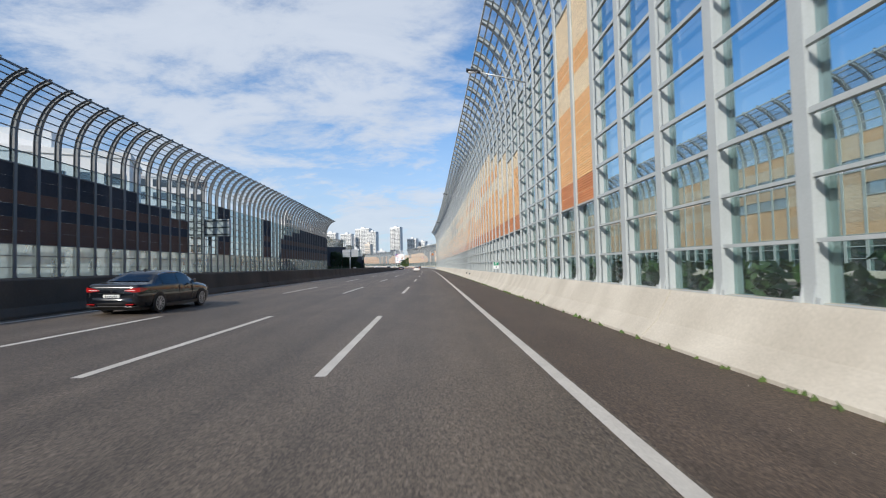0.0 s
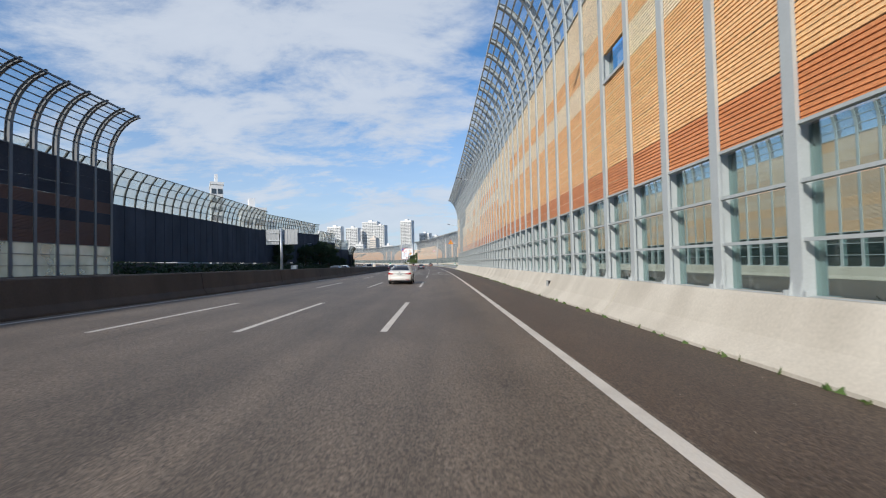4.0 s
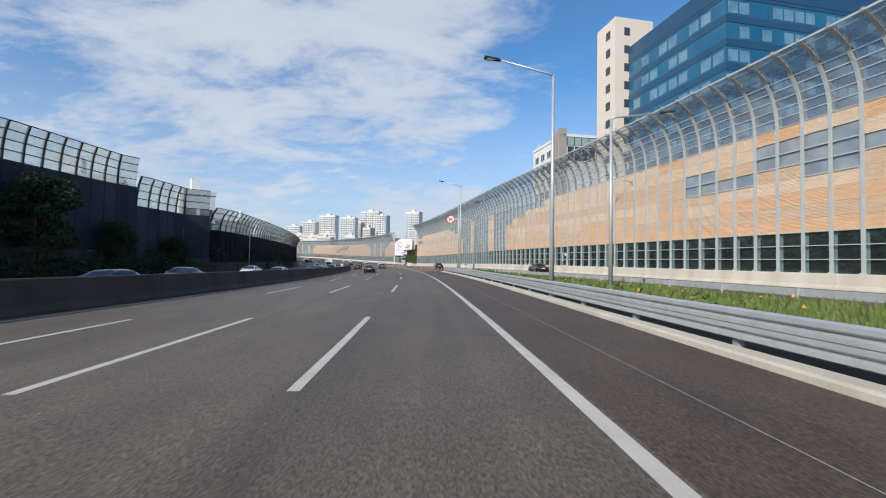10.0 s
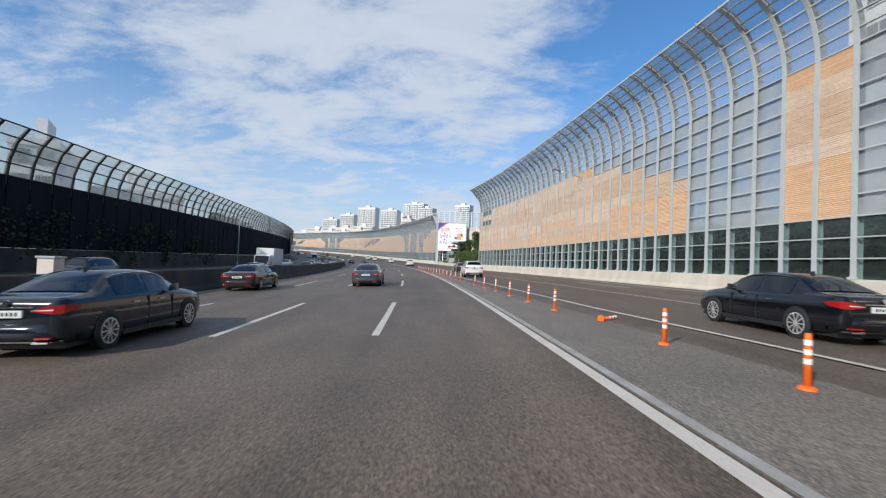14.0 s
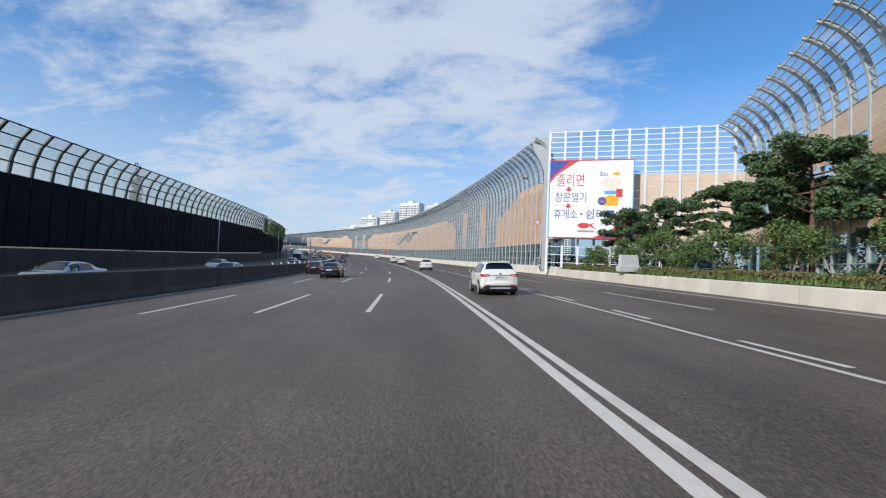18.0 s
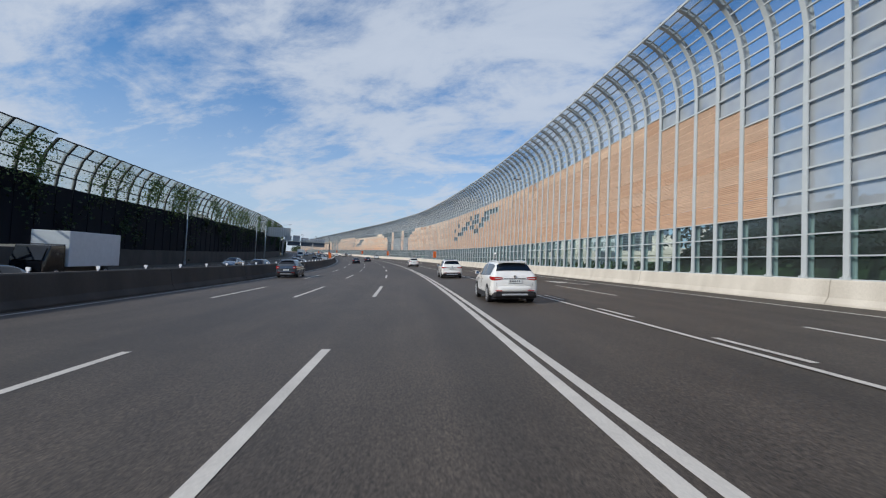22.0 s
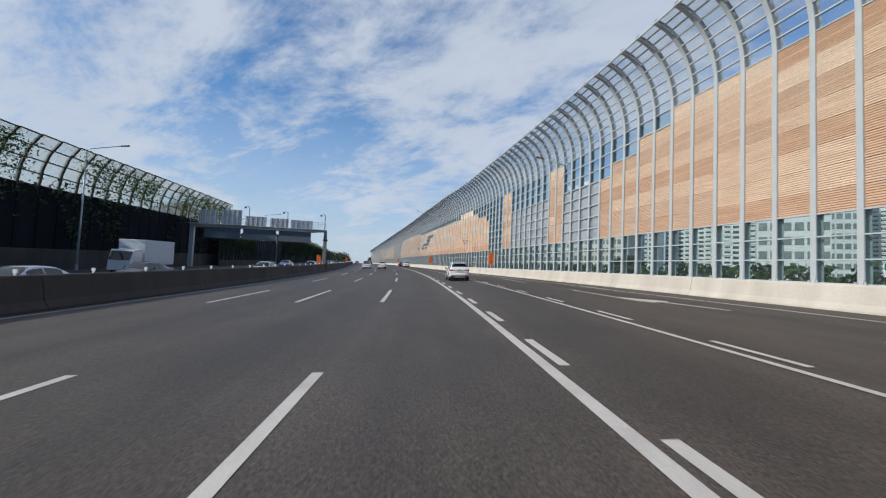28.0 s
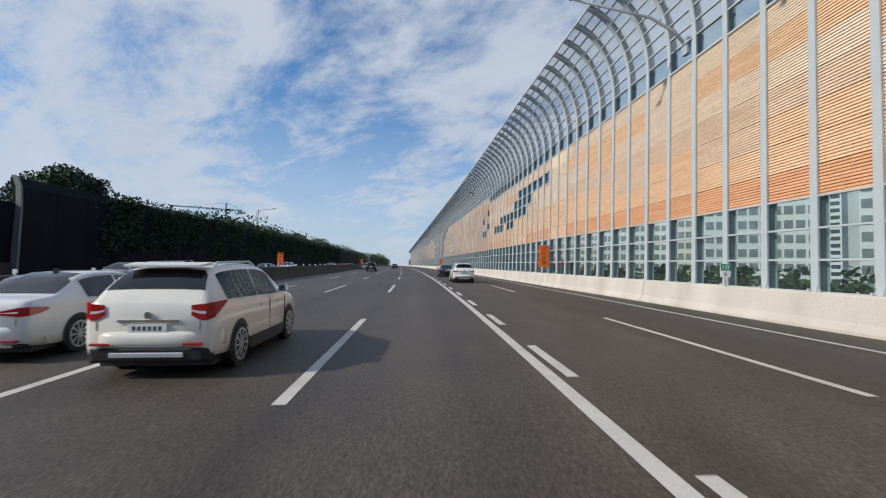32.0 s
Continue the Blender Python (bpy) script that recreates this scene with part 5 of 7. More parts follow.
def wall_lamp(s, off, z=10.2):
    """A lamp bracketed off the noise barrier."""
    top = thing("wall_lamp", "lamp on a long bracket fixed to the noise barrier", "street lamp", on_road(s, knots(off, s) + 0.4, z), group="bracket lamps on the noise barrier")
    part("bracket", Geo().box(-0.05, 0.02, -0.12, 0.12, -0.3, 0.3), GALV, top)
    part("arm", Geo().tube([(-0.02, 0, 0), (-1.4, 0, 0.35), (-2.6, 0, 0.6)], [0.05, 0.045, 0.04], 8), GALV, top, smooth=True)
    hd = part("lamp_head", Geo().loft([[(-2.55, -0.08, 0.55), (-2.55, 0.08, 0.55), (-2.55, 0.08, 0.68), (-2.55, -0.08, 0.68)], [(-3.3, -0.14, 0.66), (-3.3, 0.14, 0.66), (-3.3, 0.12, 0.80), (-3.3, -0.12, 0.80)]]), BLACK, top, bevel=0.02)
    part("lens", Geo().box(-3.2, -2.7, -0.09, 0.09, 0.58, 0.63), WHITELIGHT, hd)
    return top


for s in (256.8, 292.5, 343, 387, 431):
    wall_lamp(s, WALL_B, 9.6)
for s in (489, 531.7, 585, 649, 713.2, 775, 830, 884, 940):
    wall_lamp(s, WALL_C, 10.3)
for s in (24, 66, 110, 152):
    wall_lamp(s, [(0, 5.0), (210, 5.0)], 11.6)
for s in (28, 82):
    top = thing("wall_lamp", "lamp on a bracket fixed to the shaded barrier", "street lamp", on_road(s, -30.5, 10.4))
    part("arm", Geo().tube([(0, 0, 0), (1.4, 0, 0.3), (2.8, 0, 0.5)], [0.05, 0.045, 0.04], 8), GALV, top)
    part("lamp_head", Geo().box(2.7, 3.4, -0.12, 0.12, 0.45, 0.58), BLACK, top, bevel=0.02)

# camera arm on the long noise barrier
arm = thing("camera_arm", "long grey arm with traffic cameras above the road", "traffic camera", on_road(781.5, 10.1, 10.3))
part("boom", Geo().tube([(0, 0, 0), (-0.6, 0, 0.7), (-1.8, 0, 1.3), (-7.9, 0, 2.3)], [0.08, 0.08, 0.07, 0.05], 8), GALV, arm, smooth=True)
part("bracket", Geo().box(-0.1, 0.1, -0.2, 0.2, -0.4, 0.4), GALV, arm)
for x, zc in ((-7.7, -0.55), (-5.6, -0.9)):
    c = part("camera_body", Geo().box(x - 0.1, x + 0.1, -0.2, 0.2, 2.85 + zc, 3.02 + zc), BLACK, arm, bevel=0.02)
    part("camera_foot", Geo().box(x - 0.03, x + 0.03, -0.03, 0.03, 2.70, 2.86), GALV, c)


# ---- road signs ----
def tri(cx, cz, r, up=1):
    return [(cx + r * math.sin(a), cz + up * r * math.cos(a)) for a in (0, 2 * math.pi / 3, 4 * math.pi / 3)]


warn = thing("warning_sign", "red and yellow triangular merging sign on a curved galvanised mast", "road sign", on_road(213.5, 6.9))
part("mast", Geo().tube([(0, 0.05, -0.1), (0, 0.05, 3.2), (0, 0.05, 3.3), (0, 0.05, 6.2), (-0.25, 0.05, 6.75), (-0.9, 0.05, 7.0), (-3.1, 0.05, 7.05)], [0.13, 0.13, 0.085, 0.08, 0.075, 0.07, 0.06], 12), GALV, warn, smooth=True)
part("board", Geo().plate(tri(-2.9, 6.95, 0.84), 0.03), SIGNRED, warn)
part("yellow_face", Geo().add([(x, -0.006, z) for x, z in tri(-2.9, 6.93, 0.62)], [(0, 1, 2)]), SIGNYELLOW, warn)
part("merge_symbol", Geo().add([(-2.97, -0.01, 6.66), (-2.83, -0.01, 6.66), (-2.83, -0.01, 7.15), (-2.9, -0.01, 7.25), (-2.97, -0.01, 7.15)], [(0, 1, 2, 3, 4)])
     .add([(-2.83, -0.01, 6.98), (-2.83, -0.01, 6.88), (-2.6, -0.01, 6.70), (-2.6, -0.01, 6.82)], [(0, 1, 2, 3)]), INK, warn)
cctv = thing("dome_camera", "white dome traffic camera on an arm from the barrier's end", "traffic camera", on_road(203.6, 5.4, 6.3))
part("arm", Geo().tube([(0, 0.1, 0), (-0.95, 0.1, 0)], 0.03, 8), GALV, cctv)
part("housing", Geo().tube([(-1.0, 0.1, 0.14), (-1.0, 0.1, 0.05), (-1.0, 0.1, -0.12)], [0.07, 0.13, 0.13], 14), SIGNWHITE, cctv, smooth=True)
part("dome", Geo().tube([(-1.0, 0.1, -0.12), (-1.0, 0.1, -0.2), (-1.0, 0.1, -0.25)], [0.12, 0.09, 0.03], 14), BLACK, cctv, smooth=True)

nort = thing("no_right_turn_sign", "round white sign with red ring on a galvanised mast", "road sign", on_road(296.7, 7.0))
part("mast", Geo().tube([(0, 0.05, -0.1), (0, 0.05, 6.2), (-0.3, 0.05, 6.8), (-0.9, 0.05, 7.0), (-2.9, 0.05, 7.05)], [0.11, 0.08, 0.07, 0.065, 0.055], 12), GALV, nort, smooth=True)
part("board", Geo().plate(disc(-3.0, 6.95, 0.55, 0.55, 28), 0.03), SIGNRED, nort)
part("white_face", Geo().add([(x, -0.006, z) for x, z in disc(-3.0, 6.95, 0.43, 0.43, 28)], [tuple(range(28))]), SIGNWHITE, nort)
part("arrow_symbol", Geo().add([(x - 3.0, -0.010, z + 6.95) for x, z in ((-0.2, -0.25), (-0.1, -0.25), (-0.1, 0.0), (0.1, 0.0), (0.1, -0.08), (0.26, 0.06), (0.1, 0.2), (0.1, 0.1), (-0.2, 0.1))], [tuple(range(9))]), INK, nort)
part("red_stroke", Geo().add([(x - 3.0, -0.014, z + 6.95) for x, z in ((-0.34, 0.26), (-0.27, 0.33), (0.34, -0.26), (0.27, -0.33))], [(0, 1, 2, 3)]), SIGNRED, nort)


def yield_sign(s, lat, z, reach):
    top = thing("give_way_sign", "white triangular give-way sign edged red on an arm", "road sign", on_road(s, lat, z))
    part("board", Geo().plate(tri(0, 0, 0.62, -1), 0.03), SIGNRED, top)
    part("white_face", Geo().add([(x, -0.006, q) for x, q in tri(0, 0, 0.44, -1)], [(0, 1, 2)]), SIGNWHITE, top)
    letters("\uc591\ubcf4", 0.44, 0.17, 0, 0.02, INK, top, "lettering", -0.010)
    part("arm", Geo().tube([(0.2, 0.08, 0), (reach, 0.08, 0.05)], 0.035, 8), GALV, top)
    part("bracket", Geo().box(reach - 0.05, reach + 0.1, -0.05, 0.2, -0.25, 0.25), GALV, top)


yield_sign(487.4, 14.5, 5.9, 1.4)
yield_sign(752.4, 9.85, 5.12, 1.3)


def km_sign(s, lat, z, big, small, label):
    top = thing("kilometre_sign", label, "road sign", on_road(s, lat, z))
    part("plate", Geo().box(-0.21, 0.21, 0, 0.02, 0, 0.52), SIGNWHITE, top, bevel=0.005)
    part("green_face", Geo().box(-0.20, 0.20, -0.004, 0, 0.26, 0.51), SIGNGREEN, top)
    letters(big, 0.12 * len(big), 0.18, 0, 0.30, SIGNWHITE, top, "lettering", -0.008)
    letters(small, 0.10, 0.17, 0.0, 0.05, INK, top, "lettering", -0.006)
    part("stem", Geo().box(-0.025, 0.025, 0.02, 0.05, -0.35, 0.5), GALV, top)


km_sign(36.3, 5.24, 1.4, "9", "8", "green and white kilometre marker on the barrier")
km_sign(234.5, 6.6, 0.95, "10", "0", "green and white kilometre marker on the guard rail")
km_sign(301.4, 6.7, 0.95, "10", "1", "green and white kilometre marker on the guard rail")
km_sign(778, 9.75, 1.2, "10", "6", "green and white kilometre marker on the barrier")
km_sign(683.4, 14.45, 1.2, "10", "5", "green and white kilometre marker on the barrier")
km_sign(487.3, 15.65, 1.2, "10", "3", "green and white kilometre marker on the barrier")


def speed_board(s, lat, z, solar=False):
    top = thing("speed_board", "tall orange work-zone board with dark lettering", "warning board", on_road(s, lat, z), group="orange boards beside the road")
    part("board", Geo().box(-0.45, 0.45, 0, 0.04, 0, 1.9), ORANGE, top, bevel=0.01)
    for i, ch in enumerate("\uac10\uc18d\uc6b4\ud589"):
        letters(ch, 0.36, 0.33, 0, 1.48 - 0.43 * i, INK, top, "lettering", -0.005)
    for x in (-0.3, 0.3):
        part("leg", Geo().box(x - 0.02, x + 0.02, 0.04, 0.08, -0.35, 1.7), GALV, top)
    if solar:
        top.matrix_basis = top.matrix_basis @ Matrix.Diagonal((0.62, 0.62, 0.68, 1))
        part("solar_panel", Geo().box(-0.45, 0.45, -0.35, 0.3, 1.95, 1.99), BLACK, top)
        part("solar_bracket", Geo().box(-0.03, 0.03, 0.0, 0.06, 1.85, 1.96), GALV, top)


for s in (664, 740, 800, 905):
    speed_board(s, knots(WALL_C, s) + 0.10, 1.40)
for s in (641, 738.4, 807.5, 900):
    speed_board(s, -13.6, 1.34, solar=True)


def sign_back(name, label, s, lat, w, h, z, pole_lat):
    """A large sign seen from behind: panel, ribs, pole."""
    top = thing(name, label, "road sign", on_road(s, lat))
    p = part("panel", Geo().box(-w / 2, w / 2, 0.0, 0.05, z, z + h), SIGNBACK, top)
    n = int(w / 0.6)
    for i in range(n + 1):
        x = -w / 2 + 0.1 + (w - 0.2) * i / n
        part("rib", Geo().box(x - 0.03, x + 0.03, -0.07, 0.0, z + 0.05, z + h - 0.05), GALV, p)
    for q in (0.25, 0.75):
        part("beam", Geo().tube([(-w / 2 + 0.1, -0.14, z + h * q), (pole_lat - lat, -0.14, z + h * q)], 0.07, 8), GALV, top)
    part("pole", Geo().tube([(pole_lat - lat, -0.14, -0.1), (pole_lat - lat, -0.14, z + h + 0.2)], [0.2, 0.15], 12), GALV, top, smooth=True)
    return top


sign_back("direction_sign", "back of a large direction sign on a pole", 186, -32.6, 2.6, 3.0, 6.0, -30.9)
sign_back("direction_sign", "back of a large direction sign on a pole", 186.4, -29.2, 2.8, 3.0, 6.0, -30.9)
sign_back("direction_sign", "back of a large direction sign on a cantilever pole", 657, -28.2, 6.0, 2.6, 6.4, -31.6)
board = thing("message_board", "back of an electronic message board on a mast", "message board", on_road(62.5, -30))
part("cabinet", Geo().box(-2.6, 2.6, -0.3, 0.4, 6.0, 8.3), SIGNBACK, board)
for z in (6.15, 7.1, 8.0):
    part("beam", Geo().box(-2.7, 2.7, -0.42, -0.30, z, z + 0.14), BLACK, board)
part("mast", Geo().tube([(-1.2, 0.2, -0.1), (-1.2, 0.2, 7.5)], 0.2, 12), GALV, board)
cab = thing("control_cabinet", "grey roadside cabinet behind the median", "cabinet", on_road(190, -29.6))
part("body", Geo().box(-0.6, 0.6, -0.3, 0.3, 0, 1.9), SIGNBACK, cab, bevel=0.02)
part("door_leaf", Geo().box(-0.5, 0.5, -0.33, -0.3, 0.15, 1.75), GALV, cab)
for s in (200, 354):
    c = thing("cabinet", "small beige equipment box on the median", "cabinet", on_road(s, -14.3, 0.0))
    part("body", Geo().box(-0.3, 0.3, -0.25, 0.25, 0, 1.75), PALEWALL, c, bevel=0.02)
    part("lid", Geo().box(-0.34, 0.34, -0.29, 0.29, 1.75, 1.82), GALV, c)
for s in (238,):
    c = thing("kilometre_sign", "green and white kilometre marker on the median", "road sign", on_road(s, -13.3, 1.2))
    part("plate", Geo().box(-0.3, 0.3, 0, 0.03, 0.3, 1.1), SIGNWHITE, c)
    part("green_face", Geo().box(-0.28, 0.28, -0.004, 0, 0.7, 1.08), SIGNGREEN, c)
    part("stem", Geo().box(-0.03, 0.03, 0.03, 0.06, 0, 1.0), GALV, c)

# ---- sign gantry over the opposite carriageway ----
GANTRYSTEEL = material("dull_gantry_steel", (0.20, 0.19, 0.175), 0.6, second=(0.14, 0.13, 0.12), scale=1.0, amount=0.7, grain=20, bump=0.08)
DIMBACK = material("dark_sign_back", (0.085, 0.105, 0.13), 0.55, second=(0.065, 0.08, 0.10), grain=12, bump=0.1)
gan = thing("sign_gantry", "steel sign gantry with walkway, railings and sign backs", "gantry", on_road(742.3, -13.33, -0.42))
part("column", Geo().loft([[(-0.32, -0.25, 0), (0.32, -0.25, 0), (0.32, 0.35, 0), (-0.32, 0.35, 0)], [(-0.22, -0.2, 6.9), (0.22, -0.2, 6.9), (0.22, 0.3, 6.9), (-0.22, 0.3, 6.9)]]), GANTRYSTEEL, gan, bevel=0.03)
part("collar", Geo().box(-0.36, 0.36, -0.34, 0.44, 5.4, 5.55), DARKSTEEL, gan)
part("column_foot", Geo().box(-0.5, 0.5, -0.45, 0.55, 0, 1.75), CONCRETE_SHADE, gan, bevel=0.03)
part("far_column", Geo().box(-20.6, -20.0, -0.25, 0.35, 0, 6.9), STEEL, gan)
part("beam", Geo().loft([[(0.2, -0.3, 6.75), (0.2, 0.4, 6.75), (0.2, 0.4, 7.0), (0.2, -0.3, 7.0)], [(-1.2, -0.3, 6.7), (-1.2, 0.4, 6.7), (-1.2, 0.4, 7.05), (-1.2, -0.3, 7.05)],
                         [(-2.2, -0.35, 6.55), (-2.2, 0.45, 6.55), (-2.2, 0.45, 7.1), (-2.2, -0.35, 7.1)], [(-20.6, -0.35, 6.55), (-20.6, 0.45, 6.55), (-20.6, 0.45, 7.1), (-20.6, -0.35, 7.1)]]), GALV, gan)
part("walkway", Geo().box(-20.6, 0.2, -1.1, -0.35, 6.98, 7.06), GALV, gan)
for i, (x0, x1) in enumerate(((-7.2, -2.2), (-12.6, -7.6), (-18.4, -13.0))):
    part("sign_panel", Geo().box(x0, x1, -0.45, -0.37, 4.9, 6.6), DIMBACK, gan)
for x0, x1, z1 in ((-5.6, -2.2, 8.5), (-8.8, -6.0, 8.6), (-12.6, -9.4, 8.7), (-16.2, -13.2, 9.6), (-19.6, -16.8, 9.3)):
    p = part("sign_panel", Geo().box(x0, x1, 0.4, 0.5, 7.2, z1), SIGNBACK, gan)
    k = x0 + 0.2
    while k < x1:
        part("rib", Geo().box(k - 0.04, k + 0.04, 0.28, 0.4, 7.2, z1 - 0.05), GALV, p)
        k += 0.75
for z in (7.35, 7.62, 7.9, 8.15):
    part("handrail", Geo().tube([(0.2, -1.08, z), (-20.5, -1.08, z)], 0.022, 6), GALV, gan)
for i in range(18):
    part("baluster", Geo().box(-1.2 * i + 0.13, -1.2 * i + 0.17, -1.1, -1.06, 7.05, 8.17), GALV, gan)
for x, h in ((-0.15, 9.6), (-6.0, 9.7), (-11.9, 10.2)):
    c = part("camera_mast", Geo().tube([(x, -0.2, 7.0), (x, -0.2, h - 0.2), (x - 0.25, -0.2, h), (x - 0.6, -0.2, h - 0.1)], 0.05, 8), BLACK, gan)
    part("camera", Geo().box(x - 0.78, x - 0.5, -0.32, -0.08, h - 0.35, h - 0.1), BLACK, c, bevel=0.03)


# weeds at the barrier's foot and grit on the shoulder
grass_stuff("weeds", "small green weeds along the barrier's foot", -10, 200, [(-10, 4.5), (200, 4.5)], [(-10, 4.58), (200, 4.58)], 500, 0.10, LEAF, 15)
rng = random.Random(16)
_v, _f = [], []
for _ in range(900):
    s, lat, k = rng.uniform(0, 420), 2.0 + 2.9 * rng.random() ** 0.7, rng.uniform(0.003, 0.009)
    p, o = P(s, lat, 0.0), len(_v)
    _v += [p + Vector((-k, -k, 0)), p + Vector((k, -k * 0.6, 0)), p + Vector((k * 0.2, k, 0)), p + Vector((0, 0, k * 1.3))]
    _f += [(o, o + 1, o + 3), (o + 1, o + 2, o + 3), (o + 2, o, o + 3)]
_me = bpy.data.meshes.new("grit")
_me.from_pydata(_v, [], _f)
_me.materials.append(CONCRETE)
tagged(put("grit", _me), "pale grit and small stones on the shoulder", "gravel", kind="stuff")


# ---- emergency doors in the glazed foot of the noise barrier ----
def emergency_door(s, off, step, label, lamp=True):
    d = thing("emergency_door", label, "door", bay_pose(s, off, step, 1))
    part("door_frame", Geo().box(0.10, 0.17, -0.06, 0.05, 1.09, 3.08).box(1.83, 1.90, -0.06, 0.05, 1.09, 3.08).box(0.17, 1.83, -0.06, 0.05, 3.01, 3.08), STEEL, d)
    leaf = part("door_leaf", Geo().box(0.50, 0.57, -0.05, 0.045, 1.10, 2.99).box(1.76, 1.82, -0.05, 0.045, 1.10, 2.99).box(0.57, 1.76, -0.05, 0.045, 2.92, 2.99).box(0.57, 1.76, -0.05, 0.045, 1.10, 1.20)
                .box(0.57, 1.76, -0.05, 0.045, 2.02, 2.08), STEEL, d)
    part("handle", Geo().tube([(0.53, -0.05, 2.0), (0.53, -0.11, 2.0), (0.53, -0.11, 2.25), (0.53, -0.05, 2.25)], 0.014, 6), GALV, leaf)
    if lamp:
        part("notice", Geo().box(0.62, 0.80, -0.055, -0.05, 1.75, 2.85), SIGNWHITE, leaf, "white notice strip")
        part("gap", Geo().box(0.17, 0.50, 0.0, 0.04, 1.10, 3.0), BLACK, d, "dark gap beside the door leaf")
        part("sign_lamp", Geo().box(1.62, 2.22, -0.26, -0.10, 2.66, 2.90), SIGNWHITE, d, "small white lamp box on the post", bevel=0.02)
    else:
        part("push_bar", Geo().box(0.57, 1.76, -0.09, -0.05, 1.95, 2.02), GALV, leaf)
    return d


emergency_door(604.26, [(s, w + 0.4) for s, w in WALL_C], 1.96, "white-framed emergency door set in the barrier glass")
emergency_door(751.3, [(s, w + 0.4) for s, w in WALL_C], 1.96, "steel-framed emergency door under the give-way sign", lamp=False)
emergency_door(307.7, [(s, w + 0.4) for s, w in WALL_B], 1.96, "steel emergency door in the glass beside the joining road")

# ---- vehicles ----
CARPAINT = {}


def car_paint(name, colour, metal=0.35):
    if name not in CARPAINT:
        CARPAINT[name] = material("car_paint_" + name, colour, 0.13, metal, second=tuple(c * 0.85 for c in colour), scale=2, amount=0.5, grain=300, bump=0.0, coat=0.45)
    return CARPAINT[name]


# stations from the tail: (y, half width, sill, belt, roof, half width of the roof)
SEDAN = [(0.00, 0.74, 0.42, 0.86, 0.90, 0.60), (0.06, 0.86, 0.30, 0.96, 1.00, 0.72), (0.22, 0.90, 0.24, 0.99, 1.03, 0.76), (0.72, 0.915, 0.20, 0.98, 1.07, 0.74), (1.30, 0.92, 0.18, 0.96, 1.36, 0.62),
         (1.75, 0.925, 0.18, 0.95, 1.45, 0.60), (2.30, 0.925, 0.18, 0.94, 1.47, 0.61), (2.80, 0.92, 0.18, 0.93, 1.43, 0.62), (3.20, 0.915, 0.18, 0.93, 1.28, 0.66), (3.72, 0.91, 0.19, 0.93, 0.99, 0.76),
         (4.30, 0.88, 0.22, 0.86, 0.90, 0.74), (4.70, 0.82, 0.26, 0.74, 0.80, 0.66), (4.86, 0.68, 0.36, 0.62, 0.66, 0.52)]
SUV = [(0.00, 0.78, 0.44, 0.98, 1.04, 0.70), (0.06, 0.88, 0.32, 1.04, 1.12, 0.74), (0.24, 0.90, 0.27, 1.07, 1.34, 0.67), (0.50, 0.905, 0.25, 1.06, 1.55, 0.60), (0.90, 0.91, 0.24, 1.05, 1.61, 0.60),
       (1.50, 0.91, 0.23, 1.03, 1.64, 0.61), (2.10, 0.91, 0.23, 1.02, 1.63, 0.61), (2.60, 0.91, 0.23, 1.01, 1.56, 0.62), (3.00, 0.905, 0.23, 1.01, 1.36, 0.66), (3.40, 0.90, 0.24, 1.00, 1.08, 0.76),
       (3.90, 0.88, 0.27, 0.94, 0.99, 0.74), (4.25, 0.82, 0.32, 0.80, 0.86, 0.66), (4.38, 0.68, 0.42, 0.66, 0.70, 0.54)]
VAN = [(0.00, 0.80, 0.46, 1.10, 1.55, 0.72), (0.06, 0.90, 0.32, 1.14, 1.84, 0.74), (0.30, 0.92, 0.28, 1.14, 1.92, 0.76), (1.20, 0.93, 0.26, 1.12, 1.95, 0.77), (2.30, 0.93, 0.26, 1.10, 1.95, 0.77),
       (3.20, 0.93, 0.26, 1.09, 1.92, 0.76), (3.80, 0.92, 0.26, 1.08, 1.70, 0.76), (4.40, 0.91, 0.28, 1.06, 1.20, 0.80), (4.90, 0.86, 0.34, 0.90, 0.98, 0.74), (5.05, 0.72, 0.44, 0.76, 0.80, 0.60)]


def between_stations(st):
    """The stations with a smooth one set half-way between each pair."""
    a = np.array(st)
    h, d = np.diff(a[:, 0])[:, None], np.diff(a, axis=0)
    d = d / h
    m = np.vstack([d[:1], np.where(d[1:] * d[:-1] > 0, 2 * d[1:] * d[:-1] / (d[1:] + d[:-1] + 1e-12), 0), d[-1:]])
    half = (a[1:] + a[:-1]) / 2 + h / 8 * (m[:-1] - m[1:])
    half[:, 0] = (a[1:, 0] + a[:-1, 0]) / 2
    out = []
    for p, q in zip(a, half):
        out += [tuple(p), tuple(q)]
    return out + [tuple(a[-1])]


def car_section(y, w, sill, belt, roof, rw):
    half = [(w * 0.80, sill), (w * 0.965, sill + 0.05), (w, sill + 0.20), (w * 0.998, (sill + belt) / 2 + 0.06), (w * 0.985, belt - 0.12), (w * 0.945, belt), (rw + (w * 0.945 - rw) * 0.10, belt + (roof - belt) * 0.86),
            (rw * 0.90, roof - (roof - belt) * 0.03 - 0.005), (rw * 0.45, roof)]
    return [(x, y, z) for x, z in half] + [(-x, y, z) for x, z in reversed(half)]


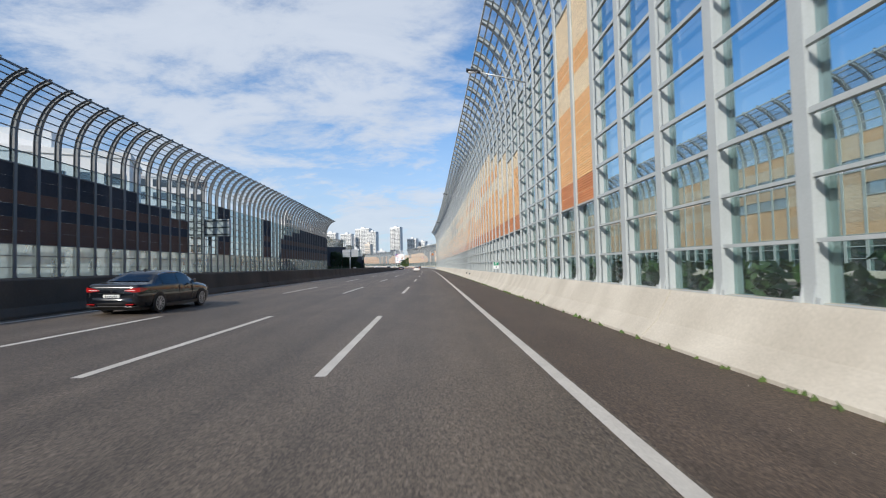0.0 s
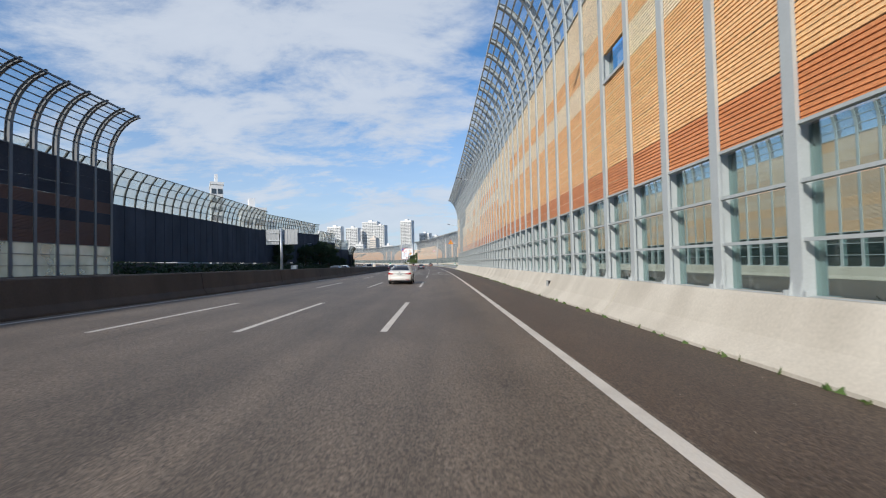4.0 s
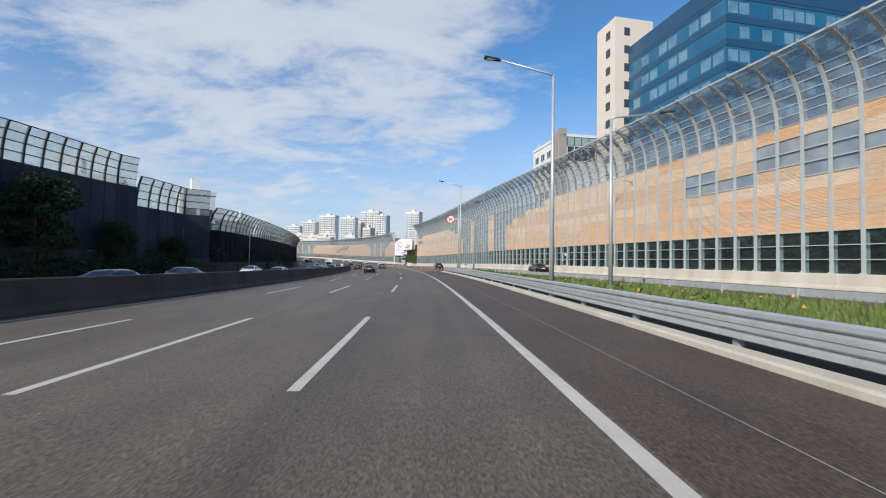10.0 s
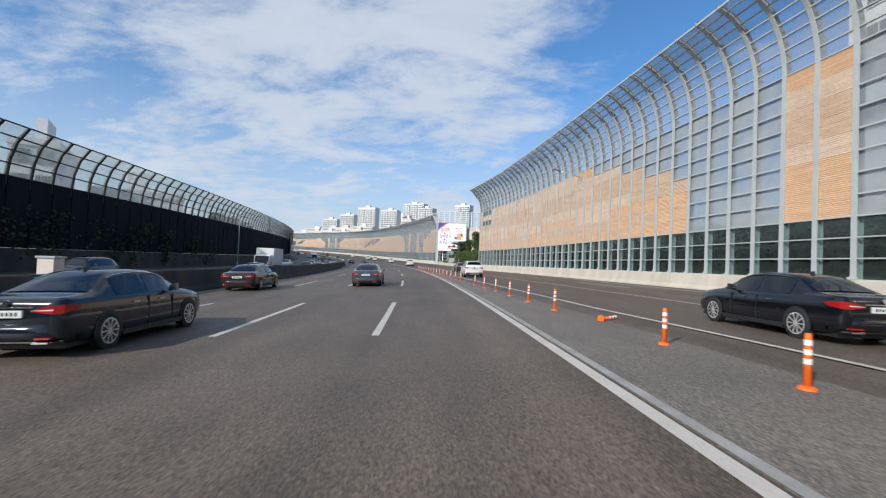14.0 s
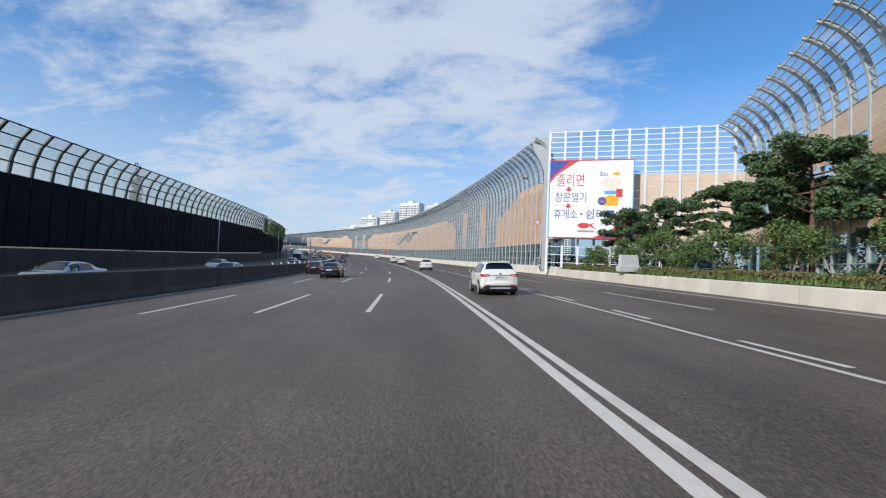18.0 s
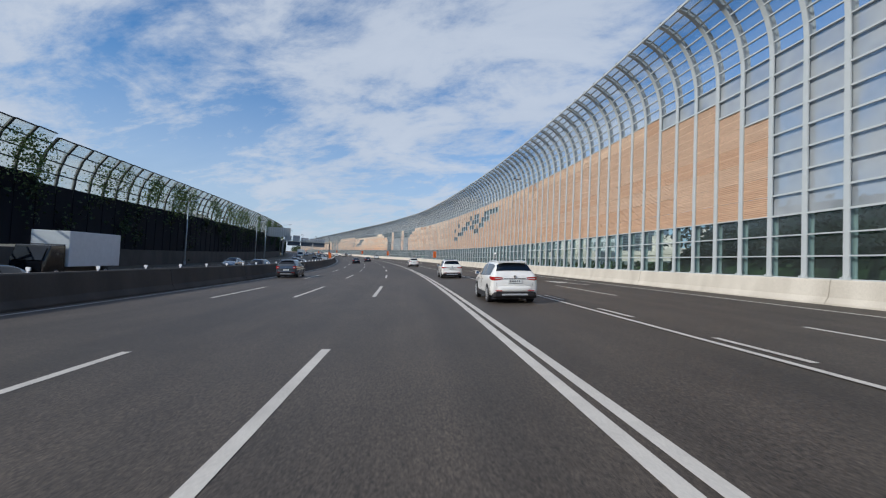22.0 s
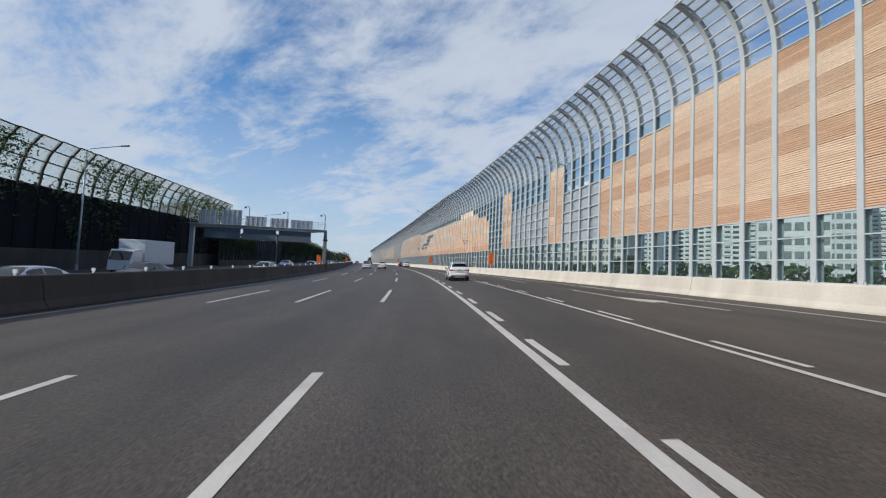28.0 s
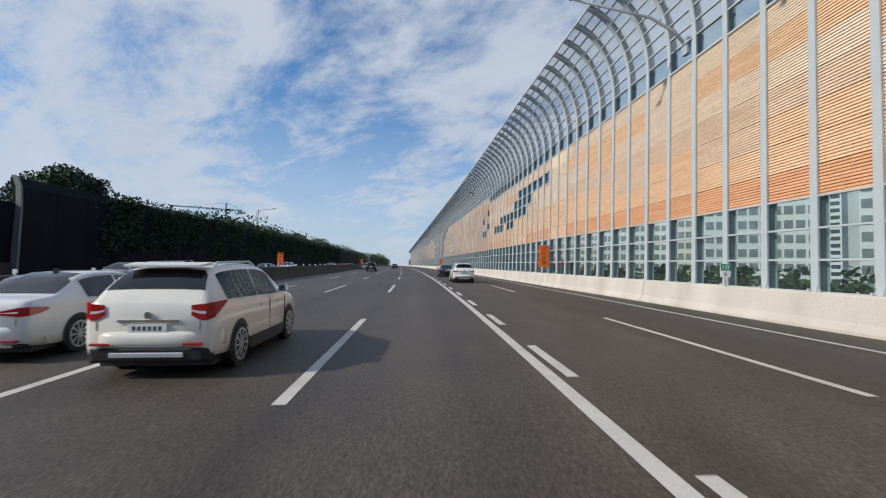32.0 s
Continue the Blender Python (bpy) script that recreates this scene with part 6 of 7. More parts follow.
def wheel(parent, x, y, r, side, plain=False):
    w = part("wheel", Geo().tube([(x - side * 0.20, y, r), (x - side * 0.19, y, r), (x - side * 0.02, y, r), (x, y, r)], [r * 0.93, r, r, r * 0.93], 26), RUBBER, parent, "black tyre on an alloy rim")
    if plain:
        return
    g = Geo()
    g.tube([(x - side * 0.05, y, r), (x + side * 0.004, y, r)], [r * 0.70, r * 0.70], 24)
    part("rim_well", g, BLACK, w)
    sp = Geo()
    for k in range(10):
        a = 2 * math.pi * k / 10
        c, s = math.cos(a), math.sin(a)
        i0, i1, o0, o1 = (0.10, -0.028), (0.10, 0.028), (0.67, -0.045), (0.67, 0.045)
        pts = [(u * c - v * s, u * s + v * c) for u, v in (i0, o0, o1, i1)]
        sp.add([(x + side * d, y + p * r, r + q * r) for d in (0.002, 0.012) for p, q in pts], [(0, 1, 2, 3), (7, 6, 5, 4), (0, 4, 5, 1), (1, 5, 6, 2), (2, 6, 7, 3), (3, 7, 4, 0)])
    n = 28
    for k in range(n):
        a, b = 2 * math.pi * k / n, 2 * math.pi * (k + 1) / n
        sp.add([(x + side * 0.008, y + math.cos(q) * rr * r, r + math.sin(q) * rr * r) for q, rr in ((a, 0.64), (b, 0.64), (b, 0.73), (a, 0.73))], [(0, 1, 2, 3)])
    sp.tube([(x - side * 0.01, y, r), (x + side * 0.016, y, r)], r * 0.13, 14)
    part("rim", sp, RIM, w, "silver multi-spoke rim")


def car(name, label, kind, paint, category="car", lights="wide", black_roof=False, cladding=False, rails=False, spoiler=True, plain=False):
    """A road car from lofted sections, its tail at y = 0, nose along +y."""
    st = {"sedan": SEDAN, "suv": SUV, "van": VAN}[kind]
    top = thing(name, label, category)
    secs = [car_section(*q) for q in between_stations(st)]
    n = len(secs[0])
    body = Geo().loft(secs)
    bm_ = body.mesh("body", paint, True)
    put("body", bm_, top)
    length = st[-1][0]
    glass_from = {"sedan": (3, 9), "suv": (2, 9), "van": (1, 7)}[kind]

    def lift(p, d=0.006):
        return Vector((p[0] * (1 + d / 0.7), p[1], p[2] + d * 0.6))

    # side windows, split at the pillars
    lo, hi = glass_from
    for side in (0, 1):
        i5, i6 = (5, 6) if side == 0 else (n - 6, n - 7)
        seq = list(range(2 * lo + 2, 2 * hi - 1))
        mid = len(seq) // 2
        for seg in (seq[:mid + 1], seq[mid:]):
            g, v = Geo(), []
            for q, j in enumerate(seg):
                a, b = Vector(secs[j][i5]), Vector(secs[j][i6])
                e = 0.0
                if q == 0:
                    e = 0.035
                if q == len(seg) - 1:
                    e = -0.035
                f0, f1 = 0.05, 0.93
                for t in (f0, f1):
                    p = a.lerp(b, t)
                    v.append(lift((p.x, p.y + e * (1 if len(seg) > 1 else 0), p.z), 0.007))
            g.add(v, [(2 * k, 2 * k + 1, 2 * k + 3, 2 * k + 2) for k in range(len(seg) - 1)])
            part("side_window", g, CARGLASS, top, smooth=True)

    def cross_glass(j0, j1, nm, f0=0.06, f1=0.95):
        rows = []
        m = 5
        for q in range(m):
            t = f0 + (f1 - f0) * q / (m - 1)
            row = []
            for i in (6, 7, 8, n - 9, n - 8, n - 7):
                span = [Vector(secs[j][i]) for j in range(j0, j1 + 1)]
                u = t * (len(span) - 1)
                k = min(int(u), len(span) - 2)
                p = span[k].lerp(span[k + 1], u - k)
                row.append((p.x * 0.96, p.y + (-0.012 if nm == "rear_window" else 0.012), p.z + 0.008))
            rows.append(row)
        g = Geo()
        g.add([p for r in rows for p in r], [(a * 6 + b, a * 6 + b + 1, (a + 1) * 6 + b + 1, (a + 1) * 6 + b) for a in range(m - 1) for b in range(5)])
        part(nm, g, CARGLASS, top, smooth=True)

    if kind == "sedan":
        cross_glass(6, 10, "rear_window", 0.04, 0.86)
        cross_glass(14, 18, "windscreen")
    elif kind == "suv":
        cross_glass(2, 6, "rear_window", 0.30, 0.94)
        cross_glass(14, 18, "windscreen")
    else:
        cross_glass(0, 2, "rear_window", 0.2, 0.8)
        cross_glass(10, 14, "windscreen")
    r = 0.335 if kind == "sedan" else 0.35
    yr, yf = {"sedan": (1.05, 3.92), "suv": (0.88, 3.50), "van": (1.1, 4.1)}[kind]
    hw = st[len(st) // 2][1]
    for y in (yr, yf):
        for side in (1, -1):
            x = side * (hw - 0.005)
            arch = Geo()
            m = 20
            for k in range(m):
                a, b = math.pi * k / m - 0.25 * (1 - 2 * k / m), math.pi * (k + 1) / m - 0.25 * (1 - 2 * (k + 1) / m)
                arch.add([(x + side * 0.004, y + math.cos(q) * rr, r + math.sin(q) * rr) for q, rr in ((a, r * 0.98), (b, r * 0.98), (b, r * 1.14), (a, r * 1.14))], [(0, 1, 2, 3)])
            arch.add([(x + side * 0.003, y + math.cos(2 * math.pi * k / 24) * r * 1.02, r + math.sin(2 * math.pi * k / 24) * r * 1.02) for k in range(24)], [tuple(range(24))])
            if not plain:
                part("wheel_arch", arch, BLACK, top)
            wheel(top, side * (hw + 0.012), y, r, side, plain)
    w0, z0 = st[1][1], st[1][3]
    # lamps at the tail wrap round the corners
    for side in (1, -1):
        if kind == "sedan":
            cols = [(0.40, -0.016, 0.80, 0.83), (0.58, -0.014, 0.77, 0.87), (0.73, -0.008, 0.755, 0.90), (0.865, 0.055, 0.765, 0.91), (0.912, 0.22, 0.80, 0.90), (0.930, 0.36, 0.85, 0.885)]
        elif kind == "suv" and lights == "wide":
            cols = [(0.46, -0.014, 0.94, 1.00), (0.62, -0.012, 0.91, 1.02), (0.765, -0.004, 0.89, 1.02), (0.872, 0.055, 0.89, 1.03), (0.905, 0.22, 0.93, 1.04), (0.915, 0.34, 0.98, 1.04)]
        elif kind == "suv":
            cols = [(0.58, -0.012, 0.90, 1.04), (0.68, -0.010, 0.84, 1.05), (0.775, -0.004, 0.82, 1.06), (0.875, 0.055, 0.86, 1.08), (0.908, 0.22, 0.98, 1.09), (0.915, 0.36, 1.06, 1.09)]
        else:
            cols = [(0.70, -0.012, 1.0, 1.42), (0.80, -0.006, 1.0, 1.42), (0.905, 0.055, 1.0, 1.40), (0.93, 0.16, 1.02, 1.38)]
        m = len(cols)

        def strip(c, out):
            v = [(side * (x + out), y - out, z) for x, y, z0_, z1_ in c for z in (z0_, z1_)]
            return Geo().add(v, [(2 * q, 2 * q + 1, 2 * q + 3, 2 * q + 2) for q in range(len(c) - 1)])

        lamp = part("tail_lamp", strip(cols, 0.0), REDLIGHT, top, "red tail lamp")
        if not plain:
            part("reversing_lens", strip([(x, y, a + (b - a) * 0.40, a + (b - a) * 0.56) for x, y, a, b in cols[:3]], 0.004), WHITELIGHT, lamp)
        e = st[-2]
        part("head_lamp", Geo().add([(side * 0.50, e[0] + 0.10, 0.70), (side * 0.82, e[0] - 0.02, 0.72), (side * 0.86, e[0] - 0.30, 0.78), (side * 0.60, e[0] + 0.03, 0.60)], [(0, 1, 2, 3)]), WHITELIGHT, top)
        ym = {"sedan": 3.05, "suv": 2.75, "van": 3.7}[kind]
        zb = {"sedan": 0.96, "suv": 1.05, "van": 1.12}[kind]
        mr = part("wing_mirror", Geo().loft([[(side * 0.90, ym, zb), (side * 0.90, ym + 0.10, zb), (side * 0.90, ym + 0.10, zb + 0.06), (side * 0.90, ym, zb + 0.06)],
                                             [(side * 1.08, ym - 0.03, zb + 0.01), (side * 1.08, ym + 0.14, zb + 0.01), (side * 1.06, ym + 0.12, zb + 0.17), (side * 1.06, ym - 0.02, zb + 0.17)]]), paint, top, smooth=False, bevel=0.015)
        if plain:
            continue
        part("mirror_glass", Geo().add([(side * 0.93, ym - 0.026, zb + 0.03), (side * 1.06, ym - 0.036, zb + 0.03), (side * 1.05, ym - 0.03, zb + 0.15), (side * 0.93, ym - 0.02, zb + 0.12)], [(0, 1, 2, 3)]), CHROME, mr)
        for yd in ((1.85, 2.75) if kind != "van" else (2.3, 3.3)):
            part("door_handle", Geo().box(min(side * 0.915, side * 0.94), max(side * 0.915, side * 0.94), yd - 0.1, yd + 0.1, z0 - 0.16, z0 - 0.13), CHROME if lights == "wide" else paint, top)
        part("door_seam", Geo().box(min(side * 0.90, side * (hw + 0.004)), max(side * 0.90, side * (hw + 0.004)), 2.28, 2.292, 0.3, z0 - 0.06), BLACK, top)
        part("door_seam", Geo().box(min(side * 0.90, side * (hw + 0.004)), max(side * 0.90, side * (hw + 0.004)), 3.20, 3.212, 0.34, z0 - 0.08), BLACK, top)
        part("sill_trim", Geo().box(min(side * 0.86, side * (hw + 0.006)), max(side * 0.86, side * (hw + 0.006)), yr + r + 0.06, yf - r - 0.06, 0.20, 0.30 if not cladding else 0.40), BLACK, top)
    part("underbody", Geo().box(-0.78, 0.78, 0.2, length - 0.25, 0.16, 0.26), BLACK, top)
    if plain:
        return top
    zp = {"sedan": 0.70, "suv": 0.80, "van": 0.84}[kind] if lights == "wide" else (0.66 if kind == "suv" else 0.56)
    plate = part("number_plate", Geo().box(-0.26, 0.26, -0.035, 0.01, zp, zp + 0.12), PLATE, top)
    bars = Geo()
    for k in range(6):
        bars.box(-0.20 + 0.07 * k, -0.16 + 0.07 * k, -0.038, -0.036, zp + 0.03, zp + 0.09)
    part("plate_bars", bars, INK, plate)
    # a body-coloured bumper bowed round the tail, dark valance under it
    lo_z, hi_z = (0.44, 0.68) if cladding else (0.30, 0.60)
    rings = []
    for k in range(13):
        u = -1 + k / 6
        back = 0.30 * abs(u) ** 5
        xx = u * (w0 + 0.035)
        rings.append([(xx, back + d, lo_z + (hi_z - lo_z) * f) for d, f in ((0.06, 0.0), (-0.045, 0.06), (-0.075, 0.35), (-0.07, 0.72), (-0.03, 0.96), (0.05, 1.0))])
    part("bumper", Geo().loft(rings), paint, top, smooth=True)
    part("rear_valance", Geo().loft([[(-0.84, 0.10, 0.24), (0.84, 0.10, 0.24), (0.84, 0.06, lo_z), (-0.84, 0.06, lo_z)], [(-0.74, -0.03, 0.27), (0.74, -0.03, 0.27), (0.76, -0.05, lo_z + 0.01), (-0.76, -0.05, lo_z + 0.01)]]),
         BLACK, top, bevel=0.02)
    for sx in (-0.70, 0.70):
        part("boot_seam", Geo().box(sx - 0.004, sx + 0.004, -0.006, 0.03, hi_z + 0.01, z0 - 0.22), BLACK, top)
    if kind == "sedan":
        for i6 in (6, n - 7):
            part("window_trim", Geo().tube([lift(secs[j][i6], 0.008) for j in range(2 * lo + 2, 2 * hi - 1)], 0.010, 5), CHROME, top, "thin chrome window trim")
    part("badge", Geo().tube([(0, -0.035, zp + 0.24), (0, -0.01, zp + 0.24)], 0.05, 16), CHROME, top)
    for sx in (-0.62, 0.62):
        part("bumper_reflector", Geo().box(sx - 0.12, sx + 0.12, -0.082, 0.02, lo_z + 0.05, lo_z + 0.08), REDLIGHT, top)
    part("chrome_strip", Geo().box(-0.42, 0.42, -0.026, 0.0, zp + 0.15, zp + 0.175), CHROME, top)
    if not cladding:
        for sx in (-0.58, 0.58):
            part("exhaust", Geo().box(sx - 0.13, sx + 0.13, -0.075, 0.06, 0.27, 0.315), CHROME, top, bevel=0.01)
    else:
        part("skid_plate", Geo().box(-0.5, 0.5, -0.06, 0.0, 0.32, 0.39), GALV, top, bevel=0.01)
    if rails:
        for side in (1, -1):
            part("roof_rail", Geo().tube([(side * 0.525, 0.75, 1.56), (side * 0.53, 0.88, 1.635), (side * 0.53, 2.2, 1.655), (side * 0.535, 2.45, 1.57)], 0.02, 6), GALV, top)
    if kind == "suv" and spoiler:
        part("spoiler", Geo().loft([[(-0.58, 0.62, 1.60), (0.58, 0.62, 1.60), (0.58, 0.62, 1.64), (-0.58, 0.62, 1.64)], [(-0.55, 0.30, 1.57), (0.55, 0.30, 1.57), (0.55, 0.30, 1.60), (-0.55, 0.30, 1.60)]]), paint, top)
    ya, za = (1.62, st[5][4]) if kind == "sedan" else (0.95, st[4][4])
    part("aerial", Geo().loft([[(-0.025, ya, za - 0.03), (0.025, ya, za - 0.03), (0.025, ya + 0.2, za + 0.03), (-0.025, ya + 0.2, za + 0.03)], [(-0.01, ya, za + 0.07), (0.01, ya, za + 0.07), (0.01, ya + 0.07, za + 0.07), (-0.01, ya + 0.07, za + 0.07)]]), BLACK, top)
    return top


def truck(label, s, lat, heading, cab_mat, box_mat, scale=1.0):
    top = thing("box_truck", label, "truck")
    part("cargo_box", Geo().box(-1.15, 1.15, 0.0, 5.2, 0.95, 3.2), box_mat, top, bevel=0.03)
    part("cab", Geo().loft([[(-1.0, 5.4, 0.45), (1.0, 5.4, 0.45), (1.0, 5.4, 2.3), (-1.0, 5.4, 2.3)], [(-1.0, 6.6, 0.45), (1.0, 6.6, 0.45), (1.0, 6.5, 2.25), (-1.0, 6.5, 2.25)], [(-0.95, 7.05, 0.45), (0.95, 7.05, 0.45), (0.92, 6.95, 1.3), (-0.92, 6.95, 1.3)]]), cab_mat, top, bevel=0.04)
    part("windscreen", Geo().add([(-0.85, 7.0, 1.36), (0.85, 7.0, 1.36), (0.85, 6.62, 2.12), (-0.85, 6.62, 2.12)], [(0, 1, 2, 3)]), CARGLASS, top)
    part("chassis", Geo().box(-0.5, 0.5, 0.2, 6.8, 0.5, 0.95), BLACK, top)
    for y in (1.3, 6.0):
        for side in (1, -1):
            wheel(top, side * 1.0, y, 0.42, side)
    top.matrix_basis = on_slope(s, lat, 0, heading)
    return top


WHITE, BLACKP, GREYP, NAVY, SILVER, GUN = (car_paint("white", (0.74, 0.73, 0.70), 0.0), car_paint("black", (0.006, 0.007, 0.010), 0.0), car_paint("grey", (0.085, 0.097, 0.115), 0.45),
                                           car_paint("navy", (0.010, 0.017, 0.034), 0.2), car_paint("silver", (0.42, 0.43, 0.44), 0.7), car_paint("gunmetal", (0.012, 0.018, 0.028), 0.2))
PEARL = car_paint("pearl", (0.76, 0.73, 0.64), 0.0)
BROWNP = car_paint("brown", (0.06, 0.045, 0.042), 0.5)

# cars in the four lanes that the camera drives in, each where it stands when it is plainest
CARS = [
    ("sedan", "sedan", "black saloon car with red tail lamps", BLACKP, dict(lights="low"), (15.0, -10.5)),
    ("sedan", "sedan", "metallic grey saloon car with chrome strip", GREYP, {}, (221.9, -3.72)),
    ("sedan", "sedan", "dark navy saloon car with low tail", NAVY, {}, (204.6, -10.7)),
    ("sedan", "sedan", "dark gunmetal saloon car with bright wheels", GUN, {}, (344.4, -7.5)),
    ("sedan", "sedan", "glossy black saloon car on the joining road", BLACKP, {}, (345.4, 8.0)),
    ("suv", "sport_utility_car", "white compact sport-utility car with roof rails", WHITE, dict(cladding=True, rails=True, category="car"), (566.0, 4.1)),
    ("suv", "sport_utility_car", "pearl white compact sport-utility car with dark lower trim", PEARL, dict(lights="low", cladding=True, rails=True), (767.9, -3.9)),
    ("sedan", "sedan", "pearl white saloon car with tinted windows", WHITE, {}, (769.0, -7.3)),
    ("suv", "sport_utility_car", "silver-grey sport-utility car beside the median", GREYP, dict(lights="low", cladding=True), (568.2, -10.7)),
    ("sedan", "sedan", "dark grey saloon car with tinted windows", GUN, {}, (475.0, -7.4)),
    ("suv", "sport_utility_car", "white compact sport-utility car with roof rails", WHITE, dict(cladding=True, rails=True, category="car"), (543.1, 3.8)),
    ("sedan", "sedan", "dark brown saloon car with tinted windows", BROWNP, {}, (362.0, -10.6)),
    ("sedan", "sedan", "silver saloon car with tinted windows", GREYP, {}, (366.0, -4.05)),
    ("sedan", "sedan", "glossy black saloon car with tinted windows", BLACKP, {}, (320.5, -7.0)),
    ("suv", "sport_utility_car", "white sport-utility car on the joining road", WHITE, dict(cladding=True, rails=True, category="car"), (381, 5.3)),
    ("suv", "sport_utility_car", "white compact sport-utility car with roof rails", WHITE, dict(cladding=True, rails=True, category="car"), (453.2, 3.9)),
    ("suv", "sport_utility_car", "white compact sport-utility car with roof rails", WHITE, dict(cladding=True, rails=True, category="car"), (500, 4.0)),
    ("suv", "sport_utility_car", "white compact sport-utility car with roof rails", WHITE, dict(cladding=True, rails=True, category="car"), (612.8, 4.1)),
    ("suv", "sport_utility_car", "white compact sport-utility car with roof rails", WHITE, dict(cladding=True, rails=True, category="car"), (708, 3.9)),
    ("suv", "sport_utility_car", "white compact sport-utility car with roof rails", WHITE, dict(cladding=True, rails=True, category="car"), (799, 3.9)),
    ("sedan", "sedan", "dark brown saloon car on the joining road", BROWNP, {}, (404, 7.3)),
    ("sedan", "sedan", "black saloon car on the joining road", BLACKP, {}, (303.0, 15.5)),
    ("sedan", "sedan", "white saloon car far ahead", WHITE, {}, (131, -3.5)),
    ("sedan", "sedan", "grey saloon car beside the median", GUN, {}, (640, -7.2)),
    ("sedan", "sedan", "black saloon car in the next lane", BLACKP, {}, (815, 3.9)),
    ("suv", "sport_utility_car", "black sport-utility car with tinted windows", BLACKP, dict(cladding=True), (845, -7.3)),
    ("sedan", "sedan", "pale grey saloon car with tinted windows", SILVER, {}, (872, -10.5)),
    ("sedan", "sedan", "dark blue saloon car with tinted windows", NAVY, {}, (900, -3.6)),
    ("sedan", "sedan", "glossy black saloon car with tinted windows", BLACKP, {}, (486.5, -10.7)),
    ("sedan", "sedan", "dark navy saloon car with tinted windows", NAVY, {}, (431.3, -7.6)),
    ("sedan", "sedan", "dark grey saloon car with tinted windows", GUN, {}, (660, -3.5)),
]
models = {}
for kind, name, label, paint, extra, (s, lat) in CARS:
    key = (kind, paint.name, tuple(sorted(extra.items())))
    if key in models:
        ob = copy_thing(models[key], on_slope(s, lat))
        ob["label"] = label
    else:
        ob = models[key] = car(name, label, kind, paint, **extra)
        ob.matrix_basis = on_slope(s, lat)
    ob["group"] = "cars on the motorway"

# oncoming traffic behind the median
van = car("van", "white van behind the median", "van", WHITE, category="van", lights="low")
van.matrix_basis = on_slope(213, -16.6, 0, 180)
rng = random.Random(8)
ONCOMING = [(170, -16.5), (196, -20), (236, -16.4), (252, -23.4), (268, -16.5), (283, -20), (299, -16.4), (310, -23), (330, -16.5), (346, -20), (352, -16.4), (371, -23), (386, -16.5), (401, -19.9), (414, -16.4),
            (433, -23.2), (446, -16.5), (462, -19.9), (478, -16.5), (494, -23), (510, -16.5), (528, -19.9), (547, -16.4), (583, -16.5), (596, -23.2), (612, -16.5), (629, -19.9), (648, -16.4), (663, -23),
            (690, -16.5), (705, -19.9), (722, -16.4), (752, -16.5), (764, -23), (778, -16.4), (796, -19.9), (815, -16.5), (838, -19.9), (860, -16.5)]
# cars half hidden by the median need only their larger parts
far_models = {}
CHOICE = [("sedan", "sedan", "white", WHITE), ("sedan", "sedan", "black", BLACKP), ("suv", "sport_utility_car", "white", WHITE), ("sedan", "sedan", "silver", SILVER), ("suv", "sport_utility_car", "grey", GREYP),
          ("sedan", "sedan", "dark grey", GUN), ("suv", "sport_utility_car", "black", BLACKP)]
for s, lat in ONCOMING:
    kind, name, word, paint = CHOICE[rng.randrange(len(CHOICE))]
    m = on_slope(s, lat, 0, 180)
    if (kind, word) in far_models:
        ob = copy_thing(far_models[(kind, word)], m)
    else:
        ob = far_models[(kind, word)] = car(name, word + " car coming the other way behind the median", kind, paint, plain=True)
        ob.matrix_basis = m
    ob["group"] = "cars behind the median"
truck("white box truck on the opposite carriageway", 562, -22.5, 180, BLACKP, WHITEWALL)
truck("white box truck on the opposite carriageway", 716, -25.5, 180, WHITE, WHITEWALL)
truck("small white box truck behind the median", 405, -20.0, 180, WHITE, WHITEWALL)

# ---- buildings beyond the walls ----


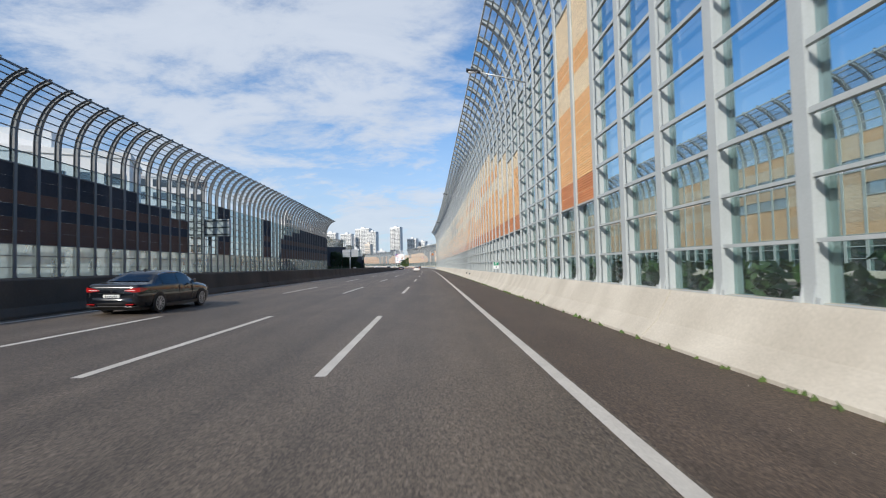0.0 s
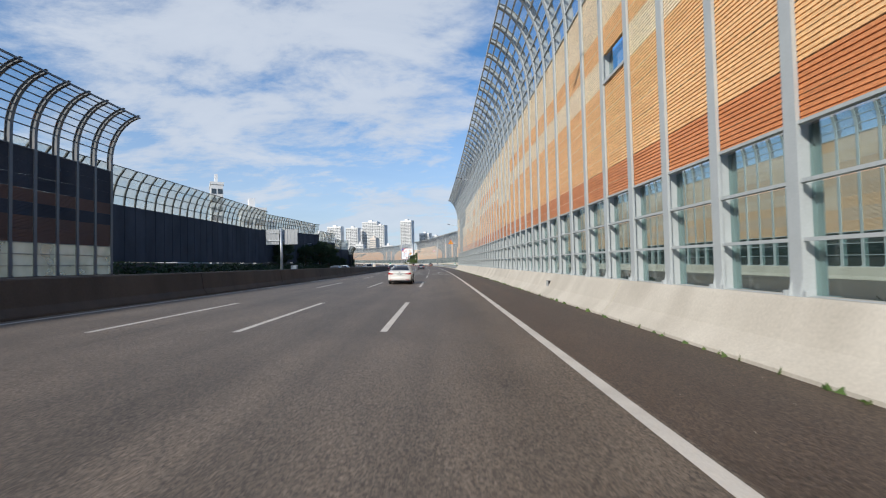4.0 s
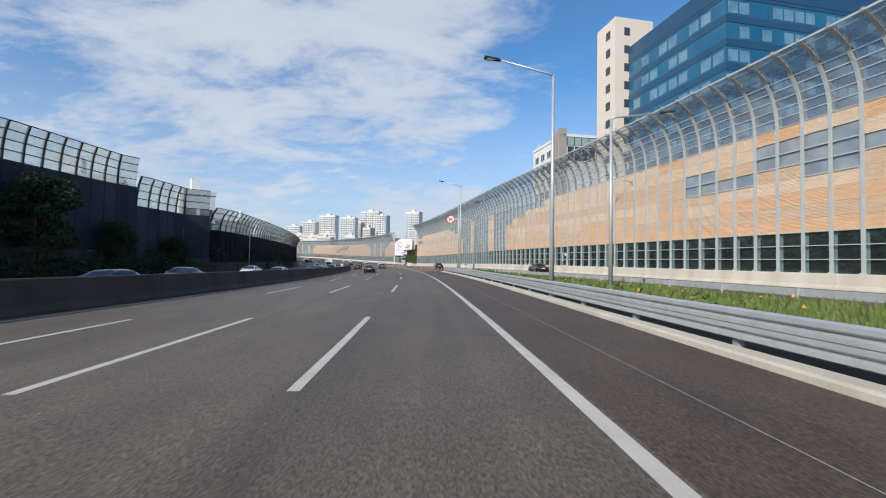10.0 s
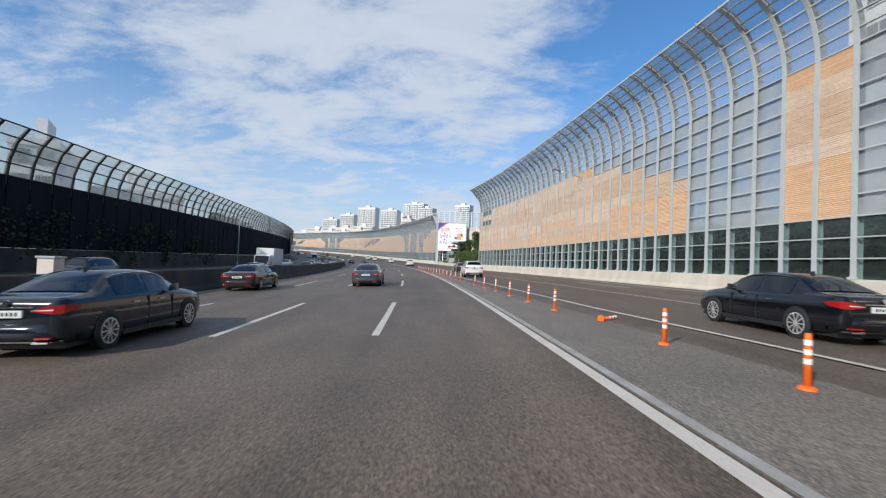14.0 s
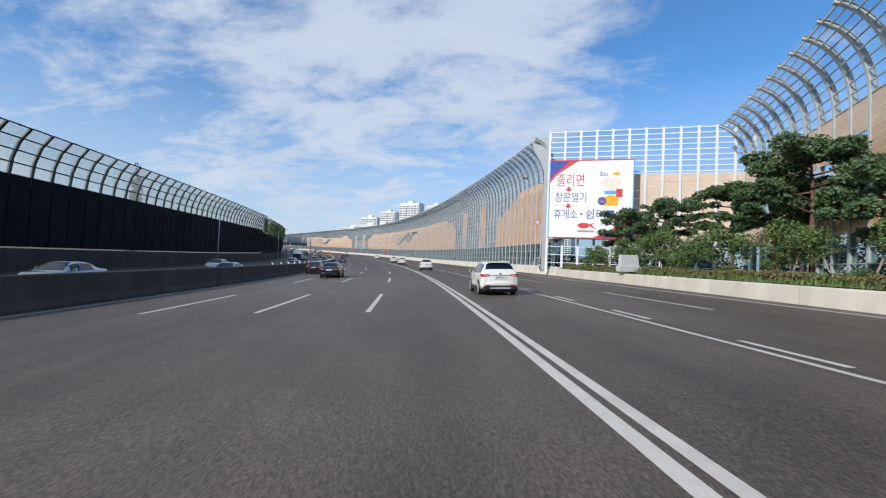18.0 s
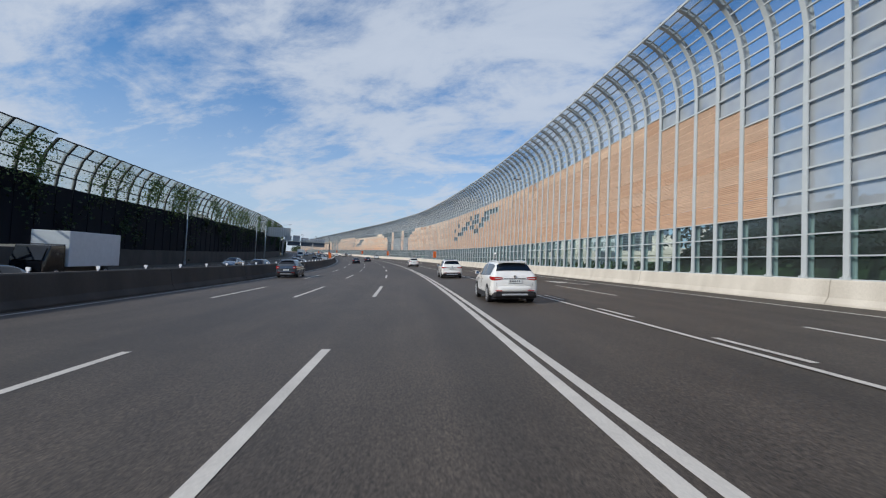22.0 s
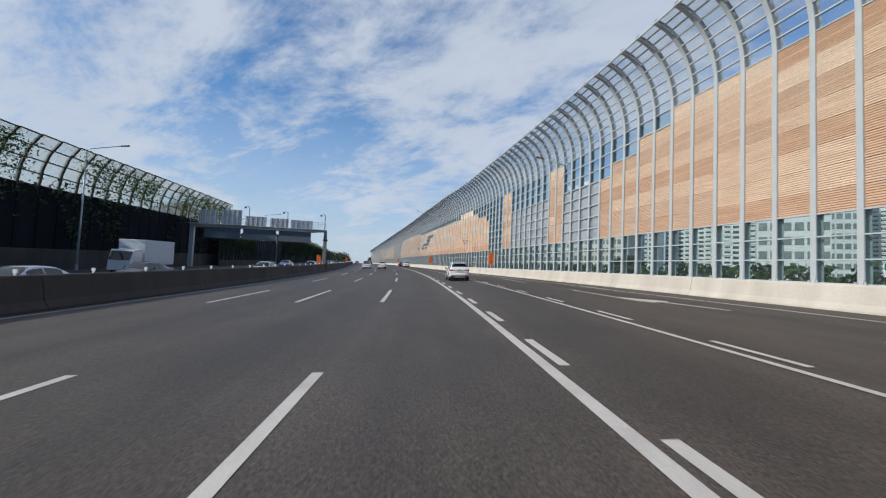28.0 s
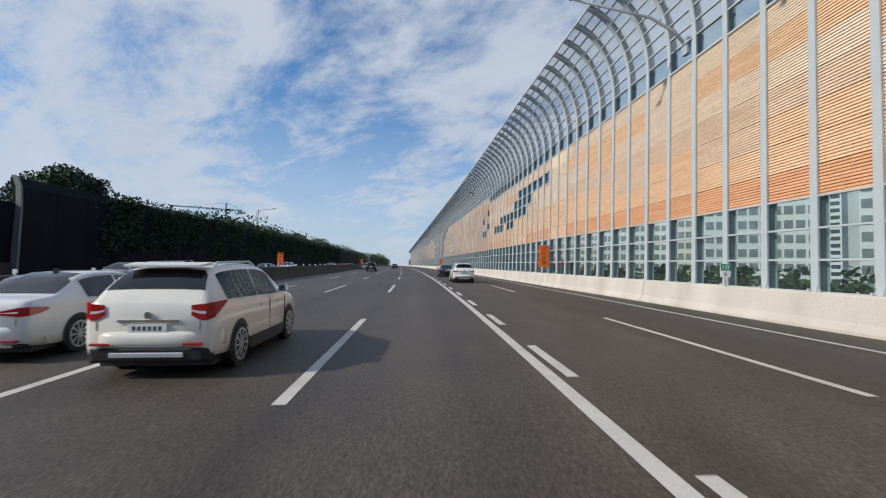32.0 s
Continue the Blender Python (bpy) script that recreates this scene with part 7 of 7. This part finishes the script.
def facade(name, label, m, w, d, h, floor, cols, wall_mat, win_mat, balcony=False, cap=True, side=True, far=False):
    """A block with a window grid on two faces: x along the front, y back from it."""
    top = thing(name, label, "building", m)
    wl = part("wall", Geo().box(0, w, 0, d, 0, h), wall_mat, top)
    n = int(h / floor)
    cw = w / cols
    row, bal, end = Geo(), Geo(), Geo()
    for j in range(cols):
        row.box((j + 0.14) * cw, (j + 0.86) * cw, -0.12, 0.3, 0, floor * 0.55)
        if j % 3 != 2:
            bal.box((j + 0.04) * cw, (j + 0.96) * cw, -0.75, 0.0, -0.25, floor * 0.22)
    k = max(2, int(d / cw))
    for j in range(k):
        end.box(-0.12, 0.3, (j + 0.2) * d / k, (j + 0.8) * d / k, 0, floor * 0.5)
    row, bal, end = row.mesh("window_row", win_mat), bal.mesh("balcony_row", wall_mat), end.mesh("window_row", win_mat)
    if far:
        # too far off to tell the storeys' pieces apart: one mesh of each kind
        for nm, src in (("far_window", row), ("far_balcony", bal))[:2 if balcony else 1]:
            g = Geo()
            for i in range(n):
                g.add([v.co + Vector((0, 0, i * floor + (0.9 if nm == "far_window" else 0.7))) for v in src.vertices], [tuple(p.vertices) for p in src.polygons])
            tagged(part(nm, g, src.materials[0], wl), kind="stuff")
        n = 0
    for i in range(n):
        put("window_row", row, wl, Matrix.Translation((0, 0, i * floor + 0.9)))
        if balcony:
            put("balcony_row", bal, wl, Matrix.Translation((0, 0, i * floor + 0.7)))
        if side:
            put("window_row", end, wl, Matrix.Translation((0, 0, i * floor + 0.9)))
    if cap:
        part("roof", Geo().box(-0.2, w + 0.2, -0.2, d + 0.2, h, h + 0.9), wall_mat, top)
        part("lift_house", Geo().box(w * 0.35, w * 0.6, d * 0.3, d * 0.7, h + 0.9, h + 4.2), wall_mat, top)
    return top


# blue glass office with a cream stair tower
off = thing("office_tower", "blue glass office tower with a cream stair tower", "building", on_road(303, 39.1, -1.0, 6))
OH = 46.8
part("curtain_wall", Geo().box(0, 46, 0, 24, 0, OH), OFFICEGLASS, off)
BAND = material("blue_spandrel", (0.02, 0.07, 0.14), 0.25, second=(0.03, 0.09, 0.17), scale=0.2, grain=4, bump=0.0)
LITE = material("bright_office_glass", (0.16, 0.30, 0.40), 0.08, second=(0.08, 0.18, 0.28), scale=0.4, amount=1.0, grain=2, bump=0.0, spec=0.8)
for i in range(12):
    z = 2.5 + 3.7 * i
    part("spandrel", Geo().box(-0.06, 46.06, -0.06, 24.06, z, z + 1.1), BAND, off)
rng = random.Random(31)
for i in range(12):
    for j in range(22):
        if rng.random() < 0.62:
            part("window", Geo().box(0.4 + 2.05 * j, 2.1 + 2.05 * j, -0.05, 0.05, 3.9 + 3.7 * i, 5.7 + 3.7 * i), LITE, off)
    for j in range(9):
        if rng.random() < 0.6:
            part("window", Geo().box(-0.05, 0.05, 0.4 + 2.5 * j, 2.4 + 2.5 * j, 3.9 + 3.7 * i, 5.7 + 3.7 * i), LITE, off)
part("parapet", Geo().box(-0.1, 46.1, -0.1, 24.1, OH - 3.0, OH), BAND, off)
for k, (x, w, h) in enumerate(((2.6, 0.35, 1.5), (3.1, 0.9, 1.5), (4.3, 1.0, 1.5), (5.6, 0.5, 1.5), (6.3, 0.9, 1.4))):
    part("roof_mark", Geo().box(x, x + w, -0.3, -0.1, OH - 2.4, OH - 2.4 + h), SIGNWHITE, off)
st = part("stair_tower", Geo().box(-3.0, 5.6, 24.2, 31, 0, 53), PALEWALL, off)
for i in range(13):
    part("window", Geo().box(-1.0, 0.2, 24.12, 24.3, 5 + 3.7 * i, 6.6 + 3.7 * i), DARKWINDOW, st)
    part("window", Geo().box(-3.1, -2.9, 26, 27.5, 5 + 3.7 * i, 6.6 + 3.7 * i), DARKWINDOW, st)
part("roof_plant", Geo().box(8, 20, 6, 16, OH, OH + 1.2), BAND, off)
rooft = tree("roof_tree", "small tree on the roof garden", 41, 4.0, 1.9, LEAF, False, 900, 0.22, 0.08)
rooft.matrix_basis = off.matrix_basis @ Matrix.Translation((17, 3, OH))
copy_thing(rooft, off.matrix_basis @ Matrix.Translation((21, 3.4, OH)) @ Matrix.Rotation(1.3, 4, "Z"))
blank = thing("office_block", "white office block with stone fins and a glazed top floor", "building", on_road(381.2, 37.7, -1, -90))
part("wall", Geo().box(0, 21.2, 0, 20, 0, 39.2), WHITEWALL, blank)
part("parapet", Geo().box(-0.2, 21.4, -0.2, 20.2, 39.2, 40.0), WHITEWALL, blank)
for z in (19, 23, 27, 31, 35):
    for x in (2.0, 6.5, 11.0):
        w = part("window", Geo().box(x, x + 2.4, -0.06, 0.1, z, z + 2.0), DARKWINDOW, blank)
        part("mullion", Geo().box(x + 1.15, x + 1.25, -0.10, -0.06, z, z + 2.0), WHITEWALL, w)
        part("sill", Geo().box(x - 0.1, x + 2.5, -0.14, -0.06, z - 0.12, z), WHITEWALL, w)
FINSTONE = material("grey_brown_fin", (0.36, 0.32, 0.29), 0.8, second=(0.29, 0.26, 0.24), scale=0.4, grain=6, bump=0.05)
for x, h in ((16.6, 40.4), (18.6, 40.9), (20.5, 41.5)):
    part("fin", Geo().box(x, x + 0.9, -1.1, 1.2, 0, h), FINSTONE, blank, "grey-brown vertical fin")
band = part("glazing", Geo().box(21.2, 21.32, 1.4, 19.4, 32.4, 36.4), DARKWINDOW, blank, "dark ribbon of top-floor glazing")
top_band = part("terrace_glass", Geo().box(21.2, 21.32, 1.4, 19.4, 36.7, 39.0), OFFICEGREEN, blank, "pale green glass band under the roof")
for k in range(9):
    part("mullion", Geo().box(21.32, 21.44, 1.4 + 2.2 * k - 0.08, 1.4 + 2.2 * k + 0.08, 32.4, 36.4), WHITEWALL, band)
    part("mullion", Geo().box(21.32, 21.42, 1.4 + 2.2 * k - 0.06, 1.4 + 2.2 * k + 0.06, 36.7, 39.0), DARKWINDOW, top_band)
for x, h in ((1.5, 1.3), (2.4, 2.0), (4.2, 1.5), (8.0, 1.1)):
    part("antenna", Geo().tube([(x, 0.6, 40.0), (x, 0.6, 40.0 + h)], 0.07, 6), WHITESTEEL, blank)

# apartment towers far ahead, seen over the curving wall


def far_tower(bearing, dist, w, d, h, base, label):
    """bearing: degrees left of the road's first heading, from the place where the first wall ends."""
    o = P(168, 0)
    a = math.radians(bearing)
    m = Matrix.Translation((o.x - dist * math.sin(a), o.y + dist * math.cos(a), base)) @ Matrix.Rotation(a - 0.55, 4, "Z")
    facade("apartment_tower", label, m, w, d, h, 3.0, max(4, int(w / 4.2)), WHITEWALL, DARKWINDOW, balcony=True, far=True)


for b, dist, w, d, h in ((7.6, 860, 26, 12, 92), (12.8, 840, 34, 13, 88), (11.2, 800, 22, 12, 78), (15.0, 830, 26, 12, 76), (17.4, 850, 30, 12, 80), (19.2, 870, 24, 12, 70), (5.0, 900, 24, 12, 68), (3.4, 910, 20, 12, 62),
                         (13.9, 930, 24, 12, 80), (21, 900, 26, 12, 64)):
    far_tower(b, dist, w, d, h, -2, "white apartment tower with rows of balconies")
for i, (s, lat, w, h) in enumerate(((546, 52, 20, 21), (556, 66, 24, 24), (664, 56, 12, 22), (716, 62, 9, 34), (746, 56, 11, 26), (776, 88, 14, 34), (812, 50, 18, 25), (828, 58, 22, 30), (846, 47, 18, 24), (868, 54, 24, 29),
                                    (892, 47, 20, 25), (915, 55, 26, 30), (945, 48, 22, 26), (980, 55, 30, 30), (1020, 50, 30, 26))):
    facade("apartment_block", "pale apartment block behind the noise barrier", on_road(s, lat, -1, -48 + 7 * (i % 3)), w, 13, h, 2.7, max(5, int(w / 1.7)), WHITEWALL if i % 3 else PALEWALL, GREYWINDOW, side=False, far=True)
# blocks beyond the shaded walls
for s, lat, w, h in ((250, -73, 3.8, 31), (236, -58, 7, 20.5), (262, -62, 12, 16), (285, -62, 14, 16), (310, -58, 14, 15), (347, -49, 7, 17.8), (362, -50, 12, 12.5), (394, -48, 4.5, 15.0), (410, -48, 12, 11.5), (60, -70, 26, 20), (96, -80, 30, 24)):
    facade("apartment_block", "pale apartment block beyond the shaded barrier", on_road(s, lat, -1, 25), w, 12, h, 3.0, max(2, int(w / 3.4)), WHITEWALL, DARKWINDOW, side=False, far=True)
hall = thing("warehouse", "grey flat-roofed hall beyond the low wall", "building", Matrix.Translation((-344, 723, 0)) @ Matrix.Rotation(radians(-101.5), 4, "Z"))
part("wall", Geo().box(0, 70, -30, 0, 0, 22.5), SIGNBACK, hall)
part("roof", Geo().box(-0.4, 70.4, -30.4, 0.4, 22.5, 23.3), GALV, hall)


def tower_crane(x, y, h, reach, spin):
    """A tower crane far off: mast, jib, counter jib, tie bars."""
    top = thing("tower_crane", "slim tower crane far beyond the trees", "crane", Matrix.Translation((x, y, 0)) @ Matrix.Rotation(radians(spin), 4, "Z"))
    part("mast", Geo().box(-0.7, 0.7, -0.7, 0.7, 0, h + 6), GALV, top)
    part("jib", Geo().box(0.8, reach, -0.4, 0.4, h - 0.5, h + 0.6), GALV, top)
    part("counter_jib", Geo().box(-reach * 0.3, -0.8, -0.5, 0.5, h - 0.5, h + 0.6), GALV, top)
    part("counterweight", Geo().box(-reach * 0.3, -reach * 0.22, -0.8, 0.8, h - 3, h - 0.5), SIGNBACK, top)
    for end in (reach * 0.7, -reach * 0.28):
        part("tie_bar", Geo().tube([(0, 0, h + 6), (end, 0, h + 0.6)], 0.12, 5), GALV, top)


tower_crane(-619, 940, 59, 38, 200)
tower_crane(-610, 905, 60, 44, 235)
for s, lat, w in ((596, 37, 13), (613, 40, 16), (634, 36, 12), (652, 39, 15)):
    facade("low_house", "low pale flat-roofed house behind the noise barrier", on_road(s, lat, -0.3, -52), w, 9, 4.3, 4.0, max(3, int(w / 4.0)), PALEWALL, GREYWINDOW, side=False, far=True)

# ---- trees, hedges and creepers ----
def hedge(name, label, s0, s1, lat, h, depth, mat, seed, step=1.2, z=0.0, leaf=0.22, per=70, off=None, category="hedge"):
    """A long irregular mass of leaves."""
    rng = random.Random(seed)
    v, f = [], []
    s = s0
    while s < s1:
        o = knots(off, s) if off else lat
        base = P(s, o, z)
        hh = h * rng.uniform(0.7, 1.15)
        for _ in range(per):
            q = base + Vector((rng.uniform(-depth, depth), rng.uniform(-depth, depth), hh * rng.random() ** 0.8))
            a = Vector((rng.gauss(0, 1), rng.gauss(0, 1), rng.gauss(0, 0.7))).normalized()
            b = a.cross(Vector((rng.gauss(0, 1), rng.gauss(0, 1), rng.gauss(0, 1)))).normalized()
            k = leaf * rng.uniform(0.6, 1.4)
            n = len(v)
            v += [q - a * k, q + b * k * 0.6, q + a * k, q - b * k * 0.6]
            f.append((n, n + 1, n + 2, n + 3))
        s += step
    me = bpy.data.meshes.new(name)
    me.from_pydata([tuple(p) for p in v], [], f)
    me.materials.append(mat)
    return tagged(put(name, me), label, category, kind="stuff")


def bank(name, label, s0, s1, off, h, depth):
    """A planted slope that rises behind a wall."""
    return between([(s, w) for s, w in off], [(s, w + depth) for s, w in off], s0, s1, BANKGREEN, name, label, cols=4, slope=h)


hedge("weeds", "leafy yellow-green weeds behind the guard rail", 206, 315, 0, 0.8, 0.7, VERGEGRASS, 66, step=1.9, leaf=0.10, per=70, off=[(203, 7.3), (300, 7.0), (318, 6.7)], category="weeds")
hedge("hedge", "dense green hedge behind the glass", -20, 48, 9.0, 2.0, 1.0, LEAF, 51, per=110)
hedge("hedge", "low green bushes behind the glass", 48, 200, 9.0, 0.8, 1.0, LEAF, 58, per=40)
OFF_B, OFF_C = [(s, w + 2.0) for s, w in WALL_B], [(s, w + 2.0) for s, w in WALL_C]
bank("planted_slope", "dark planted slope behind the noise barrier", -40, 433, OFF_B, 5.0, 7.0)
hedge("hedge", "dark green shrubs behind the far noise barrier", 215, 431, 0, 3.6, 1.2, DARKLEAF, 52, off=[(s, w + 4.2) for s, w in WALL_B], leaf=0.2, z=1.2, per=90)
bank("planted_slope", "dark planted slope behind the noise barrier", 504, 562, OFF_C, 5.5, 7.0)
hedge("hedge", "dark green shrubs behind the long noise barrier", 504, 562, 0, 3.8, 1.3, DARKLEAF, 59, off=[(s, w + 4.2) for s, w in WALL_C], leaf=0.2, z=1.3, per=110)
hedge("hedge", "dark green shrubs behind the turning barrier", 431, 476, 0, 5.2, 1.3, DARKLEAF, 62, off=[(s, w + 3.4) for s, w in RETURN_B], leaf=0.2, step=0.8, per=130)
_v, _f = leaf_cloud(random.Random(64), [((0.9 * i, 2.6 + 0.5 * math.sin(i * 1.7), 1.2 + 0.5 * math.sin(i * 2.3)), 1.25) for i in range(25)], 9000, 0.14)
_me = bpy.data.meshes.new("hedge")
_me.from_pydata(_v, [], _f)
_me.materials.append(DARKLEAF)
tagged(put("hedge", _me, m=T0), "dark shrubs behind the glazed foot of the transverse barrier", "hedge", kind="stuff")
hedge("hedge", "low green hedge behind the long noise barrier", 562, 960, 0, 1.7, 1.0, LEAF, 53, off=[(s, w + 3.5) for s, w in WALL_C], leaf=0.2, step=1.2, per=110)
hedge("hedge", "low olive-green hedge on the planted bank", 434, 484, 0, 0.55, 0.5, HEDGE, 60, off=[(s, w + 1.2) for s, w in GARDEN], leaf=0.07, step=0.3, per=120, z=0.7)
CREEP = [(s, w + 0.35) for s, w in LEFT]


def creeper(s0, s1, off, z0, z1, n, seed, thick, mat=DARKLEAF, label="dark creepers hanging over the barrier", size=1.0):
    rng = random.Random(seed)
    v, f = [], []
    while n > 0:
        s = rng.uniform(s0, s1)
        clump = rng.randint(25, 70)
        zc, r = rng.uniform(z0, z1), rng.uniform(0.5, 1.6)
        for _ in range(clump):
            z = zc + rng.gauss(0, r * 0.8)
            if z > z1 + 0.6 or z < 0.3:
                continue
            q = P(s + rng.gauss(0, r), knots(off, s) + rng.uniform(-0.05, thick), z)
            a = Vector((rng.gauss(0, 1), rng.gauss(0, 1), rng.gauss(0, 1))).normalized()
            b = a.cross(Vector((rng.gauss(0, 1), rng.gauss(0, 1), rng.gauss(0, 1)))).normalized()
            k = rng.uniform(0.10, 0.24) * size
            o = len(v)
            v += [q - a * k, q + b * k * 0.7, q + a * k, q - b * k * 0.7]
            f.append((o, o + 1, o + 2, o + 3))
        n -= clump
    me = bpy.data.meshes.new("creeper")
    me.from_pydata([tuple(p) for p in v], [], f)
    me.materials.append(mat)
    tagged(put("creeper", me), label, "creeper", kind="stuff")


creeper(540, 762, CREEP, 3.5, 8.0, 4500, 71, 0.25)
for i, (s0, s1, n) in enumerate(((566, 571, 1500), (578, 584, 1300), (588, 592, 1200), (596, 604, 2600), (612, 616, 900), (622, 640, 2600), (652, 655, 700), (668, 674, 1300), (684, 690, 1400), (702, 708, 1400), (716, 732, 3000), (738, 761, 4500))):
    creeper(s0, s1, [(s, w + 0.9) for s, w in LEFT], 8.4, 11.4, n, 130 + i, 0.5, LEAF, "green creepers on the glazed screen", 0.6)
creeper(309, 420, CREEP, 0.5, 5.0, 2500, 73, 0.3)
# planted strip before the first shaded wall
shade = tree("tree", "dark leafy tree before the shaded barrier", 46, 12.5, 3.8, DARKLEAF, False, 9000, 0.2, 0.2)
shade.matrix_basis = on_road(281, -43.2, 0)
for i, (s, lat, k) in enumerate(((293.5, -41.6, 0.95), (257, -43.8, 0.8), (229, -44.0, 0.85), (306, -40.0, 0.6), (318, -37.6, 0.5))):
    plant(shade, s, lat, 0.0, 50 * i, k)
hedge("hedge", "dark shrubs before the shaded wall", 140, 322, -39.0, 2.4, 1.1, DARKLEAF, 54, leaf=0.24, per=60, off=[(138, -40), (218, -42), (289, -42), (311, -38.5), (322, -36)])
# ivy walls and woods at the far left
IVY = [(755, -33.4), (800, -33.0), (860, -33.0), (1100, -33.0), (1600, -33)]
RIBSTEEL = material("pale_wall_rib", (0.10, 0.10, 0.105), 0.75, second=(0.06, 0.06, 0.065), grain=20, bump=0.05)
low_wall = thing("panel_wall", "low dark wall of ribbed panels with pale ribs", "wall")
_panel = Geo().box(0.0, 1.96, 0.02, 0.14, 0.0, 1.0).mesh("wall_panel", SHADEPANEL)
_rib = Geo().box(-0.06, 0.06, -0.12, 0.16, 0.0, 1.0).mesh("rib", RIBSTEEL)
for i in range(23):
    s = 754.4 + 2.0 * i
    h = 4.8 + 1.0 * min(1.0, (s - 754) / 36)
    m = bay_pose(s, IVY, 2.0, -1)
    put("wall_panel", _panel, low_wall, m @ Matrix.Diagonal((1, 1, h, 1)))
    put("rib", _rib, low_wall, m @ Matrix.Diagonal((1, 1, h - 0.15, 1)))
sweep([(0.2, -0.3), (0.2, 0.9), (-0.1, 0.95), (-0.2, -0.3)], 754.4, 800.4, CONCRETE_SHADE, "plinth", 4, off=IVY, parent=low_wall, closed=True)
ivy_wall = thing("panel_wall", "tall dark wall beside the motorway, bare at its end then ivy-covered", "wall")
s = 800.6
while s < 1100:
    sweep([(0.25, -0.3), (0.12, 7.2), (-0.35, 8.0), (-0.5, 8.0), (-0.3, -0.3)], s, s + 3.94, SHADEPANEL, "wall_panel", 2, off=IVY, parent=ivy_wall, closed=True)
    s += 4.0
part("end_rib", Geo().loft([[(x - 0.10, -0.12, z), (x + 0.30, -0.12, z), (x + 0.30, 0.10, z), (x - 0.10, 0.10, z)] for x, z in ((0.25, 0.0), (0.15, 5.6), (0.0, 7.2), (-0.35, 8.05))]), GANTRYSTEEL, ivy_wall, "dull curved end rib",
     m=on_road(800.45, -33.0))
creeper(754, 777, [(s, w + 0.2) for s, w in IVY], 3.6, 6.0, 4200, 76, 0.4, label="dark ivy over the low panel wall")
IVYFACE = [(s, w + 0.3) for s, w in IVY]
rng = random.Random(63)
for s0 in range(811, 1000, 9):
    creeper(s0, s0 + rng.uniform(4.5, 9.5), IVYFACE, rng.uniform(1.0, 4.5), 7.9, 1400, 100 + s0, 0.4, label="dark ivy hanging over the wall")
creeper(812, 1000, [(s, w - 0.2) for s, w in IVY], 7.2, 8.1, 9000, 74, 0.5, label="thick ivy along the wall's top")
hedge("woods", "dark leafy woods above the ivy wall", 846, 1250, -38, 10.6, 2.8, DARKLEAF, 55, step=2.6, leaf=0.36, per=230, category="woods")
broad = [tree("tree", "broad dark green tree above the wall", 43, 12.0, 5.0, DARKLEAF, False, 6500, 0.34, 0.25), tree("tree", "tall dark green tree above the wall", 44, 10.0, 3.4, DARKLEAF, False, 5000, 0.3, 0.2)]
broad[0].matrix_basis, broad[1].matrix_basis = on_road(880, -47, 0), on_road(846, -42, 0)
great = tree("tree", "great round dark green tree beyond the wall", 45, 23.5, 11.5, DARKLEAF, False, 26000, 0.42, 0.45)
great.matrix_basis = on_road(886, -90, 0)
for i, (s, lat, k) in enumerate(((872, -76, 0.62), (905, -74, 0.58), (925, -66, 0.5), (852, -84, 0.62), (915, -92, 0.7), (835, -70, 0.52))):
    plant(great, s, lat, 0, 75 * i, k)
for i, (s, lat, k) in enumerate(((828, -47, 0.7), (868, -43, 0.9), (890, -45, 1.0), (915, -42, 0.85), (945, -44, 1.0), (980, -42, 0.9), (1020, -44, 1.0), (1070, -42, 1.0), (1130, -40, 1.0), (450, -42, 1.15), (452, -40, 0.9))):
    plant(broad[i % 2], s, lat, 0, 60 * i, k)
conifer = thing("conifer", "slim dark conifer behind the long barrier", "tree", on_road(503, -38.5, 0))
part("trunk", Geo().tube([(0, 0, -0.2), (0, 0, 8), (0, 0, 14.6)], [0.2, 0.12, 0.03], 7), BARK, conifer)
_v, _f = leaf_cloud(random.Random(65), [((0.25 * math.sin(2.1 * k), 0.25 * math.cos(1.7 * k), 3.0 + 0.5 * k), 1.5 * (1 - k / 27)) for k in range(24)], 5200, 0.16)
_me = bpy.data.meshes.new("crown")
_me.from_pydata(_v, [], _f)
_me.materials.append(DARKLEAF)
put("crown", _me, conifer)
for i in range(40):
    s = 620 + 26 * i
    if s < 960:
        plant(broad[i % 2], s, knots(WALL_C, s) + 11 + 4 * math.sin(i * 2.3), -1.0, 47 * i, 0.3 + 0.08 * math.sin(i * 1.9))
# woods that close the far end of the road
hedge("woods", "far dark woods along the road", 1250, 1690, -30, 12, 8, DARKLEAF, 56, step=5, leaf=0.9, per=90, category="woods")
hedge("woods", "far dark woods along the road", 1300, 1690, 22, 12, 8, DARKLEAF, 57, step=5, leaf=0.9, per=90, category="woods")
